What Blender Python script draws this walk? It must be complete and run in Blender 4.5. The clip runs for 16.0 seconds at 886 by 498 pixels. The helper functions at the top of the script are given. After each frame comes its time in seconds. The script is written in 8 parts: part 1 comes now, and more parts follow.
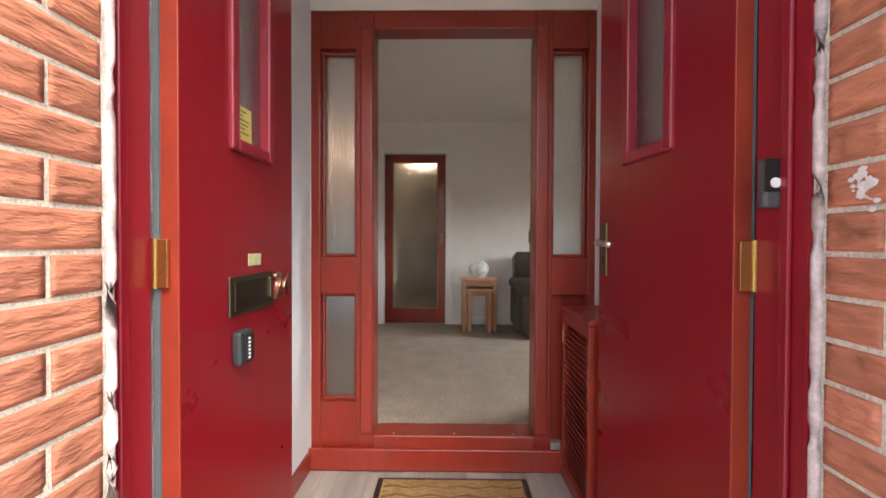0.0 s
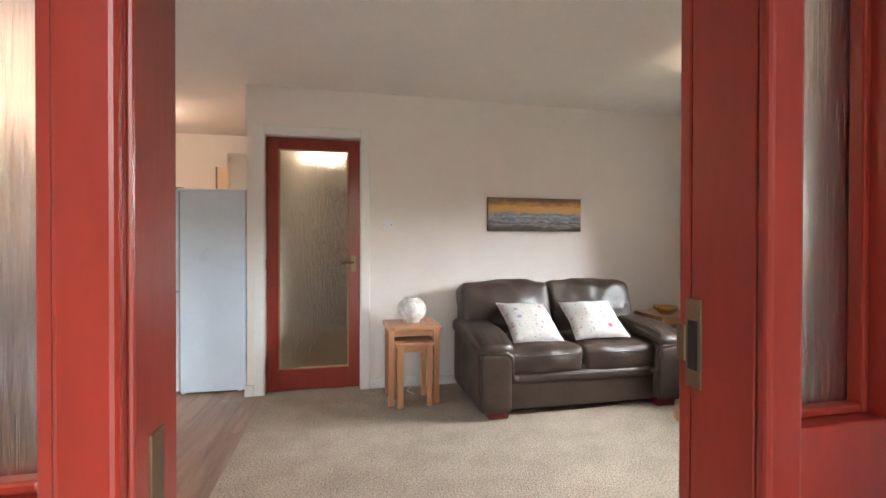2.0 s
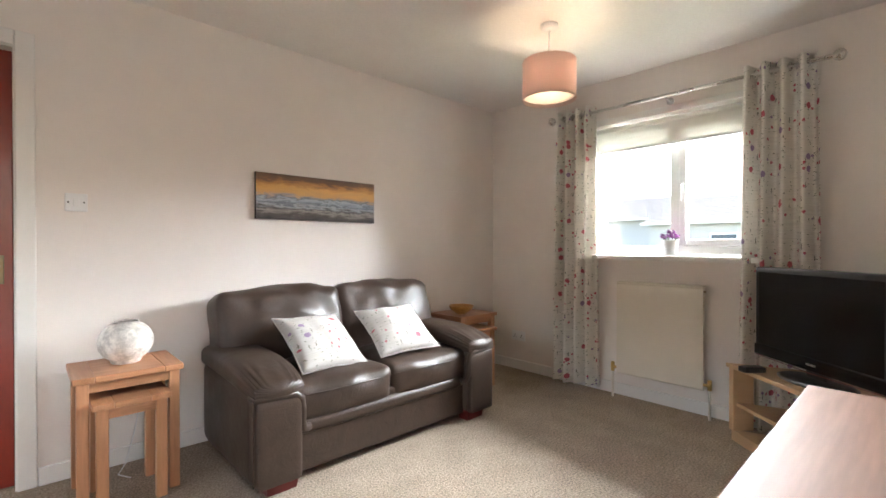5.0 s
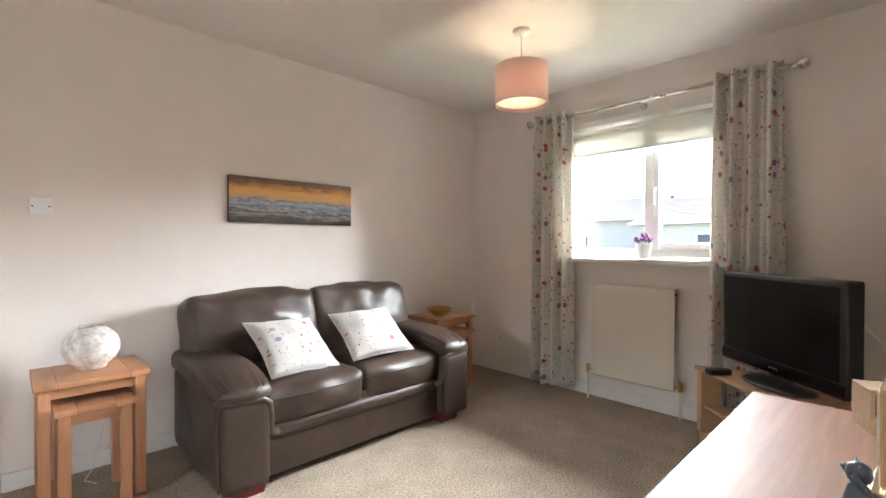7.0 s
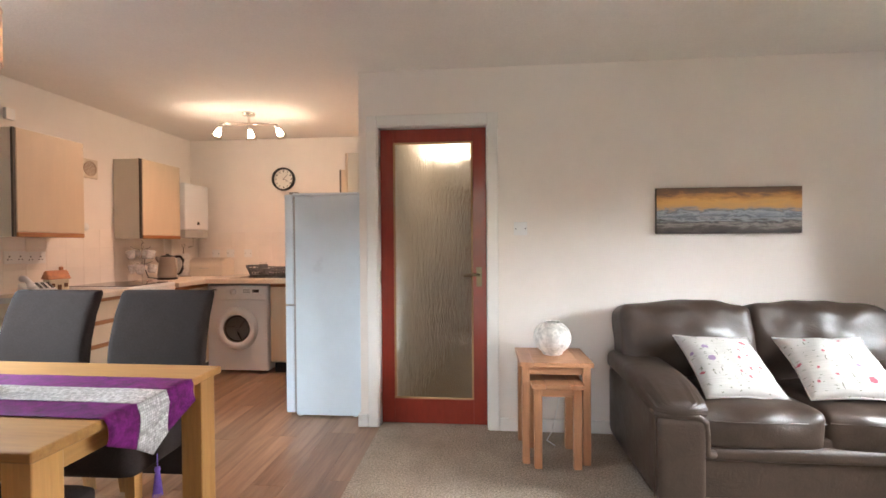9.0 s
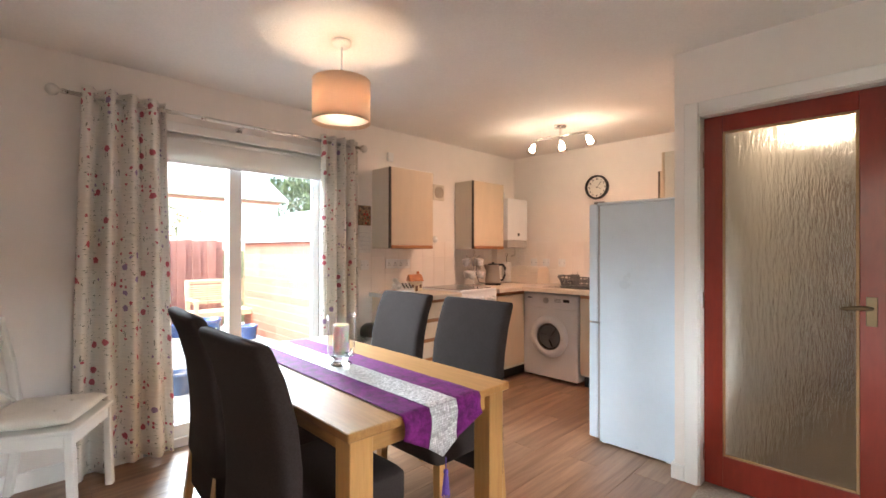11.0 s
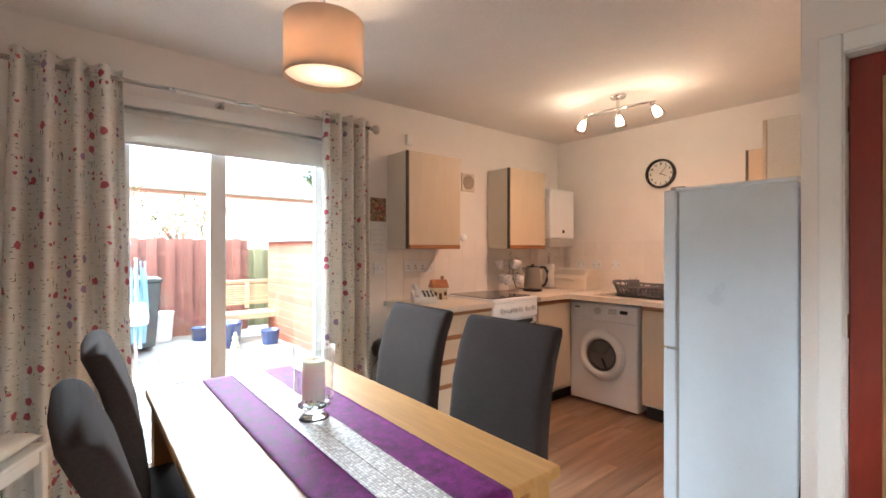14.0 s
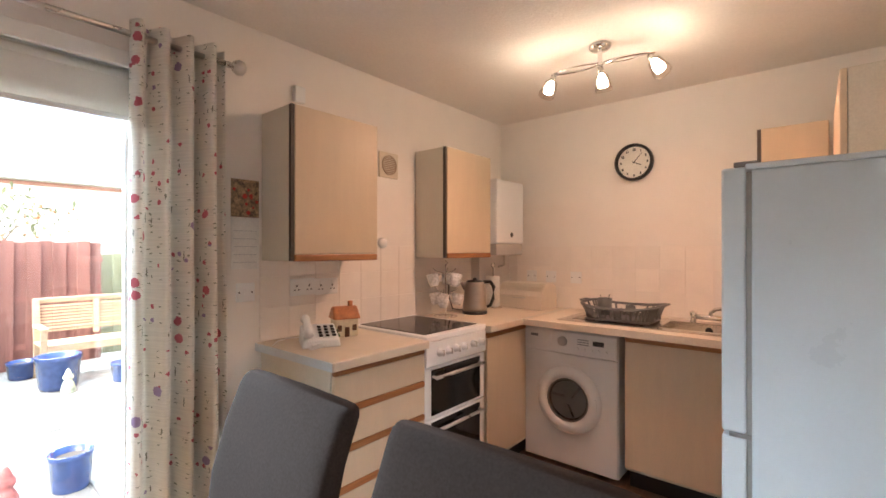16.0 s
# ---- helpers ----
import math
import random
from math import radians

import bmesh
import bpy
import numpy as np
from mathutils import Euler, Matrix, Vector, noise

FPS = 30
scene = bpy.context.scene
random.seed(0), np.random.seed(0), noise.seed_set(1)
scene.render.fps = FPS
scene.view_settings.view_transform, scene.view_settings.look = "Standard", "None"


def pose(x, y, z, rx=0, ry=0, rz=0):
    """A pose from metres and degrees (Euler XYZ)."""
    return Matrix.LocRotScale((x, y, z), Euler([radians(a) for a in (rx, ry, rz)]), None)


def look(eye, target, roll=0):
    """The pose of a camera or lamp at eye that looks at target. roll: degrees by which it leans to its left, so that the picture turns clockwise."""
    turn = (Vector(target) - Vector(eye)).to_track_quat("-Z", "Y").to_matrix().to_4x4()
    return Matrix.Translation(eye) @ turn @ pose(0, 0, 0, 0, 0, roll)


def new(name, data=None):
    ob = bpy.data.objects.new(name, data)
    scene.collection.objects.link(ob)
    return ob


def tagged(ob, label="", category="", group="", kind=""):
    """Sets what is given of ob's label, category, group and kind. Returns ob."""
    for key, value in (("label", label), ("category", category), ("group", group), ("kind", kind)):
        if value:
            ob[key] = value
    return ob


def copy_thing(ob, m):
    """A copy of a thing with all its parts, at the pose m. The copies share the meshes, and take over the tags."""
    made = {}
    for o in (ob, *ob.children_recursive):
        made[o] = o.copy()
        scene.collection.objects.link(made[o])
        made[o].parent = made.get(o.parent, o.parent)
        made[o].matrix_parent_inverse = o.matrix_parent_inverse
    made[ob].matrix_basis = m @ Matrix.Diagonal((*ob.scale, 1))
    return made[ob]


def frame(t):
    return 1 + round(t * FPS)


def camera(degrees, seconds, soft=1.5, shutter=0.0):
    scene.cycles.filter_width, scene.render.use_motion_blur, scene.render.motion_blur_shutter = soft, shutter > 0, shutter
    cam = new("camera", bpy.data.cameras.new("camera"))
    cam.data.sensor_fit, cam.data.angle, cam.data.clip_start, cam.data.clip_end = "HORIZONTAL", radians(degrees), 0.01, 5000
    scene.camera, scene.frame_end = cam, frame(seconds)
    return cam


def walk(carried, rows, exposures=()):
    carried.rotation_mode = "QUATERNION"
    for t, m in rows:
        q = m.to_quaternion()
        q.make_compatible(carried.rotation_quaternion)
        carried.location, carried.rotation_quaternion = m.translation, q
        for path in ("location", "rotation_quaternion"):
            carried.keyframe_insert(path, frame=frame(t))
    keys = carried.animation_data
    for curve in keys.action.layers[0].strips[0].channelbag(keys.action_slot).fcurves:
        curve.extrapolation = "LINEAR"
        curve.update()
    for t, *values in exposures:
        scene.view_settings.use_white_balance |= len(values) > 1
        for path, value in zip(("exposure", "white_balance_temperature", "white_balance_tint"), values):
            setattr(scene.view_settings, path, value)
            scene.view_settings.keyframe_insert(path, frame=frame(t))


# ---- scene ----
cam = camera(89.6, 16.0, soft=1.6)
PATH = [
    (0, (0.062, 0.061, 0.96), (0.035, 2.06, 0.931), 0.2),
    (0.5, (-0.023, 0.593, 0.983), (-0.022, 2.593, 0.952), 0.2),
    (1, (-0.076, 1.023, 1.057), (0.006, 3.021, 1.027), 0.1),
    (1.5, (-0.083, 1.34, 1.117), (0.142, 3.328, 1.092), -0.1),
    (2, (-0.082, 1.677, 1.151), (0.338, 3.632, 1.136), 0.1),
    (2.5, (-0.04, 1.936, 1.164), (0.588, 3.835, 1.146), 0.0),
    (3, (0.004, 2.133, 1.168), (0.83, 3.954, 1.146), 0.1),
    (3.5, (0.028, 2.269, 1.149), (1.05, 3.988, 1.13), 0.1),
    (4, (0.035, 2.37, 1.143), (1.208, 3.99, 1.118), 0.1),
    (4.5, (0.047, 2.452, 1.123), (1.328, 3.987, 1.106), 0.1),
    (5, (0.061, 2.526, 1.108), (1.426, 3.987, 1.095), 0.0),
    (7.3, (0.136, 2.399, 1.141), (1.528, 3.835, 1.121), 0.1),
    (7.5, (0.135, 2.363, 1.135), (1.483, 3.841, 1.12), -0.0),
    (8, (0.106, 2.319, 1.152), (1.125, 4.04, 1.144), -0.4),
    (8.5, (0.094, 2.298, 1.221), (0.535, 4.248, 1.182), -0.3),
    (9, (-0.013, 2.374, 1.223), (-0.186, 4.366, 1.2), -0.4),
    (9.5, (-0.022, 2.446, 1.232), (-0.767, 4.302, 1.219), -0.4),
    (10, (0.018, 2.498, 1.249), (-1.107, 4.152, 1.245), -0.4),
    (10.2, (0.029, 2.529, 1.257), (-1.183, 4.119, 1.257), -0.3),
    (12.5, (0.041, 2.705, 1.278), (-1.48, 4.003, 1.277), 0.1),
    (13, (-0.05, 2.755, 1.27), (-1.576, 4.048, 1.27), 0.0),
    (13.5, (-0.193, 2.884, 1.269), (-1.725, 4.169, 1.272), 0.1),
    (14, (-0.387, 3.138, 1.291), (-1.924, 4.417, 1.288), 0.0),
    (14.5, (-0.662, 3.361, 1.321), (-2.184, 4.658, 1.314), -0.0),
    (15, (-0.896, 3.6, 1.339), (-2.357, 4.965, 1.332), 0.1),
    (15.5, (-1.054, 3.772, 1.344), (-2.416, 5.236, 1.342), 0.1),
    (16, (-1.187, 3.872, 1.337), (-2.47, 5.406, 1.342), -0.0),
]
EXPOSURES = [(0, 2.0), (0.5, 2.65), (1.0, 2.8), (1.6, 2.85), (2.5, 2.9), (4, 3.1), (10, 3.12), (12.5, 3.2), (14, 3.0), (16, 2.95)]
walk(cam, [(t, look(eye, target, roll)) for t, eye, target, roll in PATH], EXPOSURES)

# ---- light ----
world = bpy.data.worlds.new("sky")
scene.world = world
world.use_nodes = True
wn = world.node_tree.nodes
sky = wn.new("ShaderNodeTexSky")
sky.sky_type = 'NISHITA'
sky.sun_disc = False
sky.sun_elevation, sky.sun_rotation = radians(50), radians(156)
sky.air_density, sky.dust_density, sky.ozone_density = 1.0, 4.0, 0.6
world.node_tree.links.new(sky.outputs[0], wn["Background"].inputs[0])
wn["Background"].inputs[1].default_value = 0.12


def lamp(name, kind, m, power, colour=(1, 1, 1), size=0.1, size_y=None):
    data = bpy.data.lights.new(name, kind)
    data.energy, data.color = power, colour
    if kind == 'AREA':
        data.shape, data.size, data.size_y = 'RECTANGLE', size, size_y or size
    elif kind == 'SUN':
        data.angle = size
    else:
        data.shadow_soft_size = size
    ob = new(name, data)
    ob.matrix_world = m
    return ob


lamp("sun", 'SUN', look((4, -9, 12), (0, 0, 0)), 0.7, (1.0, 0.96, 0.9), radians(25))
# area lamps added outdoors, above the view, to brighten the rooms like open sky
lamp("added_sky_fill_west", 'AREA', look((-9.4, 3.0, 5.0), (2.0, 3.7, 1.9)), 920, (0.77, 0.90, 1.0), 9.0, 4.0)
lamp("added_sky_fill_east", 'AREA', look((9.0, 3.0, 4.4), (-2.0, 3.9, 1.7)), 1950, (0.92, 0.96, 1.0), 9.0, 3.9)
WARM = (1.0, 0.75, 0.54)
SPOT_POWER = 3.6
KWARM = (1.0, 0.53, 0.35)
lamp("pendant_bulb", 'POINT', pose(2.25, 3.98, 2.04), 0.27, WARM, 0.014)
lamp("pendant_bulb", 'POINT', pose(-2.005, 3.888, 2.04), 0.38, WARM, 0.014)
lamp("hall_bulb", 'POINT', pose(-0.3, 6.6, 2.1), 0.9, WARM, 0.05)


# ---- materials ----
def node(nt, kind, **inputs):
    n = nt.nodes.new(kind)
    for k, v in inputs.items():
        n.inputs[k.replace("_", " ")].default_value = v
    return n


def mat(name, col, rough=0.5, metal=0.0, var=0.1, scale=5.0, fine=0.06, bump=0.0, bscale=150.0,
        stretch=(1, 1, 1), coat=0.0, spec=0.5, rvar=0.12, by_object=0.0, bdist=0.004):
    """A surface with broad stains, fine grain and a fine relief, in metres of the object."""
    m = bpy.data.materials.new(name)
    m.use_nodes = True
    nt = m.node_tree
    p = nt.nodes["Principled BSDF"]
    co = nt.nodes.new("ShaderNodeTexCoord")
    mp = nt.nodes.new("ShaderNodeMapping")
    mp.inputs["Scale"].default_value = stretch
    nt.links.new(co.outputs["Object"], mp.inputs["Vector"])
    big = node(nt, "ShaderNodeTexNoise", Scale=scale, Detail=5.0, Roughness=0.6)
    small = node(nt, "ShaderNodeTexNoise", Scale=bscale, Detail=3.0, Roughness=0.6)
    for n in (big, small):
        nt.links.new(mp.outputs[0], n.inputs["Vector"])
    if by_object:
        info = nt.nodes.new("ShaderNodeObjectInfo")
        add = nt.nodes.new("ShaderNodeVectorMath")
        add.operation = 'MULTIPLY_ADD'
        cmb = nt.nodes.new("ShaderNodeCombineXYZ")
        nt.links.new(info.outputs["Random"], cmb.inputs[0])
        nt.links.new(info.outputs["Random"], cmb.inputs[1])
        add.inputs[1].default_value = (37, 53, 0)
        nt.links.new(cmb.outputs[0], add.inputs[0])
        nt.links.new(mp.outputs[0], add.inputs[2])
        for n in (big, small):
            nt.links.new(add.outputs[0], n.inputs["Vector"])
    r1 = node(nt, "ShaderNodeMapRange", From_Min=0.3, From_Max=0.7, To_Min=1 - var, To_Max=1 + var)
    r2 = node(nt, "ShaderNodeMapRange", From_Min=0.3, From_Max=0.7, To_Min=1 - fine, To_Max=1 + fine)
    nt.links.new(big.outputs[0], r1.inputs[0])
    nt.links.new(small.outputs[0], r2.inputs[0])
    mul = nt.nodes.new("ShaderNodeMath")
    mul.operation = 'MULTIPLY'
    nt.links.new(r1.outputs[0], mul.inputs[0])
    nt.links.new(r2.outputs[0], mul.inputs[1])
    last = mul
    if by_object:
        r3 = node(nt, "ShaderNodeMapRange", To_Min=1 - by_object, To_Max=1 + by_object)
        nt.links.new(info.outputs["Random"], r3.inputs[0])
        last = nt.nodes.new("ShaderNodeMath")
        last.operation = 'MULTIPLY'
        nt.links.new(mul.outputs[0], last.inputs[0])
        nt.links.new(r3.outputs[0], last.inputs[1])
    vm = nt.nodes.new("ShaderNodeVectorMath")
    vm.operation = 'SCALE'
    vm.inputs[0].default_value = col
    nt.links.new(last.outputs[0], vm.inputs["Scale"])
    nt.links.new(vm.outputs[0], p.inputs["Base Color"])
    rr = node(nt, "ShaderNodeMapRange", From_Min=0.3, From_Max=0.7, To_Min=max(0.02, rough * (1 - rvar)), To_Max=min(1, rough * (1 + rvar)))
    nt.links.new(big.outputs[0], rr.inputs[0])
    nt.links.new(rr.outputs[0], p.inputs["Roughness"])
    p.inputs["Metallic"].default_value = metal
    p.inputs["Coat Weight"].default_value = coat
    p.inputs["Coat Roughness"].default_value = 0.15
    p.inputs["Specular IOR Level"].default_value = spec
    if bump:
        b = node(nt, "ShaderNodeBump", Strength=bump, Distance=bdist)
        nt.links.new(small.outputs[0], b.inputs["Height"])
        nt.links.new(b.outputs[0], p.inputs["Normal"])
    return m


def glass(name, col=(1, 1, 1), rough=0.0, streak=0.0, grain=(75, 75, 7)):
    """Clear glass, or with streak a rolled glass with long upright waves."""
    m = bpy.data.materials.new(name)
    m.use_nodes = True
    nt = m.node_tree
    p = nt.nodes["Principled BSDF"]
    p.inputs["Base Color"].default_value = (*col, 1)
    p.inputs["Roughness"].default_value = rough
    p.inputs["Transmission Weight"].default_value = 1
    p.inputs["IOR"].default_value = 1.45
    if streak:
        co = nt.nodes.new("ShaderNodeTexCoord")
        mp = nt.nodes.new("ShaderNodeMapping")
        mp.inputs["Scale"].default_value = grain
        nz = node(nt, "ShaderNodeTexNoise", Scale=1.0, Detail=3.0, Roughness=0.55, Distortion=0.6)
        b = node(nt, "ShaderNodeBump", Strength=streak, Distance=0.006)
        nt.links.new(co.outputs["Object"], mp.inputs[0])
        nt.links.new(mp.outputs[0], nz.inputs["Vector"])
        nt.links.new(nz.outputs[0], b.inputs["Height"])
        nt.links.new(b.outputs[0], p.inputs["Normal"])
    return m


def thin_glass(name, tint=(0.97, 0.98, 0.98)):
    """Thin clear glass: it lets light through and mirrors a little, more at a slant."""
    m = bpy.data.materials.new(name)
    m.use_nodes = True
    nt = m.node_tree
    tr = nt.nodes.new("ShaderNodeBsdfTransparent")
    tr.inputs[0].default_value = (*tint, 1)
    gl_ = nt.nodes.new("ShaderNodeBsdfGlossy")
    gl_.inputs["Roughness"].default_value = 0.02
    lw = nt.nodes.new("ShaderNodeLayerWeight")
    lw.inputs[0].default_value = 0.5
    pw = nt.nodes.new("ShaderNodeMath")
    pw.operation = 'POWER'
    pw.inputs[1].default_value = 2.6
    fr_ = nt.nodes.new("ShaderNodeMath")
    fr_.operation = 'MULTIPLY_ADD'
    fr_.inputs[1].default_value = 0.6
    fr_.inputs[2].default_value = 0.035
    nt.links.new(lw.outputs["Facing"], pw.inputs[0])
    nt.links.new(pw.outputs[0], fr_.inputs[0])
    mx = nt.nodes.new("ShaderNodeMixShader")
    nt.links.new(fr_.outputs[0], mx.inputs[0])
    nt.links.new(tr.outputs[0], mx.inputs[1])
    nt.links.new(gl_.outputs[0], mx.inputs[2])
    nt.links.new(mx.outputs[0], nt.nodes["Material Output"].inputs[0])
    return m


def wood(name, light, dark, scale=1.0, rough=0.35, axis=0, coat=0.1, by_object=True, figure=0.5):
    """Long-grained wood; axis is the way the grain runs."""
    m = bpy.data.materials.new(name)
    m.use_nodes = True
    nt = m.node_tree
    p = nt.nodes["Principled BSDF"]
    co = nt.nodes.new("ShaderNodeTexCoord")
    mp = nt.nodes.new("ShaderNodeMapping")
    s = [22.0 * scale] * 3
    s[axis] = 1.6 * scale
    mp.inputs["Scale"].default_value = s
    src = co.outputs["Object"]
    info = nt.nodes.new("ShaderNodeObjectInfo")
    cmb = nt.nodes.new("ShaderNodeCombineXYZ")
    for i in range(3):
        nt.links.new(info.outputs["Random"], cmb.inputs[i])
    add = nt.nodes.new("ShaderNodeVectorMath")
    add.operation = 'MULTIPLY_ADD'
    add.inputs[1].default_value = (91, 57, 33)
    nt.links.new(cmb.outputs[0], add.inputs[0])
    nt.links.new(src, mp.inputs[0])
    nt.links.new(mp.outputs[0], add.inputs[2])
    nz = node(nt, "ShaderNodeTexNoise", Scale=1.0, Detail=6.0, Roughness=0.62, Distortion=0.8)
    nt.links.new(add.outputs[0], nz.inputs["Vector"])
    fine = node(nt, "ShaderNodeTexNoise", Scale=5.0, Detail=3.0)
    nt.links.new(add.outputs[0], fine.inputs["Vector"])
    ramp = nt.nodes.new("ShaderNodeValToRGB")
    ramp.color_ramp.elements[0].position, ramp.color_ramp.elements[1].position = 0.32, 0.68
    ramp.color_ramp.elements[0].color = (*dark, 1)
    ramp.color_ramp.elements[1].color = (*light, 1)
    nt.links.new(nz.outputs[0], ramp.inputs[0])
    f = node(nt, "ShaderNodeMapRange", From_Min=0.3, From_Max=0.7, To_Min=0.9, To_Max=1.08)
    nt.links.new(fine.outputs[0], f.inputs[0])
    k = nt.nodes.new("ShaderNodeMath")
    k.operation = 'MULTIPLY'
    r3 = node(nt, "ShaderNodeMapRange", To_Min=0.8 if by_object else 0.97, To_Max=1.15 if by_object else 1.03)
    nt.links.new(info.outputs["Random"], r3.inputs[0])
    nt.links.new(f.outputs[0], k.inputs[0])
    nt.links.new(r3.outputs[0], k.inputs[1])
    vm = nt.nodes.new("ShaderNodeVectorMath")
    vm.operation = 'SCALE'
    nt.links.new(ramp.outputs[0], vm.inputs[0])
    nt.links.new(k.outputs[0], vm.inputs["Scale"])
    nt.links.new(vm.outputs[0], p.inputs["Base Color"])
    p.inputs["Roughness"].default_value = rough
    p.inputs["Coat Weight"].default_value = coat
    p.inputs["Coat Roughness"].default_value = 0.2
    b = node(nt, "ShaderNodeBump", Strength=0.12, Distance=0.002)
    nt.links.new(fine.outputs[0], b.inputs["Height"])
    nt.links.new(b.outputs[0], p.inputs["Normal"])
    return m


WALL = mat("wall_paint", (0.84, 0.795, 0.75), 0.85, var=0.02, fine=0.012, bump=0.10, bscale=160)
# blue is put into this white paint to offset red light bounced off the woodwork
VEST = mat("vestibule_cooled_paint", (0.76, 0.84, 0.88), 0.8, var=0.03, fine=0.02, bump=0.35, bscale=70)
CEIL = mat("ceiling_texture", (0.80, 0.77, 0.73), 0.9, var=0.02, fine=0.03, bump=0.55, bscale=75)
TRIM = mat("white_gloss", (0.83, 0.82, 0.79), 0.35, var=0.02, fine=0.01, bump=0.03, coat=0.2)
CARPET = mat("carpet_pile", (0.37, 0.305, 0.24), 1.0, var=0.13, scale=5, fine=0.5, bump=1.0, bscale=105, spec=0.1, bdist=0.006)
RED = mat("red_gloss", (0.245, 0.025, 0.014), 0.33, var=0.16, scale=3, fine=0.08, bump=0.12, bscale=45, stretch=(1, 1, .25), coat=0.25)
DOORRED = mat("door_crimson", (0.225, 0.006, 0.015), 0.28, var=0.05, scale=2, fine=0.03, bump=0.03, bscale=60, coat=0.15, spec=0.35, rvar=0.04)
REEDED = glass("streaked_glass", (0.93, 0.96, 0.95), 0.30, 0.6, (130, 130, 8))
HAMMERED = glass("hammered_glass", (0.95, 0.96, 0.95), 0.2, 0.75, (80, 80, 16))
CLEAR = thin_glass("clear_glass")
UPVC = mat("white_plastic", (0.82, 0.83, 0.83), 0.3, var=0.02, fine=0.01)
BRASS = mat("brass", (0.62, 0.42, 0.16), 0.3, metal=1, var=0.12, fine=0.1, bump=0.05)
STEEL = mat("brushed_steel", (0.62, 0.60, 0.57), 0.28, metal=1, var=0.06, fine=0.05)
BRONZE = mat("aged_bronze", (0.22, 0.16, 0.10), 0.4, metal=1, var=0.15)
BLACK = mat("black_plastic", (0.012, 0.012, 0.013), 0.35, var=0.1)
WHITE = mat("white_enamel", (0.80, 0.81, 0.82), 0.32, var=0.02, fine=0.01, coat=0.15)


def thin_cloth(m, col, share):
    """Lets a share of the light through a thin woven surface."""
    nt = m.node_tree
    tr = nt.nodes.new("ShaderNodeBsdfTranslucent")
    tr.inputs["Color"].default_value = (*col, 1)
    ms = nt.nodes.new("ShaderNodeMixShader")
    ms.inputs[0].default_value = share
    nt.links.new(nt.nodes["Principled BSDF"].outputs[0], ms.inputs[1])
    nt.links.new(tr.outputs[0], ms.inputs[2])
    nt.links.new(ms.outputs[0], nt.nodes["Material Output"].inputs[0])
    return m


# ---- building blocks ----
def box(bm, x0, x1, y0, y1, z0, z1, bevel=0.0, seg=2):
    r = bmesh.ops.create_cube(bm, size=1.0, matrix=Matrix.Translation(((x0 + x1) / 2, (y0 + y1) / 2, (z0 + z1) / 2)) @ Matrix.Diagonal((abs(x1 - x0), abs(y1 - y0), abs(z1 - z0), 1)))
    if bevel:
        edges = list({e for v in r["verts"] for e in v.link_edges})
        bmesh.ops.bevel(bm, geom=edges, offset=bevel, segments=seg, profile=0.5, affect='EDGES')
    return r["verts"]


def B(x0, x1, y0, y1, z0, z1, bevel=0.0, seg=2):
    bm = bmesh.new()
    box(bm, x0, x1, y0, y1, z0, z1, bevel, seg)
    return bm


def lathe(profile, seg=32, bm=None, m=None):
    """Turns (radius, height) pairs round the z axis."""
    bm = bm or bmesh.new()
    rings = []
    for r, z in profile:
        if r < 1e-5:
            rings.append([bm.verts.new((0, 0, z))])
        else:
            rings.append([bm.verts.new((r * math.cos(2 * math.pi * i / seg), r * math.sin(2 * math.pi * i / seg), z)) for i in range(seg)])
    made = [v for ring in rings for v in ring]
    for a, b in zip(rings, rings[1:]):
        for i in range(seg):
            j = (i + 1) % seg
            q = ([a[0]] if len(a) == 1 else [a[i], a[j]]) + ([b[0]] if len(b) == 1 else [b[j], b[i]])
            if len(q) > 2:
                bm.faces.new(q)
    if m is not None:
        bmesh.ops.transform(bm, matrix=m, verts=made)
    return bm


def tube(points, radius, seg=10, bm=None, closed=False):
    """A round bar along points."""
    bm = bm or bmesh.new()
    pts = [Vector(p) for p in points]
    rings = []
    n = len(pts)
    for i, p in enumerate(pts):
        a = pts[i - 1] if (i or closed) else pts[0]
        b = pts[(i + 1) % n] if (i < n - 1 or closed) else pts[-1]
        d = (b - a).normalized()
        side = d.cross(Vector((0, 0, 1)))
        if side.length < 1e-3:
            side = d.cross(Vector((0, 1, 0)))
        side.normalize()
        up = side.cross(d)
        r = radius[i] if isinstance(radius, (list, tuple)) else radius
        rings.append([bm.verts.new(p + r * (math.cos(2 * math.pi * k / seg) * side + math.sin(2 * math.pi * k / seg) * up)) for k in range(seg)])
    loop = list(zip(rings, rings[1:])) + ([(rings[-1], rings[0])] if closed else [])
    for a, b in loop:
        for k in range(seg):
            bm.faces.new((a[k], a[(k + 1) % seg], b[(k + 1) % seg], b[k]))
    if not closed:
        bm.faces.new(rings[0][::-1])
        bm.faces.new(rings[-1])
    return bm


def finish(ob_mesh, smooth):
    if smooth:
        for poly in ob_mesh.polygons:
            poly.use_smooth = True


def part(name, bm, material, parent=None, label="", smooth=False, recalc=True):
    """Links a bmesh as one mesh object, under a thing or a part."""
    me = bpy.data.meshes.new(name)
    if recalc:
        bmesh.ops.recalc_face_normals(bm, faces=bm.faces)
    bm.to_mesh(me)
    bm.free()
    me.materials.append(material)
    finish(me, smooth)
    ob = new(name, me)
    if parent:
        ob.parent = parent
    if label:
        ob["label"] = label
    return ob


def thing(name, m, label, category, group="", kind=""):
    ob = new(name)
    ob.empty_display_size = 0.1
    ob.matrix_world = m
    return tagged(ob, label, category, group, kind)


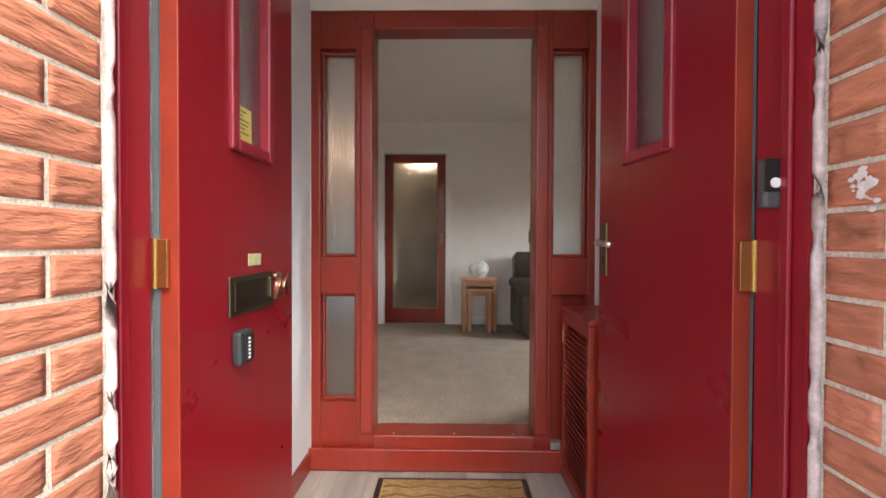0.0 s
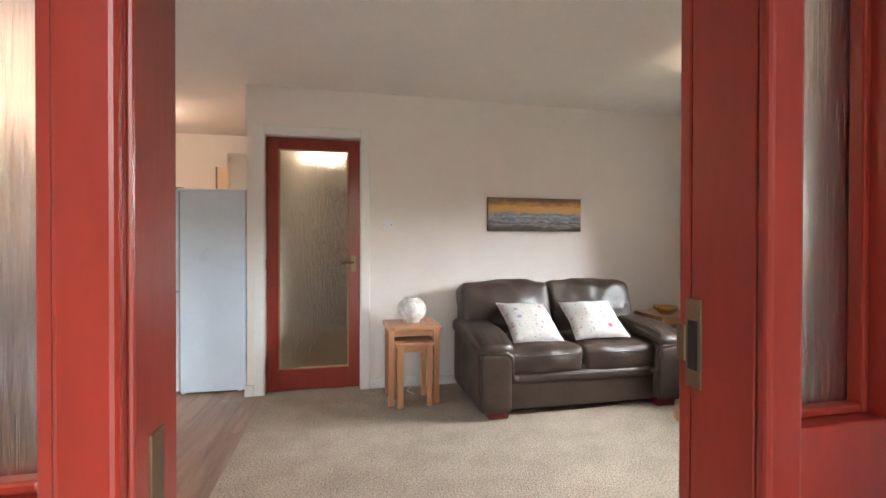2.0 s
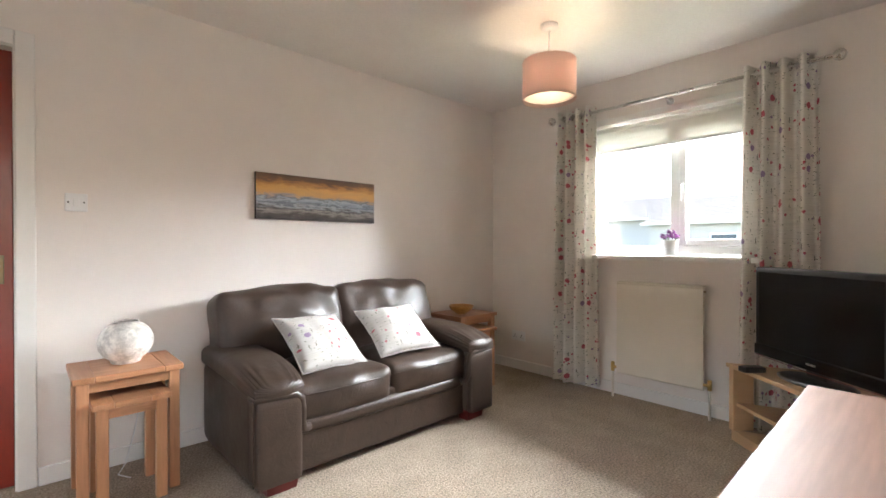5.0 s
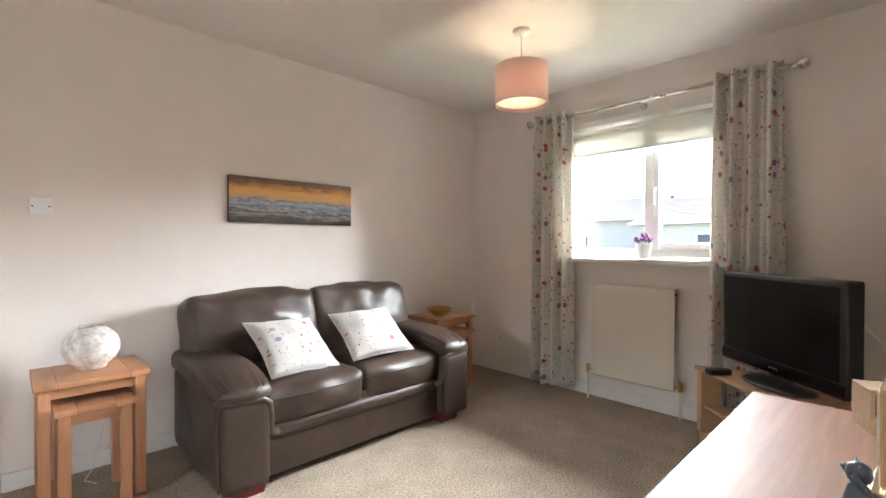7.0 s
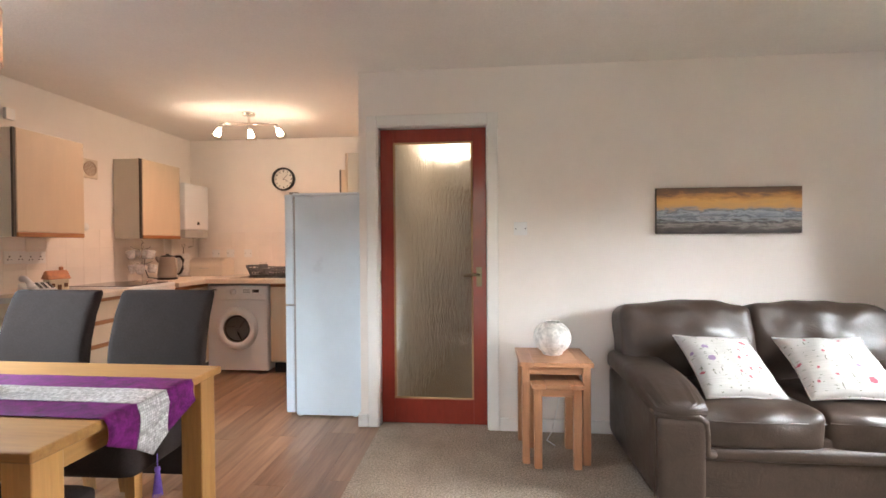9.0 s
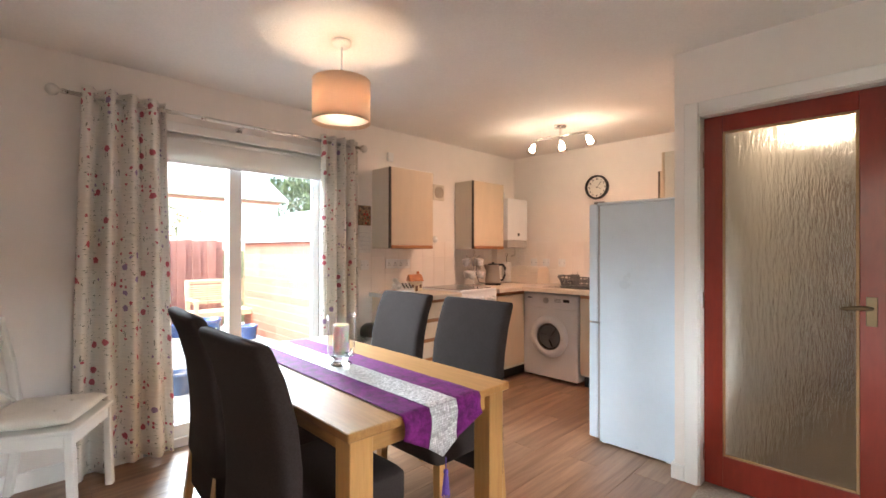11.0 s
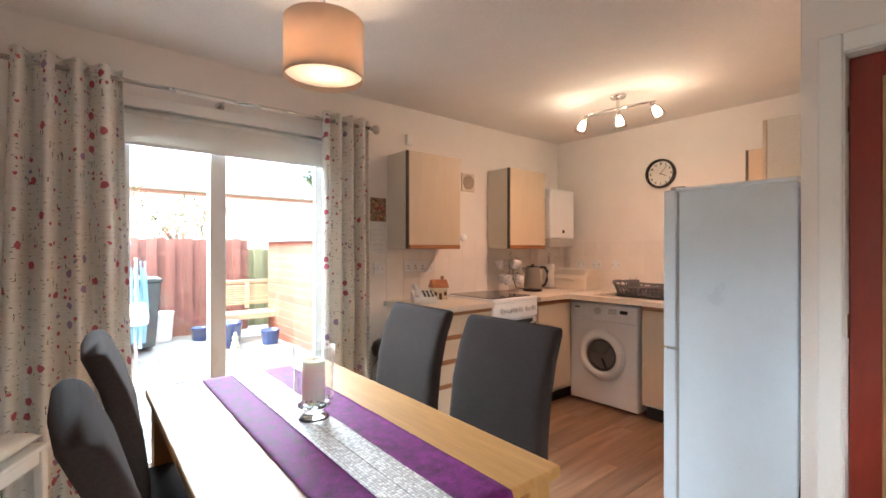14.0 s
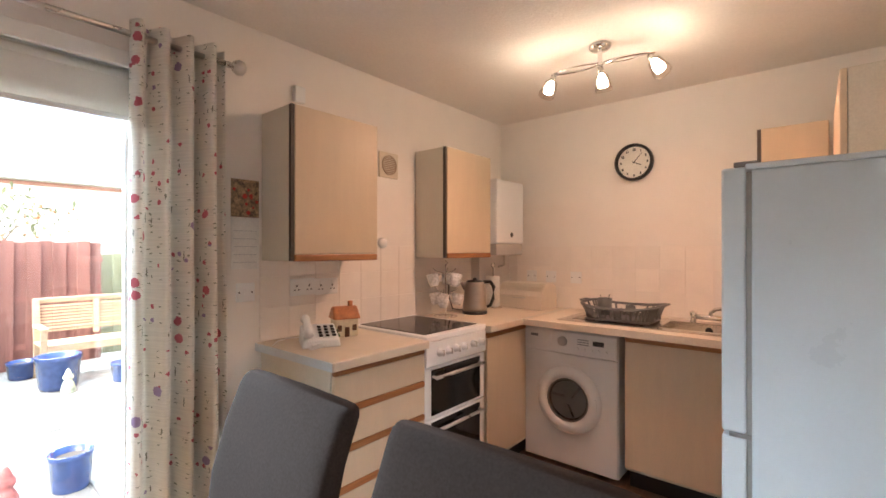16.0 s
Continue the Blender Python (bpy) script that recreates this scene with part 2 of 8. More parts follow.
def struct(name, bm, material, label="", category="", smooth=False):
    return tagged(part(name, bm, material, smooth=smooth), label, category or name.split("_")[0], kind="structure")


def soften(ob, width=0.004, seg=2, angle=35):
    mod = ob.modifiers.new("edges", 'BEVEL')
    mod.width, mod.segments, mod.limit_method, mod.angle_limit = width, seg, 'ANGLE', radians(angle)
    return ob


# ---- structure ----
X0, X1, YF, YB, YK, ZC = -3.20, 3.31, 2.31, 5.305, 7.03, 2.37
NIB = -0.828
OL, OR = -0.600, 0.757          # the screen between vestibule and room
bm = B(NIB, -0.76, YB, YB + 0.13, -0.1, ZC)
box(bm, -0.76, 0.08, YB, YB + 0.13, 2.055, ZC)
box(bm, 0.08, X1 + 0.1, YB, YB + 0.13, -0.1, ZC)
struct("wall_north", bm, WALL, "plain off-white plastered wall behind the sofa", "wall")
struct("wall_nib", B(NIB, NIB + 0.12, YB + 0.13, YK, -0.1, ZC), WALL, "plain plastered wall between kitchen and hall", "wall")
struct("wall_kitchen", B(X0 - 0.3, NIB + 0.12, YK, YK + 0.12, -0.1, ZC), WALL, "warm off-white kitchen wall with the clock", "wall")
SY0, SY1, SZ1 = 3.24, 4.52, 2.06   # patio door opening
bm = B(X0 - 0.28, X0, YF - 0.2, SY0, -0.2, ZC)
box(bm, X0 - 0.28, X0, SY1, YK, -0.2, ZC)
box(bm, X0 - 0.28, X0, SY0, SY1, SZ1, ZC)
struct("wall_west", bm, WALL, "off-white wall with the patio door opening", "wall")
WY0, WY1, WZ0, WZ1 = 3.20, 4.30, 1.02, 2.03
bm = B(X1, X1 + 0.28, YF - 0.2, WY0, -0.2, ZC)
box(bm, X1, X1 + 0.28, WY1, YB + 0.2, -0.2, ZC)
box(bm, X1, X1 + 0.28, WY0, WY1, -0.2, WZ0)
box(bm, X1, X1 + 0.28, WY0, WY1, WZ1, ZC)
struct("wall_east", bm, WALL, "off-white wall with the window above the radiator", "wall")
bm = B(X0, OL, YF - 0.12, YF, -0.2, ZC)
box(bm, OR, X1, YF - 0.12, YF, -0.2, ZC)
box(bm, OL, OR, YF - 0.12, YF, 2.062, ZC)
struct("wall_south", bm, WALL, "off-white wall round the red entrance screen", "wall")
struct("ceiling", B(X0 - 0.28, X1 + 0.28, YF - 0.12, YK + 0.12, ZC, ZC + 0.1), CEIL, "white textured ceiling", "ceiling")
CARPET_X = -0.70
struct("floor_slab", B(X0 - 0.28, X1 + 0.28, YF - 0.11, YK + 1.6, -0.3, -0.012), mat("screed", (0.3, 0.29, 0.27), 0.9), "grey screed under the floor coverings", "floor")
bm = B(CARPET_X, X1, YF - 0.11, YB, -0.012, 0.0)
box(bm, -0.76, 0.08, YB, YB + 0.13, -0.012, 0.0)
tagged(part("carpet", bm, CARPET), "beige cut-pile fitted carpet, slightly trodden", "carpet", kind="structure")

# hall behind the glazed door
HALL = mat("hall_paint", (0.78, 0.74, 0.67), 0.8, var=0.03)
bm = B(-0.69, -0.6, YB + 0.13, 8.2, 0, ZC)
box(bm, 0.55, 0.65, YB + 0.13, 8.2, 0, ZC)
box(bm, -0.69, 0.65, 8.2, 8.3, 0, ZC)
struct("wall_hall", bm, HALL, "cream hall walls beyond the glazed door", "wall")
struct("floor_hall", B(-0.7, 0.65, YB + 0.13, 8.3, -0.02, 0.0), CARPET, "beige carpet in the hall", "floor")
struct("ceiling_hall", B(-0.7, 0.65, YB + 0.13, 8.3, ZC, ZC + 0.1), CEIL, "white hall ceiling", "ceiling")

# vestibule
VL, VR, VZ = -0.602, 0.759, -0.12
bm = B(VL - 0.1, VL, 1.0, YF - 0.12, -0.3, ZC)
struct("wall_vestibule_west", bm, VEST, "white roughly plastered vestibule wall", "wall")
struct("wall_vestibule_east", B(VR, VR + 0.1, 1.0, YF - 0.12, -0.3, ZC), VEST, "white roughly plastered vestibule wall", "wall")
struct("ceiling_vestibule", B(VL - 0.1, VR + 0.1, 0.98, YF - 0.12, 2.14, 2.24), CEIL, "white vestibule ceiling", "ceiling")
struct("floor_vestibule", B(VL, VR, 0.98, YF - 0.12, -0.3, VZ - 0.004), mat("vinyl_backing", (0.2, 0.19, 0.18), 0.7), "grey plank floor of the vestibule", "floor")

# ---- entrance screen ----
SB = 0.045                                     # height of the screen's sill
screen = thing("entrance_screen", pose(0, 0, 0), "red painted timber screen with streaked glass sidelights", "door frame", kind="structure")
SY, SE = 2.19, 2.31
for x0, x1 in ((OL, -0.555), (-0.383, -0.296), (0.472, 0.551), (0.720, OR)):
    part("post", B(x0, x1, SY, SE, VZ, 2.060, 0.004), RED, screen)
for x0, x1 in ((-0.36, -0.30), (0.47, 0.53)):
    part("moulding", B(x0, x1, SY - 0.022, SY, SB, 1.98, 0.008, 3), RED, screen)
for x0, x1, z0, z1 in ((-0.555, -0.383, 0.71, 0.89), (0.551, 0.720, 0.71, 0.89), (-0.555, -0.383, VZ, 0.192),
                       (-0.555, -0.383, 1.882, 2.060), (0.551, 0.720, 1.882, 2.060), (-0.296, 0.472, 1.976, 2.060)):
    part("rail", B(x0, x1, SY + 0.002, SE - 0.002, z0, z1, 0.004), RED, screen)
part("sill", B(-0.296, 0.472, SY - 0.03, SE, VZ, SB, 0.006), RED, screen)
part("step_board", B(OL, OR, SY - 0.0455, SY - 0.0305, VZ, SB - 0.06, 0.006), RED, screen)
for x in (-0.2, 0.09, 0.37):
    part("screw", lathe([(0, 0), (0.006, 0), (0.004, 0.002), (0, 0.0022)], 12, None, pose(x, SY - 0.006, SB)), STEEL, screen)
part("lower_panel", B(0.551, 0.720, SY + 0.04, SY + 0.07, VZ, 0.71), RED, screen)
for x0, x1, z0, z1 in ((-0.555, -0.383, 0.89, 1.882), (0.551, 0.720, 0.89, 1.882), (-0.555, -0.383, 0.192, 0.71)):
    pane = part("pane", B(x0 - 0.004, x1 + 0.004, SY + 0.055, SY + 0.061, z0 - 0.004, z1 + 0.004), REEDED, screen, "pale streaked rolled glass")
    pane.visible_shadow = False
    bm = bmesh.new()
    for a, b, c, d in ((x0, x0 + 0.014, z0, z1), (x1 - 0.014, x1, z0, z1), (x0 + 0.014, x1 - 0.014, z0, z0 + 0.014), (x0 + 0.014, x1 - 0.014, z1 - 0.014, z1)):
        box(bm, a, b, SY + 0.03, SY + 0.054, c, d, 0.004)
        box(bm, a, b, SY + 0.062, SY + 0.085, c, d, 0.004)
    part("glazing_bead", bm, RED, screen)
# latch keeps let into the posts
part("post_edge", B(0.473, 0.53, 2.3125, 2.338, 0.003, 1.95, 0.004), RED, screen)
keep = part("strike_plate", B(0.468, 0.4725, 2.284, 2.318, 0.92, 1.065, 0.001), BRONZE, screen, "worn bronze strike plate")
bm = bmesh.new()
box(bm, 0.4665, 0.470, 2.291, 2.310, 0.95, 1.03)
part("latch_hole", bm, BLACK, screen)
part("strike_lip", B(0.465, 0.470, 2.316, 2.334, 0.96, 1.02, 0.002), BRONZE, screen)
part("strike_plate", B(-0.298, -0.293, 2.225, 2.26, 0.82, 0.94, 0.001), BRONZE, screen, "dull bronze strike plate")

# ---- outer doors and their frame ----
DARK = mat("frame_crimson", (0.27, 0.008, 0.02), 0.35, var=0.1, scale=4, bump=0.06, bscale=60, coat=0.25)
TAN = mat("red_edge_paint", (0.27, 0.034, 0.017), 0.4, var=0.18, scale=6, bump=0.08, bscale=60)
oframe = thing("outer_door_frame", pose(0, 0, 0), "dark crimson painted timber outer door frame", "door frame", kind="structure")
for q, xe in ((-1, -0.592), (1, 0.722)):
    part("jamb", B(*sorted((xe, xe + q * 0.12)), 0.886, 1.035, -0.25, 2.22, 0.006), DARK, oframe)
    part("jamb_bead", B(*sorted((xe, xe - q * 0.011)), 0.925, 0.95, -0.25, 2.15, 0.005, 3), DARK, oframe)
part("head", B(-0.712, 0.842, 0.888, 1.033, 2.10, 2.22, 0.005), DARK, oframe)
part("threshold", B(-0.592, 0.722, 0.90, 1.06, -0.25, VZ + 0.02, 0.006), DARK, oframe, "crimson threshold board")
SEAL = mat("grey_seal", (0.10, 0.12, 0.13), 0.6)
bm = bmesh.new()
box(bm, -0.592, -0.578, 1.037, 1.05, -0.1, 2.1)
box(bm, 0.722, 0.7235, 1.037, 1.05, -0.1, 2.1)
part("draught_seal", bm, SEAL, oframe, "dull grey draught seal")


def outer_door(side, hinge, edge):
    """A leaf along local x from the hinge to the free edge; the street side faces local -y for the left leaf."""
    d = Vector((edge[0] - hinge[0], edge[1] - hinge[1], 0))
    w, ang = d.length, math.degrees(math.atan2(d.y, d.x))
    f = -side                                   # street face lies at local y = f * t
    t = 0.022
    words = "open crimson front door with letterbox and small glazed pane" if side > 0 else "open crimson front door with lever handle and small pane"
    door = thing("front_door", pose(hinge[0], hinge[1], VZ, 0, 0, ang), words, "door", "front doors")
    y0, y1 = -t, t
    wx0, wx1, wz0, wz1 = w * 0.36, w * 0.70, 1.35, 2.0
    bm = bmesh.new()
    box(bm, 0.004, w, y0, y1, 0.03, wz0)
    box(bm, 0.004, wx0, y0, y1, wz0, wz1)
    box(bm, wx1, w, y0, y1, wz0, wz1)
    box(bm, 0.004, w, y0, y1, wz1, 2.2)
    bmesh.ops.remove_doubles(bm, verts=bm.verts, dist=0.0005)
    part("leaf", bm, DOORRED, door)
    part("hinge_edge", B(-0.002, 0.004, y0 - 0.001, y1 + 0.001, 0.03, 2.2, 0.002), TAN, door, "orange-red edge of the leaf")
    bm = bmesh.new()
    for a, b, c, e in ((wx0 - 0.02, wx0 + 0.016, wz0 - 0.02, wz1 + 0.02), (wx1 - 0.016, wx1 + 0.02, wz0 - 0.02, wz1 + 0.02), (wx0 + 0.016, wx1 - 0.016, wz0 - 0.02, wz0 + 0.016), (wx0 + 0.016, wx1 - 0.016, wz1 - 0.016, wz1 + 0.02)):
        box(bm, a, b, y0 - 0.014, y1 + 0.014, c, e, 0.006)
    part("pane_frame", bm, mat("pane_frame_red", (0.25, 0.016, 0.032), 0.4, var=0.15, bump=0.05), door, "worn pinkish-red pane moulding")
    pane = part("pane", B(wx0 + 0.01, wx1 - 0.01, -0.003, 0.003, wz0 + 0.01, wz1 - 0.01), REEDED, door, "streaked obscured glass")
    pane.visible_shadow = False
    return door, w, f, t


ldoor, lw, lf, lt = outer_door(1, (-0.560, 1.045), (-0.535, 1.685))
rdoor, rw, rf, rt = outer_door(-1, (0.704, 1.045), (0.628, 1.685))
for hx0, hx1 in ((-0.612, -0.556), (0.690, 0.752)):
    for z in (0.12, 0.858, 1.72):
        bm = B(hx0, hx1, 1.03, 1.038, z, z + 0.107, 0.001)
        lathe([(0.0, z - 0.002), (0.006, z - 0.002), (0.006, z + 0.109), (0.0, z + 0.109)], 12, bm, Matrix.Translation(((hx0 + hx1) / 2, 1.03, 0)))
        part("hinge", bm, BRASS, oframe, "worn brass butt hinge")
FY = lf * lt
s = -1 if FY < 0 else 1


def on_face(x0, x1, z0, z1, depth, bevel=0.0, base=0.0):
    a, b = sorted((FY + s * base, FY + s * (base + depth)))
    return B(x0, x1, a, b, z0, z1, bevel)


PLATE = mat("tarnished_plate", (0.20, 0.17, 0.13), 0.3, metal=1, var=0.2, scale=14)
lb = part("letterbox", on_face(0.20, 0.468, 0.875, 0.985, 0.008, 0.003), PLATE, ldoor, "tarnished dark metal letterbox")
part("flap", on_face(0.218, 0.45, 0.89, 0.97, 0.005, 0.003, 0.008), mat("flap_dark", (0.11, 0.10, 0.07), 0.32, metal=1, var=0.2), lb)
part("flap_pull", on_face(0.417, 0.425, 0.908, 0.968, 0.010, 0.002, 0.012), PLATE, lb)
part("notice_plate", on_face(0.315, 0.39, 1.01, 1.045, 0.003), mat("notice_card", (0.55, 0.55, 0.30), 0.5, var=0.2, scale=40), ldoor, "small yellow-green notice plate")
lk = part("key_safe", on_face(0.215, 0.292, 0.74, 0.835, 0.03, 0.010), mat("key_safe_grey", (0.028, 0.034, 0.038), 0.45, var=0.1), ldoor, "dark grey key safe")
part("dial_panel", on_face(0.232, 0.280, 0.75, 0.825, 0.005, 0.002, 0.03), BLACK, lk)
bm = bmesh.new()
for i in range(6):
    a, b = sorted((FY + s * 0.035, FY + s * 0.038))
    box(bm, 0.246, 0.252, a, b, 0.757 + i * 0.0105, 0.762 + i * 0.0105)
part("buttons", bm, UPVC, lk)


def text_mesh(txt, size, depth):
    cu = bpy.data.curves.new("letters", 'FONT')
    cu.body, cu.size, cu.extrude, cu.bevel_depth = txt, size, depth, 0.0015
    tmp = bpy.data.objects.new("letters", cu)
    scene.collection.objects.link(tmp)
    dg = bpy.context.evaluated_depsgraph_get()
    me = bpy.data.meshes.new_from_object(tmp.evaluated_get(dg))
    bpy.data.objects.remove(tmp)
    return me


for i, ch in enumerate("24"):
    me = text_mesh(ch, 0.122, 0.003)
    me.materials.clear()
    me.materials.append(mat("numeral_brass", (0.70, 0.52, 0.36), 0.25, metal=1, var=0.1))
    ob = new("numeral", me)
    ob.parent = ldoor
    ob["label"] = "polished brass door numeral"
    m = Matrix.Translation((0.484 + 0.066 * i, FY + s * 0.004, 0.895)) @ Matrix.Rotation(radians(90), 4, 'X')
    ob.matrix_local = m if s < 0 else Matrix.Translation((0.59 - 0.06 * i, FY + s * 0.004, 0.895)) @ Matrix.Rotation(radians(180), 4, 'Z') @ Matrix.Rotation(radians(90), 4, 'X')
stx = lw * 0.36 + 0.025
sticker = part("sticker", B(stx, stx + 0.115, *sorted((s * 0.004, s * 0.0055)), 1.37, 1.475), mat("yellow_sticker", (0.72, 0.64, 0.20), 0.5, var=0.06), ldoor, "yellow printed sticker inside the glass")
bm = bmesh.new()
for k, wide in enumerate((0.07, 0.05, 0.085, 0.08, 0.06, 0.085, 0.04)):
    z = 1.462 - k * 0.0125
    box(bm, stx + 0.012, stx + 0.012 + wide, *sorted((s * 0.0055, s * 0.0061)), z - 0.0035, z)
part("print_lines", bm, mat("sticker_ink", (0.16, 0.14, 0.06), 0.7), sticker)

# lever handle of the other leaf
GY = rf * rt
g = -1 if GY < 0 else 1
for q in (g, -g):
    a, b = sorted((q * rt, q * (rt + 0.008)))
    hp = part("handle_plate", B(rw - 0.066, rw - 0.024, a, b, 0.965, 1.15, 0.003), BRONZE, rdoor, "dull bronze handle plate")
    y = q * (rt + 0.03)
    bm = tube([(rw - 0.045, q * rt, 1.08), (rw - 0.045, y, 1.08)], 0.009)
    tube([(rw - 0.045, y, 1.08), (rw - 0.07, y + q * 0.008, 1.082), (rw - 0.11, y + q * 0.008, 1.078), (rw - 0.145, y, 1.073)], [0.011, 0.012, 0.011, 0.009], 10, bm)
    part("lever", bm, STEEL, hp, "worn steel lever", True)
    part("keyhole", B(rw - 0.049, rw - 0.041, *sorted((q * (rt + 0.0075), q * (rt + 0.0095))), 1.01, 1.03), BLACK, hp)

# doorbell on the frame
bell = thing("doorbell", pose(0.703, 0.972, 1.03), "black and grey video doorbell on the door frame", "doorbell")
bb = part("body", B(-0.021, 0.021, -0.022, 0.002, 0, 0.1, 0.008, 3), mat("bell_grey", (0.07, 0.07, 0.075), 0.35), bell)
part("face", B(-0.0215, 0.0215, -0.0235, -0.021, 0.032, 0.098, 0.001), BLACK, bb)
part("button", lathe([(0, 0), (0.010, 0), (0.010, 0.003), (0.0, 0.004)], 20, None, pose(0, -0.023, 0.05, 90)), UPVC, bb, "white bell push")

# red louvred meter cupboard
cup = thing("meter_cupboard", pose(0, 0, 0), "low red painted meter cupboard with louvred front", "cupboard")
CX, CY0, CY1, CZ = 0.588, 1.735, 2.143, 0.672
part("carcass", B(CX + 0.022, VR - 0.002, CY0 + 0.0, CY1, VZ, CZ - 0.022), RED, cup)
part("top", B(CX - 0.004, VR - 0.001, CY0 - 0.012, CY1, CZ - 0.022, CZ, 0.004), RED, cup, "glossy red top board")
fr = bmesh.new()
for a, b, c, d in ((CY0, CY0 + 0.035, VZ, CZ - 0.024), (CY1 - 0.04, CY1, VZ, CZ - 0.024), (CY0 + 0.035, CY1 - 0.04, CZ - 0.075, CZ - 0.024), (CY0 + 0.035, CY1 - 0.04, VZ, VZ + 0.06)):
    box(fr, CX, CX + 0.022, a, b, c, d, 0.003)
cf = part("front_frame", fr, RED, cup)
slat_me = None
for i in range(26):
    z = VZ + 0.07 + i * 0.0245
    bm = bmesh.new()
    vs = box(bm, -0.0142, 0.0142, CY0 + 0.036, CY1 - 0.041, -0.002, 0.002)
    if slat_me is None:
        ob = part("slat", bm, RED, cf)
        slat_me = ob.data
    else:
        bm.free()
        ob = new("slat", slat_me)
        ob.parent = cf
    ob.matrix_local = pose(CX + 0.012, 0, z, 0, 64, 0)
part("hinge", B(CX - 0.003, CX, CY1 - 0.03, CY1 - 0.015, 0.5, 0.56), BRASS, cup)

# bell switch on the vestibule wall
vs_ = thing("light_switch", pose(VL + 0.001, 1.70, 1.16, 0, 0, 90), "white plastic light switch on rough plaster", "switch")
part("plate", B(-0.043, 0.043, -0.012, 0, -0.043, 0.043, 0.004), UPVC, vs_)
part("rocker", B(-0.012, 0.012, -0.02, -0.011, -0.015, 0.012, 0.003), UPVC, vs_)

# coir mat
COIR = mat("coir", (0.36, 0.23, 0.10), 1.0, var=0.35, scale=28, fine=0.5, bump=1.0, bscale=260, stretch=(1, 3, 1), spec=0.1)
dm = thing("doormat", pose(0.08, 1.71, VZ), "brown coir doormat with a black border", "doormat")
part("coir_mat", B(-0.31, 0.31, -0.19, 0.335, 0, 0.018, 0.004), COIR, dm)
bm = bmesh.new()
for a in ((-0.335, -0.31, -0.215, 0.36), (0.31, 0.335, -0.215, 0.36), (-0.31, 0.31, -0.215, -0.19), (-0.31, 0.31, 0.335, 0.36)):
    box(bm, *a, 0, 0.012, 0.003)
part("border", bm, BLACK, dm)
bm = bmesh.new()
for k in range(7):
    y = -0.15 + k * 0.07
    tube([(x * 0.03 - 0.30, y + 0.009 * math.sin(x * 1.3 + k), 0.0195) for x in range(21)], 0.004, 5, bm)
part("wavy_lines", bm, mat("coir_dark", (0.12, 0.07, 0.03), 1.0, fine=0.4, bscale=260), dm)

# skirting of the vestibule
bm = B(VL, VL + 0.014, 1.05, SY - 0.046, VZ, VZ + 0.09, 0.004)
struct("baseboard_vestibule", bm, RED, "red painted skirting board", "baseboard")

# ---- glazed inner door ----
struct("door_lining", (lambda b: (box(b, 0.02, 0.08, YB + 0.002, YB + 0.128, 0, 2.055), box(b, -0.76, 0.02, YB + 0.002, YB + 0.128, 2.0, 2.055), b)[2])(B(-0.76, -0.70, YB + 0.002, YB + 0.128, 0, 2.055)), TRIM, "white gloss door lining", "door frame")
bm = bmesh.new()
for a in ((-0.775, -0.705, 0, 2.075), (0.025, 0.095, 0, 2.075), (-0.705, 0.025, 2.005, 2.075)):
    box(bm, a[0], a[1], YB - 0.016, YB - 0.001, a[2], a[3], 0.006, 3)
struct("architrave", bm, TRIM, "white gloss moulded architrave", "trim")
DX0, DX1, DY = -0.697, 0.017, 5.366
idoor = thing("door_1", pose(DX0, DY, 0.006), "closed red painted door with full streaked glass panel", "door", kind="structure")
dw, dh, st = DX1 - DX0, 1.992, 0.088
part("stile", B(0, st, 0, 0.042, 0, dh, 0.003), RED, idoor)
part("stile", B(dw - st, dw, 0, 0.042, 0, dh, 0.003), RED, idoor)
part("top_rail", B(st, dw - st, 0.001, 0.041, dh - 0.088, dh, 0.003), RED, idoor)
part("bottom_rail", B(st, dw - st, 0.001, 0.041, 0, 0.165, 0.003), RED, idoor)
bm = bmesh.new()
GOLD = mat("dull_gold_bead", (0.42, 0.27, 0.13), 0.5, var=0.15)
for a, b, c, d in ((st, st + 0.012, 0.165, dh - 0.088), (dw - st - 0.012, dw - st, 0.165, dh - 0.088), (st + 0.012, dw - st - 0.012, 0.165, 0.177), (st + 0.012, dw - st - 0.012, dh - 0.1, dh - 0.088)):
    box(bm, a, b, 0.004, 0.016, c, d, 0.003)
part("glazing_bead", bm, GOLD, idoor, "dull brown glazing bead")
pane = part("pane", B(st, dw - st, 0.018, 0.024, 0.165, dh - 0.088), HAMMERED, idoor, "mottled hammered glass")
pane.visible_shadow = False
hp = part("handle_plate", B(dw - 0.067, dw - 0.03, -0.007, 0, 0.93, 1.06, 0.002), BRONZE, idoor, "aged bronze handle plate")
bm = tube([(dw - 0.048, -0.004, 1.01), (dw - 0.048, -0.04, 1.01)], 0.008)
tube([(dw - 0.048, -0.04, 1.01), (dw - 0.08, -0.046, 1.012), (dw - 0.12, -0.046, 1.008), (dw - 0.15, -0.04, 1.003)], [0.009, 0.011, 0.010, 0.007], 10, bm)
part("lever", bm, BRONZE, hp, "", True)
for z in (0.12, 0.95, 1.72):
    part("hinge", lathe([(0, z), (0.007, z), (0.007, z + 0.09), (0, z + 0.09)], 10, None, Matrix.Translation((-0.006, -0.004, 0))), BRONZE, idoor)

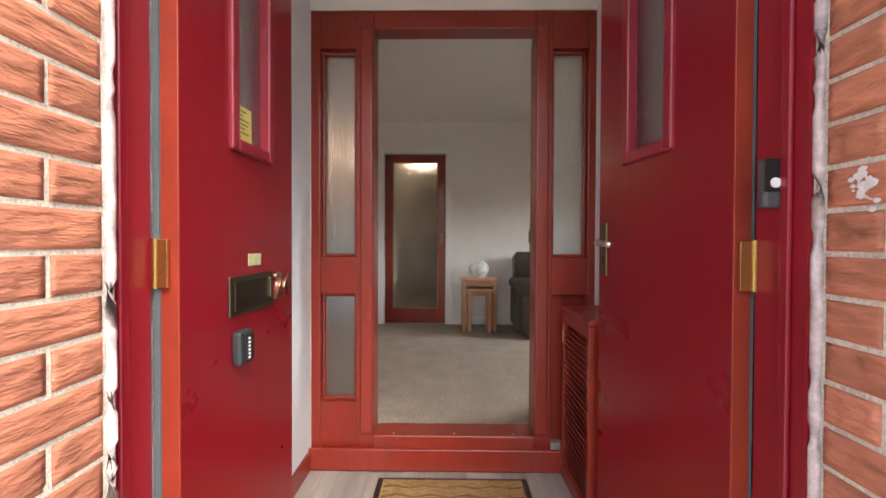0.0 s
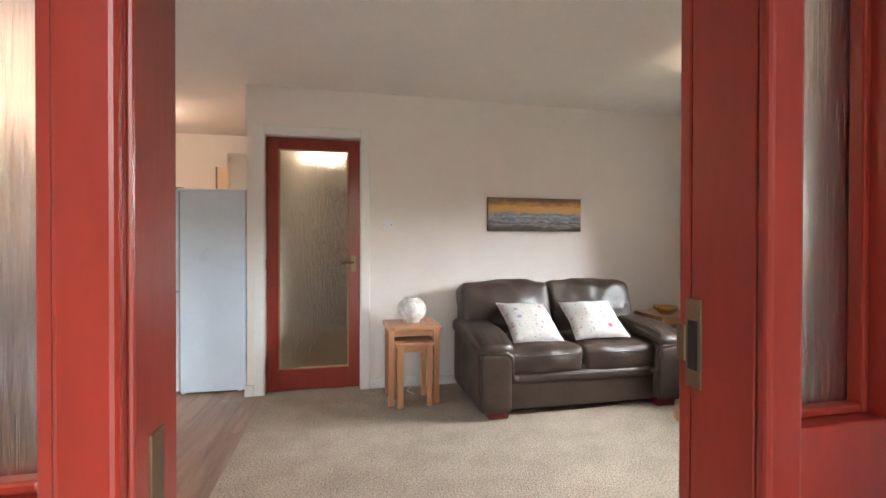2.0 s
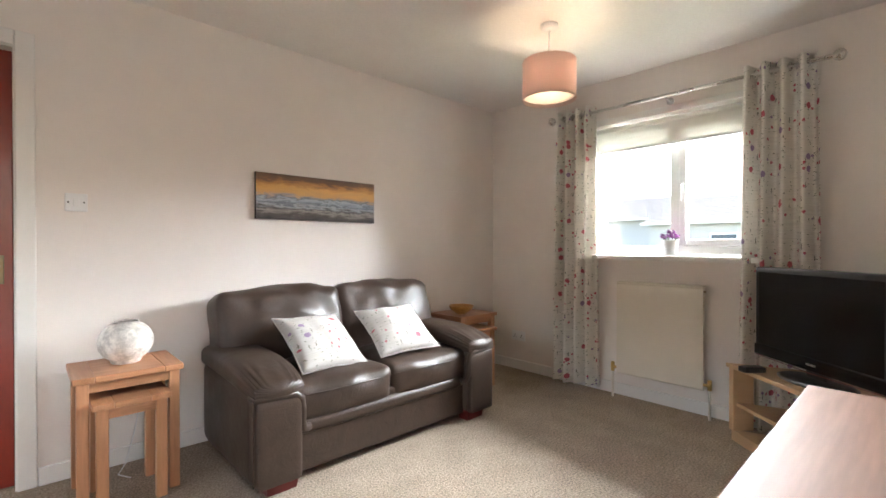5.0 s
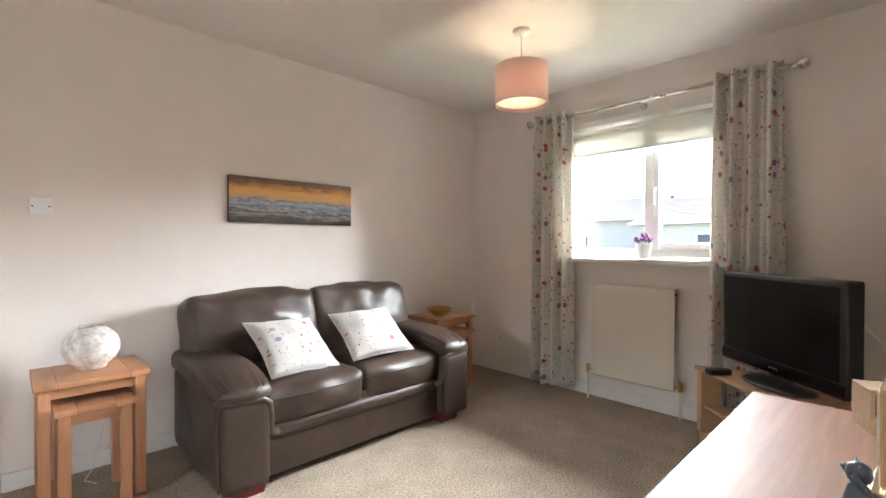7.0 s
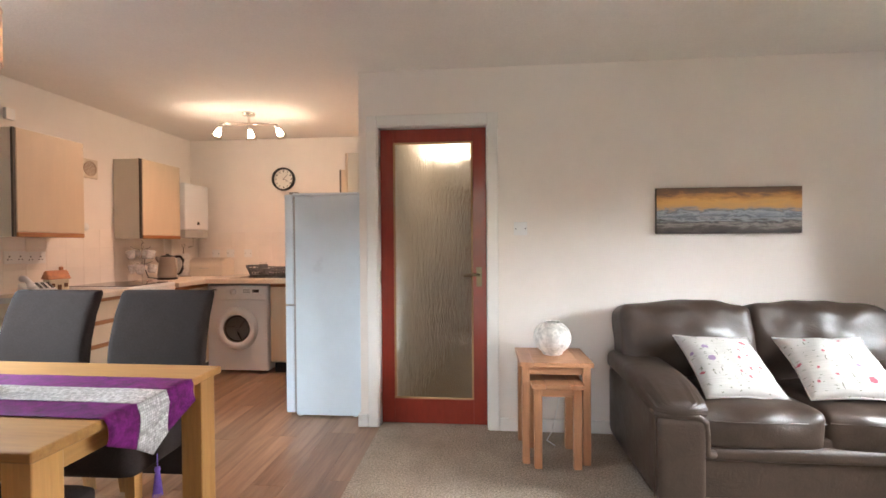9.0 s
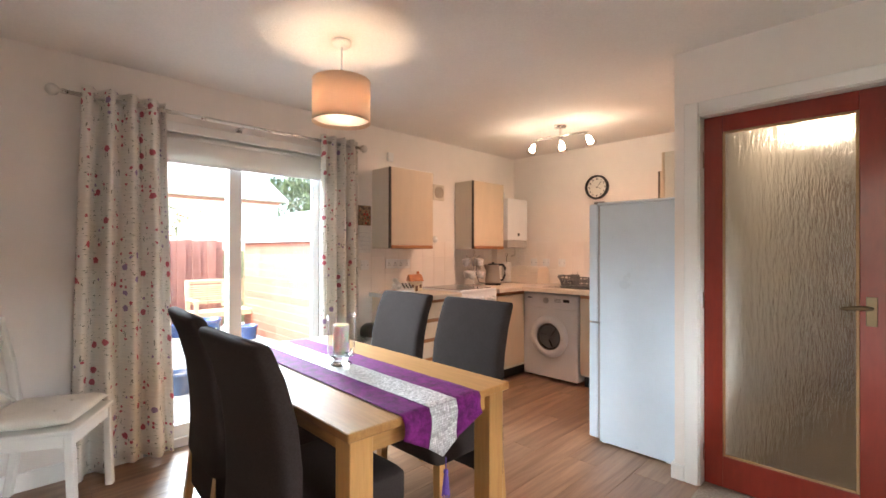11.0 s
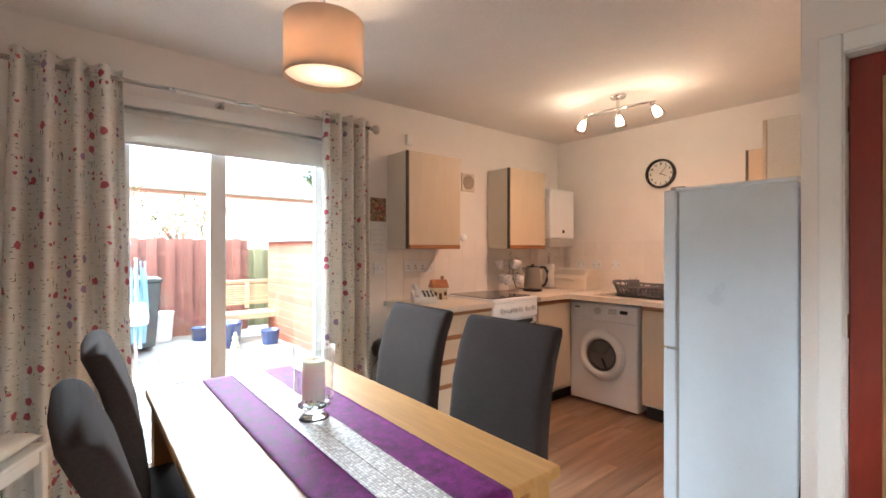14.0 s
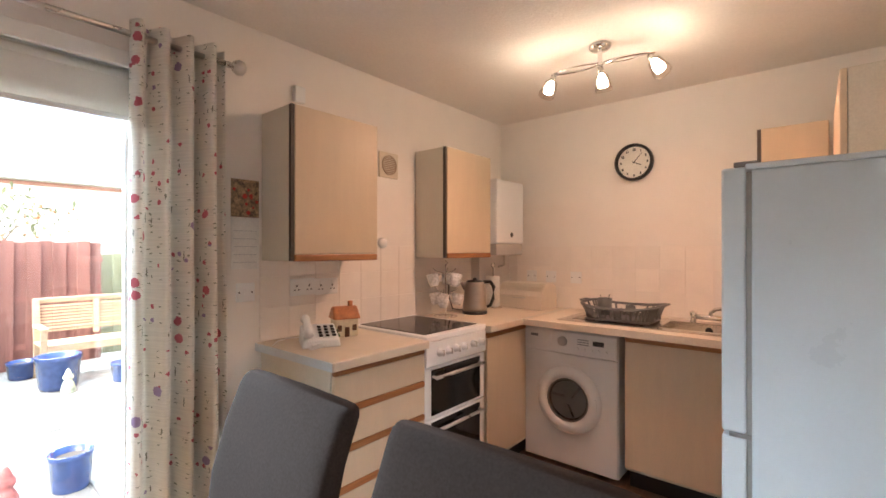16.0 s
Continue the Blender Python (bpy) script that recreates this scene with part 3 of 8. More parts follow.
# ---- skirting ----
bm = B(0.097, X1, YB - 0.016, YB, 0, 0.085, 0.004)
box(bm, X1 - 0.016, X1, YF, YB - 0.016, 0, 0.085, 0.004)
box(bm, OR + 0.03, X1 - 0.016, YF, YF + 0.016, 0, 0.085, 0.004)
struct("baseboard", bm, TRIM, "white gloss skirting board", "baseboard")
bm = B(X0, X0 + 0.016, YF, SY0 - 0.02, 0, 0.1, 0.004)
box(bm, X0, X0 + 0.016, SY1 + 0.02, 4.92, 0, 0.1, 0.004)
box(bm, X0 + 0.016, OL - 0.016, YF, YF + 0.016, 0, 0.1, 0.004)
box(bm, NIB - 0.016, NIB, YB - 0.016, YB + 0.13, 0, 0.085, 0.004)
box(bm, NIB, -0.777, YB - 0.016, YB, 0, 0.085, 0.004)
struct("baseboard_dining", bm, TRIM, "white gloss skirting board", "baseboard")

# hall fittings seen through the glass
hl = thing("hall_lamp", pose(-0.3, 6.6, ZC), "glowing warm hall ceiling lamp behind the glazed door", "lamp")
GLOWH = bpy.data.materials.new("hall_glow")
GLOWH.use_nodes = True
GLOWH.node_tree.nodes["Principled BSDF"].inputs["Emission Color"].default_value = (1, 0.7, 0.4, 1)
GLOWH.node_tree.nodes["Principled BSDF"].inputs["Emission Strength"].default_value = 0.7
part("bowl", lathe([(0.0, -0.11), (0.08, -0.10), (0.14, -0.06), (0.16, -0.02), (0.16, 0.0)], 28), GLOWH, hl, "", True)

# assumed door, added for the dark shape blurred behind the door glass
hd_ = thing("door_3", pose(-0.42, 8.196, 0), "assumed dark brown door, added for the dark blur behind the glass", "door", kind="structure")
part("leaf", B(0, 0.74, -0.03, 0, 0.004, 1.98, 0.004), mat("dark_door_stain", (0.26, 0.18, 0.13), 0.5, var=0.2), hd_)
part("knob", lathe([(0, 0), (0.022, 0), (0.026, 0.03), (0, 0.045)], 18, None, pose(0.67, -0.03, 1.0, 90)), BRASS, hd_, "", True)

# ---- living room ----
LEATHER = mat("brown_leather", (0.050, 0.032, 0.023), 0.42, var=0.28, scale=6, fine=0.10, bump=0.30, bscale=120, coat=0.04, rvar=0.25, bdist=0.003)


def creases(m, scale, stretch, depth):
    """Adds broad, branching creases under the fine relief of a material."""
    nt = m.node_tree
    co = nt.nodes.new("ShaderNodeTexCoord")
    mp = nt.nodes.new("ShaderNodeMapping")
    mp.inputs["Scale"].default_value = stretch
    nz = node(nt, "ShaderNodeTexNoise", Scale=scale, Detail=3.0, Roughness=0.55, Distortion=1.6)
    sub = nt.nodes.new("ShaderNodeMath")
    sub.operation = 'SUBTRACT'
    sub.inputs[1].default_value = 0.5
    ab = nt.nodes.new("ShaderNodeMath")
    ab.operation = 'ABSOLUTE'
    rg = node(nt, "ShaderNodeMapRange", From_Min=0.0, From_Max=0.12, To_Min=0.0, To_Max=1.0)
    b = node(nt, "ShaderNodeBump", Strength=0.11, Distance=depth)
    L = nt.links.new
    L(co.outputs["Object"], mp.inputs[0])
    L(mp.outputs[0], nz.inputs["Vector"])
    L(nz.outputs[0], sub.inputs[0])
    L(sub.outputs[0], ab.inputs[0])
    L(ab.outputs[0], rg.inputs[0])
    L(rg.outputs[0], b.inputs["Height"])
    p = nt.nodes["Principled BSDF"]
    fine = p.inputs["Normal"].links[0].from_node
    L(b.outputs[0], fine.inputs["Normal"])


creases(LEATHER, 5.0, (1.0, 1.0, 1.3), 0.005)
MAHOG = mat("red_mahogany", (0.13, 0.012, 0.012), 0.3, var=0.2)
OAK = wood("oak_x", (0.54, 0.28, 0.15), (0.41, 0.19, 0.09), 1.0, 0.4, 0)
OAKZ = wood("oak_z", (0.54, 0.28, 0.15), (0.41, 0.19, 0.09), 1.0, 0.4, 2)
OAKY = wood("oak_y", (0.54, 0.28, 0.15), (0.41, 0.19, 0.09), 1.0, 0.4, 1)


def pillow(w, d, h, nx=14, ny=14, power=0.42, sag=0.0, seed=0, wrinkle=0.0, tuck=0.0):
    """A stuffed cushion on the xy plane, its seam at z = 0."""
    bm = bmesh.new()
    grid = {}
    for side in (1, -1):
        for i in range(nx + 1):
            for j in range(ny + 1):
                u, v = 2 * i / nx - 1, 2 * j / ny - 1
                edge = max(abs(u), abs(v)) > 0.9999
                if edge and side == -1:
                    grid[side, i, j] = grid[1, i, j]
                    continue
                k = ((1 - u * u) * (1 - v * v)) ** power
                pin = 1 - tuck * (abs(u) * (1 - v * v) * 0 + (1 - abs(u) ** 2) * abs(v) ** 4 + (1 - abs(v) ** 2) * abs(u) ** 4)
                z = side * h / 2 * k
                n = noise.noise(Vector((u * 2.2 + seed, v * 2.2, side * 3.1 + seed)))
                z += wrinkle * n * (0.25 + k)
                grid[side, i, j] = bm.verts.new((u * w / 2 * pin, v * d / 2 * pin, z - sag * k))
    for side in (1, -1):
        for i in range(nx):
            for j in range(ny):
                q = [grid[side, i, j], grid[side, i + 1, j], grid[side, i + 1, j + 1], grid[side, i, j + 1]]
                bm.faces.new(q if side > 0 else q[::-1])
    return bm


def rounded(w, d, h, r, seg=5, puff=0.0, seed=0, wrinkle=0.0, cuts=10):
    """An upholstered block from z = 0 to h, with round edges and a little swell."""
    bm = B(-w / 2, w / 2, -d / 2, d / 2, 0, h)
    bmesh.ops.subdivide_edges(bm, edges=bm.edges, cuts=cuts, use_grid_fill=True)
    for v in bm.verts:
        p = v.co
        c = Vector((max(-w / 2 + r, min(w / 2 - r, p.x)), max(-d / 2 + r, min(d / 2 - r, p.y)), max(r, min(h - r, p.z))))
        dlt = p - c
        if dlt.length > 1e-6:
            p = c + dlt.normalized() * min(r, dlt.length if max(abs(dlt.x), abs(dlt.y), abs(dlt.z)) < r * 0.999 and False else r)
        u, vv, t = 2 * p.x / w, 2 * p.y / d, 2 * p.z / h - 1
        swell = puff * max(0, 1 - u * u) * max(0, 1 - vv * vv)
        p.z += swell if t > 0 else 0
        swf = puff * max(0, 1 - u * u) * max(0, 1 - t * t)
        p.y += swf * (1 if vv > 0 else -1)
        if wrinkle:
            p += Vector((0, -1, 0.6)) * wrinkle * noise.noise(Vector((p.x * 7 + seed, p.y * 7, p.z * 9)))
        v.co = p
    return bm


def sofa():
    s_ = thing("sofa", pose(1.535, 4.86, 0), "two-seat dark brown leather sofa with mahogany feet", "sofa")
    W = 1.56                                         # local: x across, front at -y
    yf, yb, ya = -0.345, 0.42, -0.39   # front of the seat, back, front of the arms
    # body
    fr = part("base", B(-W / 2 + 0.13, W / 2 - 0.13, yf + 0.0, yb - 0.02, 0.04, 0.33, 0.012), LEATHER, s_)
    part("front_rail", rounded(W - 0.36, 0.075, 0.075, 0.03, puff=0.004), LEATHER, s_, "", True).matrix_local = pose(0, yf + 0.018, 0.215)
    part("back_frame", rounded(W - 0.1, 0.16, 0.68, 0.05, puff=0.0), LEATHER, s_, "", True).matrix_local = pose(0, yb - 0.09, 0.07)
    for sx in (-1, 1):
        x = sx * (W / 2 - 0.12)
        arm = part("arm", rounded(0.218, 0.76, 0.415, 0.03, puff=0.002), LEATHER, s_, "", True)
        arm.matrix_local = pose(x, -0.01, 0.05)
        # padded roll that tips over the front of the arm
        bm = bmesh.new()
        n = 40
        prof = []
        for i in range(n + 1):
            y = yb - 0.10 - (yb - 0.10 - ya + 0.025) * i / n
            f = i / n
            e = max(0.0, (f - 0.62) / 0.38)
            z = 0.512 + 0.006 * math.sin(f * 5) - 0.040 * e ** 1.6
            hgt = (0.060 + 0.004 * math.sin(f * 3.1)) * (1 - 0.35 * e ** 3)
            wid = 0.125 + 0.006 * math.sin(f * 3.0) - 0.016 * e ** 3
            prof.append((y, z, hgt, wid))
        rings = []
        for i, (y, z, hh, ww) in enumerate(prof):
            ring = []
            for k in range(64):
                a = 2 * math.pi * k / 64
                ca, sa = math.cos(a), math.sin(a)
                sh = 1.0
                wr = 0.0
                if i > n * 0.68:
                    wr = min(1.0, (i / n - 0.68) / 0.2) * (0.0034 * math.sin(a * 22 + 2 * noise.noise(Vector((a, i * 0.1, 3)))) + 0.004 * noise.noise(Vector((a * 4, i * 0.12, sx))))
                px = x + (ww + wr) * math.copysign(abs(ca) ** 0.55, ca)
                pz = z + (hh * sh + wr) * math.copysign(abs(sa) ** 0.62, sa)
                ring.append(bm.verts.new((px, y, pz)))
            rings.append(ring)
        for a, b in zip(rings, rings[1:]):
            for k in range(64):
                bm.faces.new((a[k], a[(k + 1) % 64], b[(k + 1) % 64], b[k]))
        for ring in (rings[0], rings[-1]):
            c = bm.verts.new(sum((v.co for v in ring), Vector()) / 64 + Vector((0, -0.02 if ring is rings[-1] else 0.02, 0)))
            for k in range(64):
                bm.faces.new((ring[k], ring[(k + 1) % 64], c))
        part("arm_pad", bm, LEATHER, s_, "gathered padded leather arm top", True)
        # piped front panel of the arm
        part("arm_front", rounded(0.205, 0.05, 0.385, 0.014, puff=0.004), LEATHER, arm, "", True).matrix_local = pose(0, -0.388, 0.005)
        xi = x - sx * 0.110
        bm = tube([(x + sx * 0.104, ya + 0.03, 0.452), (x + sx * 0.100, ya - 0.014, 0.448), (x, ya - 0.020, 0.447), (xi + sx * 0.035, ya - 0.018, 0.44), (xi + sx * 0.008, ya - 0.016, 0.415), (xi + sx * 0.002, ya - 0.012, 0.36), (xi, ya - 0.008, 0.30), (xi - sx * 0.01, ya + 0.0, 0.268), (xi - sx * 0.045, ya + 0.012, 0.262)], 0.019, 10)
        part("arm_roll", bm, LEATHER, arm, "", True).matrix_local = pose(x, -0.01, 0.05).inverted()
        part("seam", tube([(x + sx * 0.110, ya - 0.004, 0.07), (x + sx * 0.110, ya - 0.004, 0.45)], 0.004, 6), LEATHER, arm).matrix_local = pose(x, -0.01, 0.05).inverted()
        for y in (ya + 0.05, yb - 0.1):
            bm = bmesh.new()
            vs = box(bm, -0.075, 0.075, -0.045, 0.045, 0, 0.062)
            for v in vs:
                if v.co.z < 0.01:
                    v.co.x *= 0.9
                    v.co.y *= 0.8
            part("foot", bm, MAHOG, s_, "dark red mahogany foot").matrix_local = pose(x - sx * 0.025, y, 0)
    for i, sx in enumerate((-1, 1)):
        cx = sx * 0.30
        seat = part("seat_cushion", rounded(0.605, 0.615, 0.19, 0.045, puff=0.03, seed=i * 5, wrinkle=0.014, cuts=22), LEATHER, s_, "", True)
        seat.matrix_local = pose(cx, -0.045, 0.262)
        part("seam", tube([(-0.29, -0.302, 0.14), (-0.1, -0.333, 0.145), (0.1, -0.333, 0.145), (0.29, -0.308, 0.14)], 0.003, 6), LEATHER, seat)
        back = part("back_cushion", rounded(0.745 if i else 0.755, 0.22, 0.46, 0.05, puff=0.04, seed=i * 9, wrinkle=0.022, cuts=24), LEATHER, s_, "", True)
        back.matrix_local = pose(sx * 0.362, 0.215, 0.385, -13, 0, -3 * sx)
        # ear at the top outer corner
        part("ear", pillow(0.09, 0.16, 0.07, 8, 8, 0.5, seed=i), LEATHER, back, "", True).matrix_local = pose(sx * 0.325, 0.0, 0.437, 0, 24 * sx, 0)
    return s_


sofa()


# printed cotton with small flowers
def floral(name, base, scale=1.0, dense=1.0):
    m = bpy.data.materials.new(name)
    m.use_nodes = True
    nt = m.node_tree
    p = nt.nodes["Principled BSDF"]
    p.inputs["Roughness"].default_value = 0.9
    p.inputs["Specular IOR Level"].default_value = 0.2
    uv = nt.nodes.new("ShaderNodeUVMap")
    L = nt.links.new

    def math_(op, a, b=None):
        n = nt.nodes.new("ShaderNodeMath")
        n.operation = op
        for i, v in enumerate((a, b)):
            if v is None:
                continue
            if isinstance(v, (int, float)):
                n.inputs[i].default_value = v
            else:
                L(v, n.inputs[i])
        return n.outputs[0]

    wob = node(nt, "ShaderNodeTexNoise", Scale=55.0 * scale, Detail=2.0)
    L(uv.outputs[0], wob.inputs["Vector"])
    mixv = nt.nodes.new("ShaderNodeVectorMath")
    mixv.operation = 'MULTIPLY_ADD'
    mixv.inputs[1].default_value = (0.022 / scale,) * 3
    L(wob.outputs["Color"], mixv.inputs[0])
    L(uv.outputs[0], mixv.inputs[2])

    def blobs(sc, thr, chance, stretch=(1, 1, 1), off=0.0):
        mp = nt.nodes.new("ShaderNodeMapping")
        mp.inputs["Scale"].default_value = stretch
        mp.inputs["Location"].default_value = (off, off * 1.7, 0)
        L(mixv.outputs[0], mp.inputs[0])
        v = node(nt, "ShaderNodeTexVoronoi", Scale=sc * scale)
        v.voronoi_dimensions = '2D'
        L(mp.outputs[0], v.inputs["Vector"])
        near = math_('LESS_THAN', v.outputs["Distance"], thr)
        sep = nt.nodes.new("ShaderNodeSeparateColor")
        L(v.outputs["Color"], sep.inputs[0])
        pick = math_('LESS_THAN', sep.outputs[0], chance)
        return math_('MULTIPLY', near, pick), sep.outputs[1]

    def mixc(fac, a, b):
        n = nt.nodes.new("ShaderNodeMix")
        n.data_type = 'RGBA'
        L(fac, n.inputs[0])
        for i, v in ((6, a), (7, b)):
            if isinstance(v, tuple):
                n.inputs[i].default_value = (*v, 1)
            else:
                L(v, n.inputs[i])
        return n.outputs[2]

    weave = node(nt, "ShaderNodeTexNoise", Scale=300.0, Detail=1.0)
    L(uv.outputs[0], weave.inputs["Vector"])
    slub = node(nt, "ShaderNodeTexNoise", Scale=1.0, Detail=2.0)
    mp2 = nt.nodes.new("ShaderNodeMapping")
    mp2.inputs["Scale"].default_value = (6, 160, 1)
    L(uv.outputs[0], mp2.inputs[0])
    L(mp2.outputs[0], slub.inputs["Vector"])
    sl = node(nt, "ShaderNodeMapRange", From_Min=0.35, From_Max=0.7, To_Min=1.0, To_Max=0.88)
    L(slub.outputs[0], sl.inputs[0])
    vm = nt.nodes.new("ShaderNodeVectorMath")
    vm.operation = 'SCALE'
    vm.inputs[0].default_value = base
    L(sl.outputs[0], vm.inputs["Scale"])
    col = vm.outputs[0]
    stem, _ = blobs(8.0, 0.12, 0.5, (3.6, 0.5, 1), 0.3)
    cut = node(nt, "ShaderNodeTexNoise", Scale=9.0 * scale, Detail=1.0)
    L(uv.outputs[0], cut.inputs["Vector"])
    stemf = math_('MULTIPLY', stem, math_('GREATER_THAN', cut.outputs[0], 0.52))
    thin, _ = blobs(13.0, 0.13, 0.33, (1.0, 3.2, 1), 2.3)
    col = mixc(stemf, col, (0.22, 0.22, 0.17))
    col = mixc(thin, col, (0.30, 0.31, 0.24))
    big, hue = blobs(8.0, 0.23, 0.15 * dense, (1, 1, 1), 5.1)
    small, hue2 = blobs(20.0, 0.27, 0.13 * dense, (1, 1, 1), 8.7)
    dens = node(nt, "ShaderNodeTexNoise", Scale=3.6 * scale, Detail=1.0)
    L(uv.outputs[0], dens.inputs["Vector"])
    small = math_('MULTIPLY', small, math_('GREATER_THAN', dens.outputs[0], 0.46))
    for fac, h in ((small, hue2), (big, hue)):
        petals = mixc(math_('GREATER_THAN', h, 0.74), (0.56, 0.15, 0.19), (0.38, 0.28, 0.44))
        col = mixc(fac, col, petals)
    L(col, p.inputs["Base Color"])
    b = node(nt, "ShaderNodeBump", Strength=0.15, Distance=0.001)
    L(weave.outputs[0], b.inputs["Height"])
    L(b.outputs[0], p.inputs["Normal"])
    tr = nt.nodes.new("ShaderNodeBsdfTranslucent")
    L(col, tr.inputs["Color"])
    ms = nt.nodes.new("ShaderNodeMixShader")
    ms.inputs[0].default_value = 0.2
    L(p.outputs[0], ms.inputs[1])
    L(tr.outputs[0], ms.inputs[2])
    L(ms.outputs[0], nt.nodes["Material Output"].inputs[0])
    return m


FLORAL = floral("floral_cotton", (0.88, 0.85, 0.79), 1.6)
FLORAL2 = floral("floral_cushion", (0.70, 0.68, 0.65), 1.7, 0.75)


def uv_plane(bm, fx, fy):
    lay = bm.loops.layers.uv.new("UVMap")
    for f in bm.faces:
        for lp in f.loops:
            lp[lay].uv = (fx(lp.vert.co), fy(lp.vert.co))


for i, m in enumerate((pose(1.243, 4.775, 0.585, 36, 3, 6), pose(1.745, 4.75, 0.595, 34, -2, -6))):
    c = thing("cushion", m, "white floral-print cotton scatter cushion leaning on the sofa", "cushion", "sofa cushions")
    bm = pillow(0.41, 0.40, 0.13, 18, 18, 0.45, seed=i * 3, wrinkle=0.012, tuck=0.09)
    uv_plane(bm, lambda p, k=i: p.x + k, lambda p: p.y + 3)
    part("cover", bm, FLORAL2, c, "", True)
    rim = [(0.205 * a, 0.20 * b, 0) for a, b in ((-1, -1), (0, -0.91), (1, -1), (0.91, 0), (1, 1), (0, 0.91), (-1, 1), (-0.91, 0))]
    part("piping", tube(rim, 0.004, 6, None, True), FLORAL2, c, "", True).data.uv_layers.new(name="UVMap")


# nests of oak side tables
def nest(m, w, d, h, label):
    """An outer table with a smaller one pushed half under it; front at -y."""
    for k, (ww, dd, hh, oy, name) in enumerate(((w, d, h, 0.0, "side_table"), (w * 0.70, d * 0.88, h - 0.105, -0.075, "nesting_table"))):
        t = thing(name, m @ pose(0, oy, 0), label if not k else "smaller oak table pushed under its larger fellow", "table", "nests of tables")
        top = part("tabletop", B(-ww / 2 + 0.075, ww / 2 - 0.075, -dd / 2, dd / 2, hh - 0.026, hh, 0.003), OAK, t)
        for sx in (-1, 1):
            x0, x1 = sorted((sx * (ww / 2 - 0.074), sx * ww / 2))
            part("end_board", B(x0, x1, -dd / 2, dd / 2, hh - 0.026, hh, 0.003), OAKY, top)
            for sy in (-1, 1):
                x, y = sx * (ww / 2 - 0.035), sy * (dd / 2 - 0.035)
                part("leg", B(x - 0.021, x + 0.021, y - 0.021, y + 0.021, 0, hh - 0.0265, 0.003), OAKZ, t)
            xx = sx * (ww / 2 - 0.035)
            part("side_rail", B(xx - 0.010, xx + 0.010, -dd / 2 + 0.057, dd / 2 - 0.057, hh - 0.085, hh - 0.0265), OAKY, t)
        if not k:
            part("back_rail", B(-ww / 2 + 0.057, ww / 2 - 0.057, dd / 2 - 0.045, dd / 2 - 0.025, hh - 0.085, hh - 0.0265), OAK, t)
            part("front_rail", B(-ww / 2 + 0.057, ww / 2 - 0.057, -dd / 2 + 0.022, -dd / 2 + 0.042, hh - 0.07, hh - 0.0265), OAK, t)
        else:
            part("front_rail", B(-ww / 2 + 0.057, ww / 2 - 0.057, -dd / 2 + 0.022, -dd / 2 + 0.042, hh - 0.07, hh - 0.0265), OAK, t)


nest(pose(0.392, 5.03, 0), 0.40, 0.36, 0.567, "oak side table with a smaller table nested beneath")
nest(pose(2.655, 5.06, 0, 0, 0, 0), 0.42, 0.36, 0.57, "oak side table in the corner beside the sofa")

# globe lamp of crackled white glass
FROST = mat("crackled_white_glass", (0.72, 0.70, 0.66), 0.45, var=0.30, scale=22, fine=0.2, bump=0.25, bscale=60)
gl = thing("globe_lamp", pose(0.40, 5.06, 0.567), "white mottled glass globe table lamp on the oak table", "lamp")
prof = [(0.0, 0.0), (0.055, 0.0), (0.06, 0.008)] + [(0.110 * math.sin(a), 0.098 - 0.098 * math.cos(a)) for a in [0.62 + i * 0.16 for i in range(14)]] + [(0.052, 0.192), (0.048, 0.187)]
part("globe", lathe(prof, 36), FROST, gl, "", True)
part("cable", tube([(0.04, 0.06, 0.004 - 0.0), (0.10, 0.165, 0.004), (0.12, 0.205, -0.1), (0.06, 0.215, -0.42), (0.02, 0.17, -0.54), (-0.02, 0.1, -0.561), (0.02, 0.03, -0.562)], 0.003, 6), UPVC, gl, "thin white flex", True)

# turned wooden bowl
bw = thing("wooden_bowl", pose(2.60, 5.03, 0.57), "small turned wooden bowl on the oak table", "bowl")
part("bowl", lathe([(0.0, 0.0), (0.045, 0.0), (0.05, 0.008), (0.085, 0.032), (0.10, 0.062), (0.098, 0.065), (0.095, 0.062), (0.078, 0.036), (0.045, 0.014), (0.0, 0.012)], 36), wood("bowl_wood", (0.55, 0.30, 0.06), (0.30, 0.14, 0.03), 1.4, 0.3, 0), bw, "", True)

# seascape canvas
cv = thing("canvas_picture", pose(1.08, YB - 0.002, 1.276), "wide canvas print of a sunset over the sea", "picture")
part("canvas", B(0, 0.857, -0.024, 0, 0, 0.286, 0.002), mat("canvas_edge", (0.06, 0.05, 0.04), 0.8), cv)


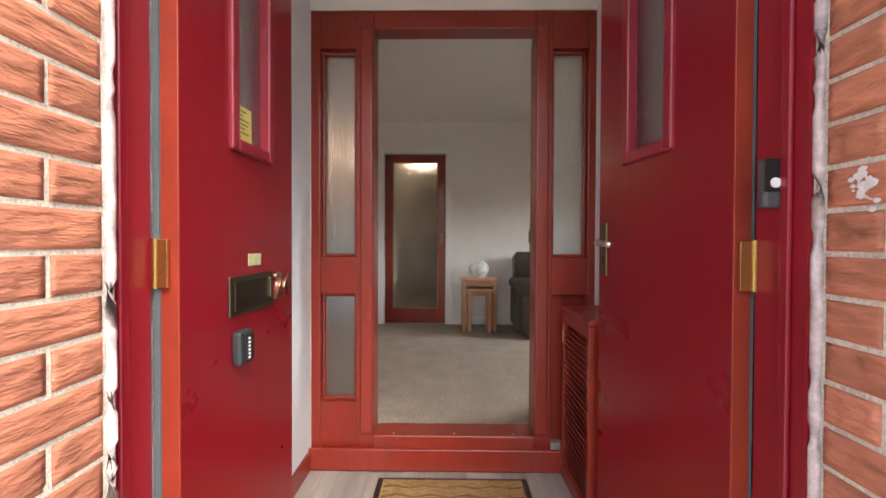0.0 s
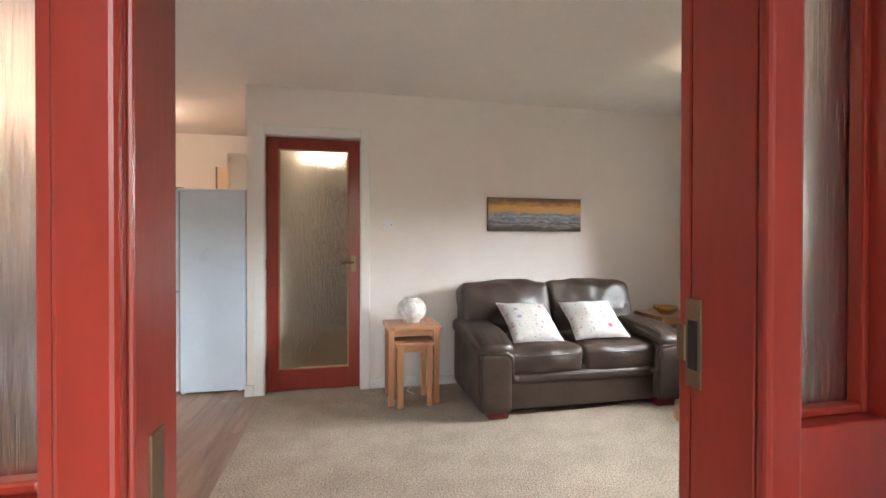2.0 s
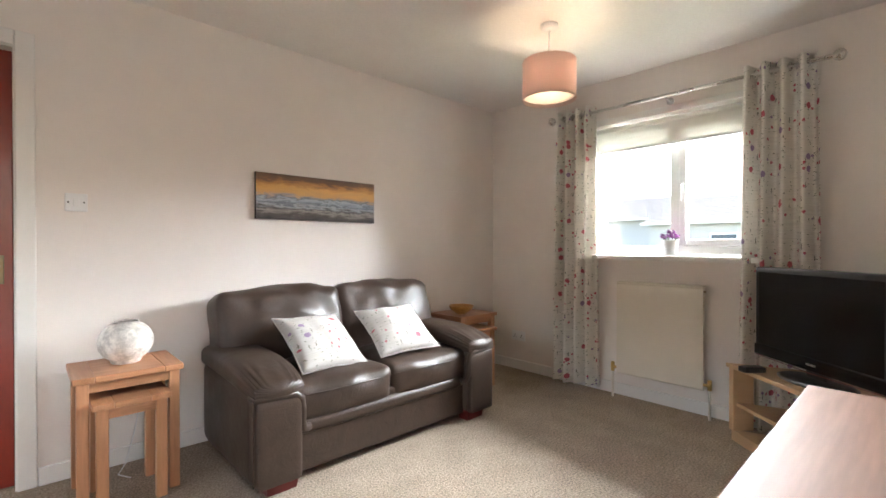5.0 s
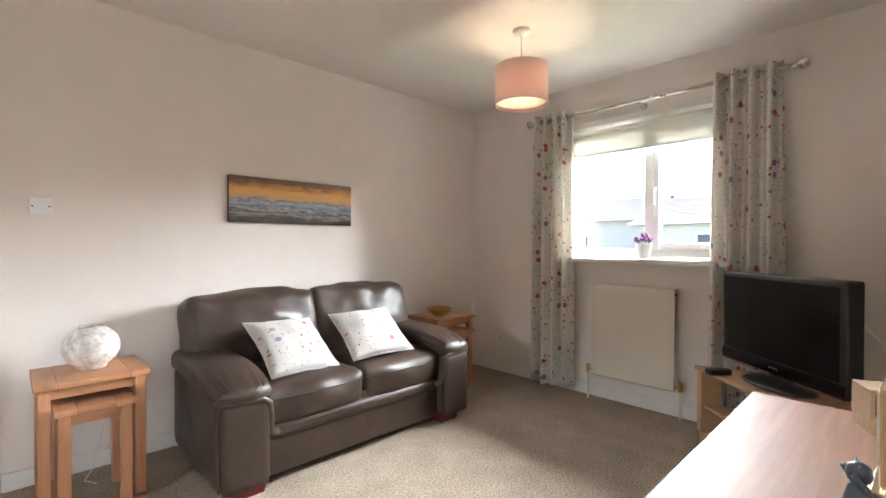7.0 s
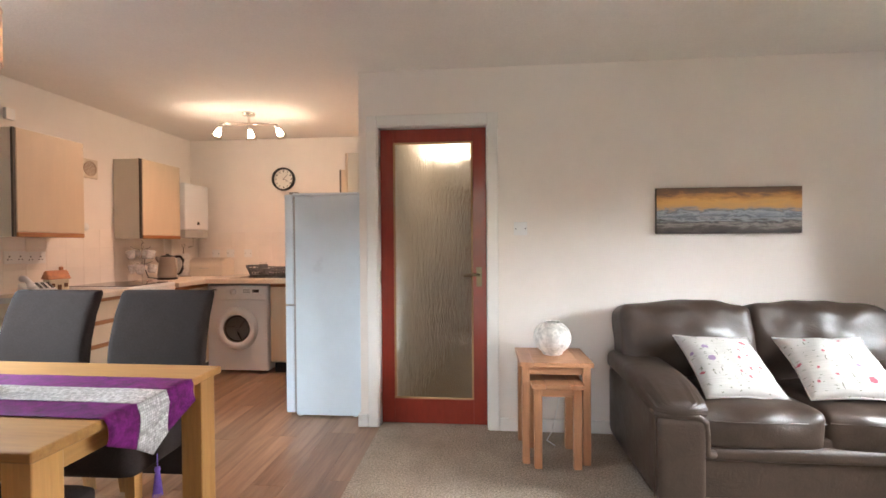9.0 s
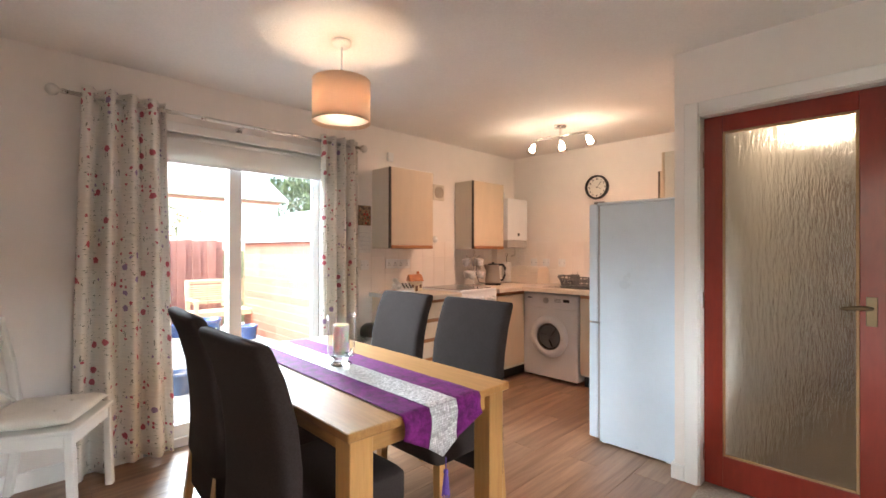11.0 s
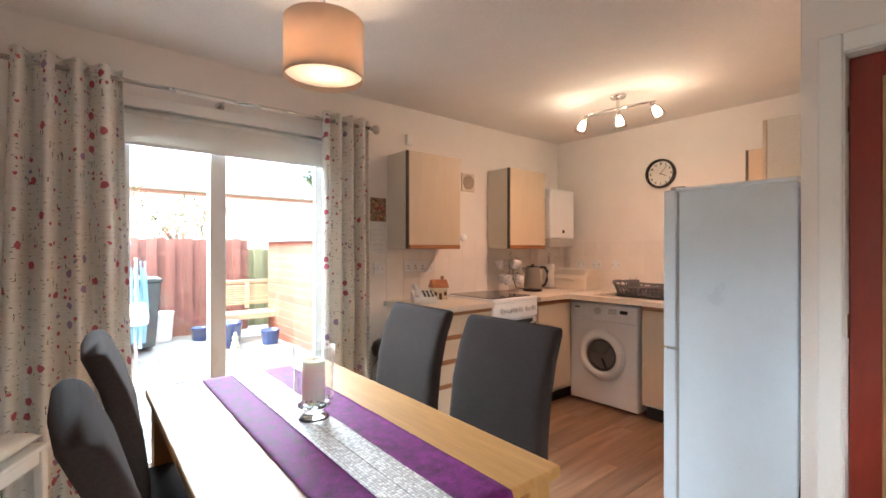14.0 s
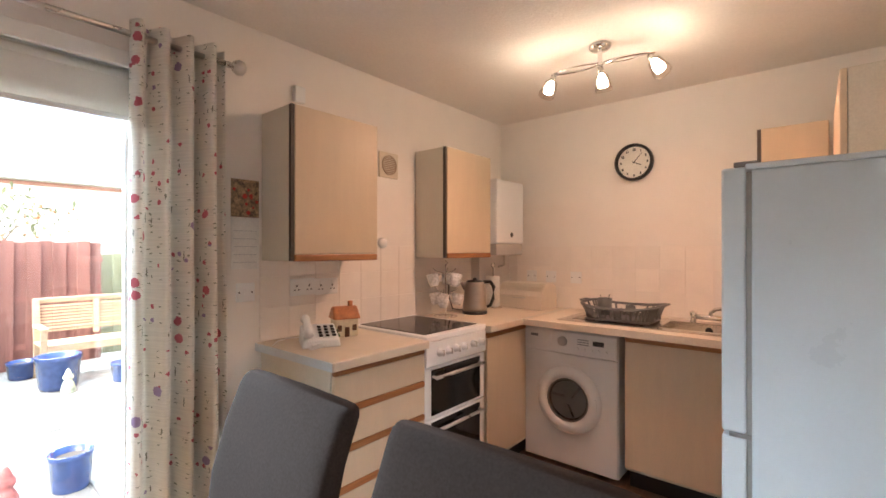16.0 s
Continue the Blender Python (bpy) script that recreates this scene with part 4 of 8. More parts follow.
def seascape():
    m = bpy.data.materials.new("seascape_print")
    m.use_nodes = True
    nt = m.node_tree
    L = nt.links.new
    p = nt.nodes["Principled BSDF"]
    p.inputs["Roughness"].default_value = 0.7
    co = nt.nodes.new("ShaderNodeTexCoord")
    sep = nt.nodes.new("ShaderNodeSeparateXYZ")
    L(co.outputs["Object"], sep.inputs[0])
    nz = node(nt, "ShaderNodeTexNoise", Scale=1.0, Detail=6.0, Roughness=0.65)
    mp = nt.nodes.new("ShaderNodeMapping")
    mp.inputs["Scale"].default_value = (7, 1, 30)
    mp.inputs["Rotation"].default_value = (0, radians(-7), 0)
    L(co.outputs["Object"], mp.inputs[0])
    nz.inputs["Distortion"].default_value = 0.6
    L(mp.outputs[0], nz.inputs["Vector"])
    a = nt.nodes.new("ShaderNodeMath")
    a.operation = 'MULTIPLY_ADD'
    L(nz.outputs[0], a.inputs[0])
    a.inputs[1].default_value = 0.13
    L(sep.outputs[2], a.inputs[2])
    mr = node(nt, "ShaderNodeMapRange", From_Min=0.065, From_Max=0.351)
    L(a.outputs[0], mr.inputs[0])
    r = nt.nodes.new("ShaderNodeValToRGB")
    el = r.color_ramp.elements
    stops = ((0.0, (0.035, 0.03, 0.03)), (0.12, (0.10, 0.085, 0.075)), (0.20, (0.30, 0.27, 0.25)), (0.25, (0.07, 0.065, 0.065)), (0.33, (0.34, 0.36, 0.38)), (0.37, (0.12, 0.14, 0.17)), (0.44, (0.36, 0.40, 0.44)), (0.48, (0.16, 0.17, 0.19)), (0.53, (0.42, 0.33, 0.27)), (0.57, (0.62, 0.36, 0.15)), (0.70, (0.72, 0.40, 0.13)), (0.80, (0.55, 0.27, 0.09)), (0.88, (0.26, 0.15, 0.09)), (1.0, (0.16, 0.11, 0.08)))
    el[0].position, el[0].color = stops[0][0], (*stops[0][1], 1)
    el[1].position, el[1].color = stops[-1][0], (*stops[-1][1], 1)
    for pos_, c in stops[1:-1]:
        e = el.new(pos_)
        e.color = (*c, 1)
    L(mr.outputs[0], r.inputs[0])
    L(r.outputs[0], p.inputs["Base Color"])
    return m


part("print", B(0.001, 0.856, -0.0255, -0.0238, 0.001, 0.285), seascape(), cv, "orange sky over grey waves")


def wall_plate(m, kind_, label):
    s_ = thing(kind_, m, label, "switch" if "switch" in kind_ else "socket")
    w = 0.043 if "switch" in kind_ else 0.073
    part("plate", B(-w, w, -0.009, 0, -0.043, 0.043, 0.003), UPVC, s_)
    if "switch" in kind_:
        part("rocker", B(-0.011, 0.011, -0.014, -0.008, -0.018, 0.018, 0.002), UPVC, s_)
        part("screw", lathe([(0, 0), (0.004, 0), (0, 0.001)], 10, None, pose(-0.030, -0.009, 0, 90)), BLACK, s_)
        part("screw", lathe([(0, 0), (0.004, 0), (0, 0.001)], 10, None, pose(0.030, -0.009, 0, 90)), BLACK, s_)
    else:
        for x in (-0.036, 0.036):
            bm = bmesh.new()
            for dx, dz, a, b in ((0, 0.012, 0.004, 0.005), (-0.011, -0.008, 0.004, 0.003), (0.011, -0.008, 0.004, 0.003)):
                box(bm, x + dx - a, x + dx + a, -0.0096, -0.0088, dz - b - 0.006, dz + b - 0.006)
            part("pin_holes", bm, BLACK, s_)
            part("rocker", B(x - 0.007, x + 0.007, -0.012, -0.0085, 0.016, 0.034, 0.001), UPVC, s_)
    return s_


wall_plate(pose(0.238, YB, 1.318), "light_switch", "white plastic light switch on the wall by the door")
wall_plate(pose(X1, 5.0, 0.30, 0, 0, -90), "socket_outlet", "white double socket low on the wall")

# radiator
CREAM = mat("cream_enamel", (0.74, 0.70, 0.60), 0.4, var=0.02, fine=0.01)
rad = thing("radiator", pose(X1, 3.755, 0), "cream panel radiator under the window", "radiator")
bm = bmesh.new()
ry0, ry1, rz0, rz1 = -0.285, 0.285, 0.18, 0.845
n = 19 * 8
front, back = [], []
for i in range(n + 1):
    y = ry0 + (ry1 - ry0) * i / n
    edge = min(i, n - i) < 5
    d = 0.0 if edge else 0.0005 * math.cos(2 * math.pi * i / 8)
    for rows, z in ((front, (rz0, rz0 + 0.012, rz0 + 0.05, rz1 - 0.045, rz1 - 0.012, rz1)),):
        rows.append([bm.verts.new((-0.098 - (d if 1 < k < 4 else 0.0) + (0.010 if k in (0, 5) else 0.0), y, zz)) for k, zz in enumerate(z)])
for a, b in zip(front, front[1:]):
    for k in range(5):
        bm.faces.new((a[k], b[k], b[k + 1], a[k + 1]))
box(bm, -0.088, -0.072, ry0, ry1, rz0, rz1, 0.004)
part("panel", bm, CREAM, rad)
part("top_grille", B(-0.100, -0.02, ry0 + 0.002, ry1 - 0.002, rz1 - 0.004, rz1 + 0.006, 0.002), CREAM, rad)
for y in (-0.2, 0.17):
    part("bracket", B(-0.072, 0, y, y + 0.03, 0.7, 0.76), CREAM, rad)
for y in (ry0, ry1):
    q = -1 if y < 0 else 1
    part("pipe", tube([(-0.085, y + q * 0.035, 0), (-0.085, y + q * 0.035, rz0 + 0.045)], 0.008), mat("painted_pipe", (0.72, 0.68, 0.6), 0.4), rad)
    bm = tube([(-0.085, y + q * 0.035, rz0 + 0.01), (-0.085, y + q * 0.035, rz0 + 0.075)], 0.013)
    tube([(-0.085, y - q * 0.002, rz0 + 0.04), (-0.085, y + q * 0.035, rz0 + 0.04)], 0.010, 10, bm)
    part("valve", bm, BRASS, rad, "small brass valve", True)
part("bleed_valve", tube([(-0.085, ry0, rz1 - 0.03), (-0.085, ry0 - 0.012, rz1 - 0.03)], 0.008), BRONZE, rad)

# ---- window and patio door ----
SILLW = mat("painted_sill", (0.80, 0.78, 0.74), 0.4, var=0.03)
win = thing("window_1", pose(X1, 0, 0), "white plastic two-light window with a roller blind", "window", kind="structure")
bm = bmesh.new()
fx0, fx1 = 0.085, 0.145
for a, b, c, d in ((WY0, WY0 + 0.06, WZ0 + 0.03, WZ1), (WY1 - 0.06, WY1, WZ0 + 0.03, WZ1), (WY0 + 0.06, WY1 - 0.06, WZ0 + 0.03, WZ0 + 0.09), (WY0 + 0.06, WY1 - 0.06, WZ1 - 0.06, WZ1), (3.675, 3.735, WZ0 + 0.09, WZ1 - 0.06)):
    box(bm, fx0, fx1, a, b, c, d, 0.006)
part("window_frame", bm, UPVC, win)
bm = bmesh.new()
for a, b, c, d in ((WY0 + 0.06, WY0 + 0.105, WZ0 + 0.09, WZ1 - 0.06), (3.63, 3.675, WZ0 + 0.09, WZ1 - 0.06), (WY0 + 0.105, 3.63, WZ0 + 0.09, WZ0 + 0.135), (WY0 + 0.105, 3.63, WZ1 - 0.105, WZ1 - 0.06)):
    box(bm, fx0 - 0.012, fx1 - 0.005, a, b, c, d, 0.008)
sash = part("opening_sash", bm, UPVC, win)
bm = B(fx0 - 0.026, fx0 - 0.012, 3.645, 3.662, 1.47, 1.55, 0.003)
tube([(fx0 - 0.03, 3.653, 1.53), (fx0 - 0.05, 3.653, 1.53), (fx0 - 0.052, 3.653, 1.42)], 0.008, 8, bm)
part("handle", bm, UPVC, sash)
for y0, y1, z0, z1 in ((3.735, WY1 - 0.06, WZ0 + 0.09, WZ1 - 0.06), (WY0 + 0.1, 3.635, WZ0 + 0.13, WZ1 - 0.1)):
    p_ = part("pane", B(fx0 + 0.025, fx0 + 0.031, y0, y1, z0, z1), CLEAR, win)
    p_.visible_shadow = False
part("window_sill", B(-0.09, fx0, WY0 - 0.05, WY1 + 0.05, WZ0 - 0.015, WZ0 + 0.02, 0.006), SILLW, win)
BLIND = thin_cloth(mat("white_blind", (0.82, 0.81, 0.76), 0.8, var=0.03, fine=0.03, bump=0.05, bscale=300), (0.82, 0.81, 0.76), 0.16)
rb = thing("roller_blind", pose(X1, 0, 0), "white roller blind drawn a little way down", "blind", "roller blinds")
part("cloth", B(0.030, 0.033, WY0 + 0.02, WY1 - 0.02, 1.835, 1.985), BLIND, rb)
part("bottom_bar", B(0.026, 0.038, WY0 + 0.02, WY1 - 0.02, 1.82, 1.838, 0.003), UPVC, rb)
part("roller", tube([(0.045, WY0 + 0.01, 1.995), (0.045, WY1 - 0.01, 1.995)], 0.022, 16), BLIND, rb, "", True)
struct("trim_window", (lambda b: (box(b, -0.012, 0, WY0 - 0.04, WY1 + 0.04, WZ1, WZ1 + 0.045, 0.004), b)[1])(bmesh.new()), TRIM, "white moulding above the window", "trim").matrix_world = pose(X1, 0, 0)

pot = thing("flower_pot", pose(X1 - 0.015, 3.70, WZ0 + 0.02), "small white pot of purple flowers on the sill", "plant")
part("pot", lathe([(0, 0), (0.042, 0), (0.052, 0.105), (0.055, 0.108), (0.050, 0.108), (0.045, 0.09), (0, 0.09)], 28), WHITE, pot, "", True)
bm = bmesh.new()
rnd = random.Random(4)
for k in range(70):
    a, r = rnd.uniform(0, 6.28), 0.062 * rnd.random() ** 0.5
    z = 0.125 + rnd.uniform(0, 0.06) * (1.2 - r / 0.06)
    bmesh.ops.create_icosphere(bm, subdivisions=1, radius=rnd.uniform(0.007, 0.013), matrix=pose(r * math.cos(a), r * math.sin(a), z, rnd.uniform(0, 90), rnd.uniform(0, 90)) @ Matrix.Diagonal((1, 1, 0.5, 1)))
part("blossom", bm, mat("purple_petals", (0.22, 0.06, 0.22), 0.8, var=0.5, scale=60), pot, "clustered purple blossoms")
bm = bmesh.new()
for k in range(10):
    a = k * 0.63
    tube([(0.01 * math.cos(a), 0.01 * math.sin(a), 0.085), (0.05 * math.cos(a), 0.05 * math.sin(a), 0.13)], 0.003, 5, bm)
part("stems", bm, mat("leaf_green", (0.06, 0.12, 0.04), 0.7), pot)

pd = thing("door_2", pose(X0, 0, 0), "white plastic sliding patio door to the garden", "door", kind="structure")
bm = bmesh.new()
for a, b, c, d in ((SY0, SY0 + 0.05, 0.0, SZ1), (SY1 - 0.04, SY1, 0.0, SZ1), (SY0 + 0.05, SY1 - 0.05, SZ1 - 0.06, SZ1), (SY0 + 0.05, SY1 - 0.05, -0.02, 0.045)):
    box(bm, -0.15, -0.04, a, b, c, d, 0.005)
part("door_frame", bm, UPVC, pd)
for k, (a, b, x) in enumerate(((SY0 + 0.05, 3.845, -0.075), (3.755, SY1 - 0.04, -0.115))):
    bm = bmesh.new()
    rs = 0.06 if k else 0.085
    for c, d, e, f in ((a, a + 0.085, 0.045, SZ1 - 0.06), (b - rs, b, 0.045, SZ1 - 0.06), (a + 0.085, b - rs, 0.045, 0.13), (a + 0.085, b - rs, SZ1 - 0.14, SZ1 - 0.06)):
        box(bm, x - 0.018, x + 0.018, c, d, e, f, 0.005)
    lf_ = part("sliding_leaf", bm, UPVC, pd)
    g_ = part("pane", B(x - 0.003, x + 0.003, a + 0.08, b - rs + 0.005, 0.125, SZ1 - 0.135), CLEAR, lf_)
    g_.visible_shadow = False
bm = tube([(-0.14, 4.45, 1.0), (-0.175, 4.45, 1.01), (-0.18, 4.45, 1.09), (-0.175, 4.45, 1.17), (-0.14, 4.45, 1.18)], 0.009, 8)
part("pull_handle", bm, BLACK, pd)
struct("door_sill", B(X0 - 0.29, X0 + 0.0, SY0, SY1, -0.2, -0.021), mat("sill_concrete", (0.42, 0.41, 0.39), 0.8), "concrete step below the patio door", "trim")
rb = thing("roller_blind", pose(X0, 0, 0), "white roller blind rolled up above the patio door", "blind", "roller blinds")
part("cloth", B(-0.028, -0.025, SY0 + 0.01, SY1 - 0.01, 1.85, 2.0), BLIND, rb)
part("bottom_bar", B(-0.033, -0.02, SY0 + 0.01, SY1 - 0.01, 1.835, 1.853, 0.003), UPVC, rb)
part("roller", tube([(-0.04, SY0 + 0.005, 2.012), (-0.04, SY1 - 0.005, 2.012)], 0.022, 16), BLIND, rb, "", True)
bm = B(0.0, 0.02, SY0 - 0.04, SY1 + 0.04, SZ1 - 0.03, SZ1 + 0.03, 0.004)
struct("trim_patio", bm, TRIM, "white moulding above the patio door", "trim").matrix_world = pose(X0, 0, 0)


def curtain(name_m, y0, y1, z0, z1, folds, seed, flare, label):
    """A pleated eyelet curtain that hangs in the yz plane, in local metres."""
    c = thing("curtain", name_m, label, "curtain", "floral curtains")
    bm = bmesh.new()
    nu, nv = folds * 16, 26
    w = y1 - y0
    arc = [0.0]
    grid = []
    rnd = random.Random(seed)
    ph = [rnd.uniform(-0.5, 0.5) for _ in range(folds * 2 + 2)]
    amp = [rnd.uniform(0.75, 1.25) for _ in range(folds * 2 + 2)]
    for j in range(nv + 1):
        v = j / nv
        z = z1 + (z0 - z1) * v
        row = []
        for i in range(nu + 1):
            u = i / nu
            k = u * folds * 2
            ki = min(int(k), folds * 2)
            a = 0.048 * amp[ki] * (0.85 + 0.3 * v)
            x = a * math.sin(math.pi * k + ph[ki] * 0.5 * v) + 0.006 * noise.noise(Vector((u * 9 + seed, v * 4, 0)))
            y = y0 + w * u + (u - 0.5) * flare * v + 0.008 * noise.noise(Vector((u * 5, v * 3 + seed, 2))) * v
            zz = z - (0.012 * math.sin(u * 7 + seed) if j == nv else 0)
            row.append(bm.verts.new((x, y, zz)))
        grid.append(row)
    base = grid[0]
    for a, b in zip(base, base[1:]):
        arc.append(arc[-1] + (a.co - b.co).length)
    lay = bm.loops.layers.uv.new("UVMap")
    for j in range(nv):
        for i in range(nu):
            f = bm.faces.new((grid[j][i], grid[j][i + 1], grid[j + 1][i + 1], grid[j + 1][i]))
            for lp, (ii, jj) in zip(f.loops, ((i, j), (i + 1, j), (i + 1, j + 1), (i, j + 1))):
                lp[lay].uv = (arc[ii] + seed * 1.3, z1 + (z0 - z1) * jj / nv + seed)
    ob = part("cloth", bm, FLORAL, c, "", True, False)
    sol = ob.modifiers.new("thick", 'SOLIDIFY')
    sol.thickness = 0.0025
    for q in range(folds * 2):
        y = y0 + w * (q + 0.5 + 0.5) / (folds * 2 + 0.5)
        ring = [(0.024 * math.cos(a) * 0.25, y + 0.010 * math.cos(a), z1 - 0.052 + 0.024 * math.sin(a)) for a in [k * math.pi / 8 for k in range(16)]]
        if q % 2 == 0:
            part("eyelet", tube(ring, 0.004, 6, None, True), STEEL, c, "", True)
    return c


def pole(m, y0, y1, wallward):
    """A steel curtain pole along local y; wallward is the sign of the way to the wall."""
    p_ = thing("curtain_pole", m, "brushed steel curtain pole with ball finials", "curtain pole", "curtain poles")
    part("rod", tube([(0, y0, 0), (0, y1, 0)], 0.0115, 14), STEEL, p_, "", True)
    for y, q in ((y0, -1), (y1, 1)):
        part("finial", lathe([(0, -0.02), (0.013, -0.02), (0.014, 0.0), (0.010, 0.008), (0.024, 0.018), (0.033, 0.036), (0.030, 0.054), (0.016, 0.066), (0, 0.070)], 22, None, pose(0, y, 0, -90 * q)), STEEL, p_, "ribbed ball finial", True)
    for y in (y0 + 0.14, (y0 + y1) / 2, y1 - 0.10):
        bm = tube([(0, y, -0.014), (wallward * 0.05, y, -0.02), (wallward * 0.093, y, -0.02)], 0.007)
        lathe([(0, 0), (0.024, 0), (0.024, 0.006), (0, 0.008)], 16, bm, pose(wallward * 0.094, y, -0.02, 0, -90 * wallward))
        part("bracket", bm, STEEL, p_, "", True)


pole(pose(X0 + 0.1, 0, 2.125), 2.845, 4.745, -1)
pole(pose(X1 - 0.1, 0, 2.122), 2.86, 4.55, 1)
PX, WX = X0 + 0.1, X1 - 0.1
curtain(pose(PX, 0, 0), 2.93, 3.335, 0.035, 2.175, 4, 1, 0.10, "cream curtain with red and purple flower sprigs, drawn back")
curtain(pose(PX, 0, 0), 4.385, 4.725, 0.035, 2.175, 4, 2, 0.02, "cream curtain with red and purple flower sprigs, drawn back")
curtain(pose(WX, 0, 0), 4.215, 4.535, 0.04, 2.172, 4, 3, 0.06, "cream flowered curtain hanging beside the window")
curtain(pose(WX, 0, 0), 2.91, 3.255, 0.04, 2.172, 4, 4, 0.05, "cream flowered curtain hanging behind the television")


# ---- pendant lamps ----
def shade_cloth(name, col):
    m = bpy.data.materials.new(name)
    m.use_nodes = True
    nt = m.node_tree
    p = nt.nodes["Principled BSDF"]
    p.inputs["Base Color"].default_value = (*col, 1)
    p.inputs["Roughness"].default_value = 0.9
    tr = nt.nodes.new("ShaderNodeBsdfTranslucent")
    tr.inputs["Color"].default_value = (*col, 1)
    ms = nt.nodes.new("ShaderNodeMixShader")
    ms.inputs[0].default_value = 0.35
    co = nt.nodes.new("ShaderNodeTexCoord")
    nz = node(nt, "ShaderNodeTexNoise", Scale=220.0, Detail=2.0)
    nt.links.new(co.outputs["Object"], nz.inputs["Vector"])
    b = node(nt, "ShaderNodeBump", Strength=0.3, Distance=0.002)
    nt.links.new(nz.outputs[0], b.inputs["Height"])
    nt.links.new(b.outputs[0], p.inputs["Normal"])
    nt.links.new(p.outputs[0], ms.inputs[1])
    nt.links.new(tr.outputs[0], ms.inputs[2])
    nt.links.new(ms.outputs[0], nt.nodes["Material Output"].inputs[0])
    return m


def glow(name, col, strength):
    m = bpy.data.materials.new(name)
    m.use_nodes = True
    p = m.node_tree.nodes["Principled BSDF"]
    p.inputs["Base Color"].default_value = (0.9, 0.9, 0.9, 1)
    p.inputs["Emission Color"].default_value = (*col, 1)
    p.inputs["Emission Strength"].default_value = strength
    return m


BULB = glow("bulb_glow", (1, 0.80, 0.58), 4)


def pendant(x, y, label, cloth):
    p_ = thing("pendant_lamp", pose(x, y, ZC), label, "lamp", "drum pendants")
    part("ceiling_rose", lathe([(0, 0), (0.05, 0), (0.05, -0.012), (0.042, -0.024), (0.012, -0.030), (0, -0.030)], 28), UPVC, p_, "", True)
    part("flex", tube([(0, 0, -0.03), (0, 0, -0.20)], 0.004, 8), UPVC, p_)
    part("lampholder", lathe([(0, -0.19), (0.016, -0.19), (0.018, -0.225), (0.03, -0.238), (0.031, -0.262), (0, -0.262)], 22), UPVC, p_, "", True)
    t_, b_, r = -0.212, -0.425, 0.150
    sh = part("shade", lathe([(r, t_), (r, b_), (r - 0.003, b_), (r - 0.003, t_), (r, t_)], 56), cloth, p_, "", True)
    for q in (t_, b_):
        part("rim", tube([((r - 0.001) * math.cos(a), (r - 0.001) * math.sin(a), q) for a in [k * math.pi / 24 for k in range(48)]], 0.0028, 6, None, True), cloth, sh, "", True)
    bm = bmesh.new()
    for k in range(3):
        a = k * 2.094
        tube([(0.018 * math.cos(a), 0.018 * math.sin(a), -0.236), ((r - 0.003) * math.cos(a), (r - 0.003) * math.sin(a), t_ - 0.002)], 0.002, 5, bm)
    part("shade_ring", bm, UPVC, sh)
    part("diffuser", lathe([(0.0, b_ + 0.018), (r - 0.006, b_ + 0.018), (r - 0.006, b_ + 0.021), (0, b_ + 0.021)], 48), shade_cloth("diffuser_white", (0.95, 0.91, 0.84)), sh, "glowing pale diffuser disc")
    bb = part("bulb", lathe([(0, -0.36), (0.022, -0.35), (0.029, -0.325), (0.024, -0.28), (0.014, -0.25), (0, -0.25)], 20), BULB, p_, "", True)
    bb.visible_shadow = False


pendant(2.25, 3.98, "dusky pink drum pendant lamp, lit, above the sofa", shade_cloth("pink_shade", (0.80, 0.64, 0.58)))
pendant(-2.005, 3.888, "tan drum pendant lamp, lit, above the dining table", shade_cloth("tan_shade", (0.80, 0.64, 0.52)))

# ---- television corner ----
BEECH = wood("beech_x", (0.42, 0.23, 0.14), (0.37, 0.195, 0.115), 0.7, 0.55, 0, 0.0)
BEECHP = mat("beech_foil", (0.56, 0.37, 0.21), 0.45, var=0.08, scale=3, stretch=(1, 1, 6), fine=0.05)
unit = thing("television_unit", pose(2.86, 2.885, 0, 0, 0, 48), "low pale beech corner television unit with a shelf", "cabinet")


def trapezoid(w0, w1, y0, y1, z0, z1):
    bm = bmesh.new()
    pts = [(-w0 / 2, y1), (w0 / 2, y1), (w1 / 2, y0), (-w1 / 2, y0)]
    lo = [bm.verts.new((x, y, z0)) for x, y in pts]
    hi = [bm.verts.new((x, y, z1)) for x, y in pts]
    bm.faces.new(lo)
    bm.faces.new(hi[::-1])
    for k in range(4):
        bm.faces.new((lo[k], lo[(k + 1) % 4], hi[(k + 1) % 4], hi[k]))
    return bm


soften(part("top", trapezoid(0.80, 0.36, -0.24, 0.16, 0.415, 0.437), BEECHP, unit), 0.002)
soften(part("shelf", trapezoid(0.74, 0.34, -0.22, 0.13, 0.20, 0.22), BEECHP, unit), 0.002)
soften(part("plinth", trapezoid(0.76, 0.34, -0.22, 0.14, 0.0, 0.06), BEECHP, unit), 0.002)
for q in (-1, 1):
    part("side_panel", B(q * 0.37 - 0.018, q * 0.37 + 0.018, 0.03, 0.15, 0.06, 0.4145, 0.002), BEECHP, unit)
part("back_panel", B(-0.17, 0.17, -0.235, -0.222, 0.06, 0.4145), BEECHP, unit)

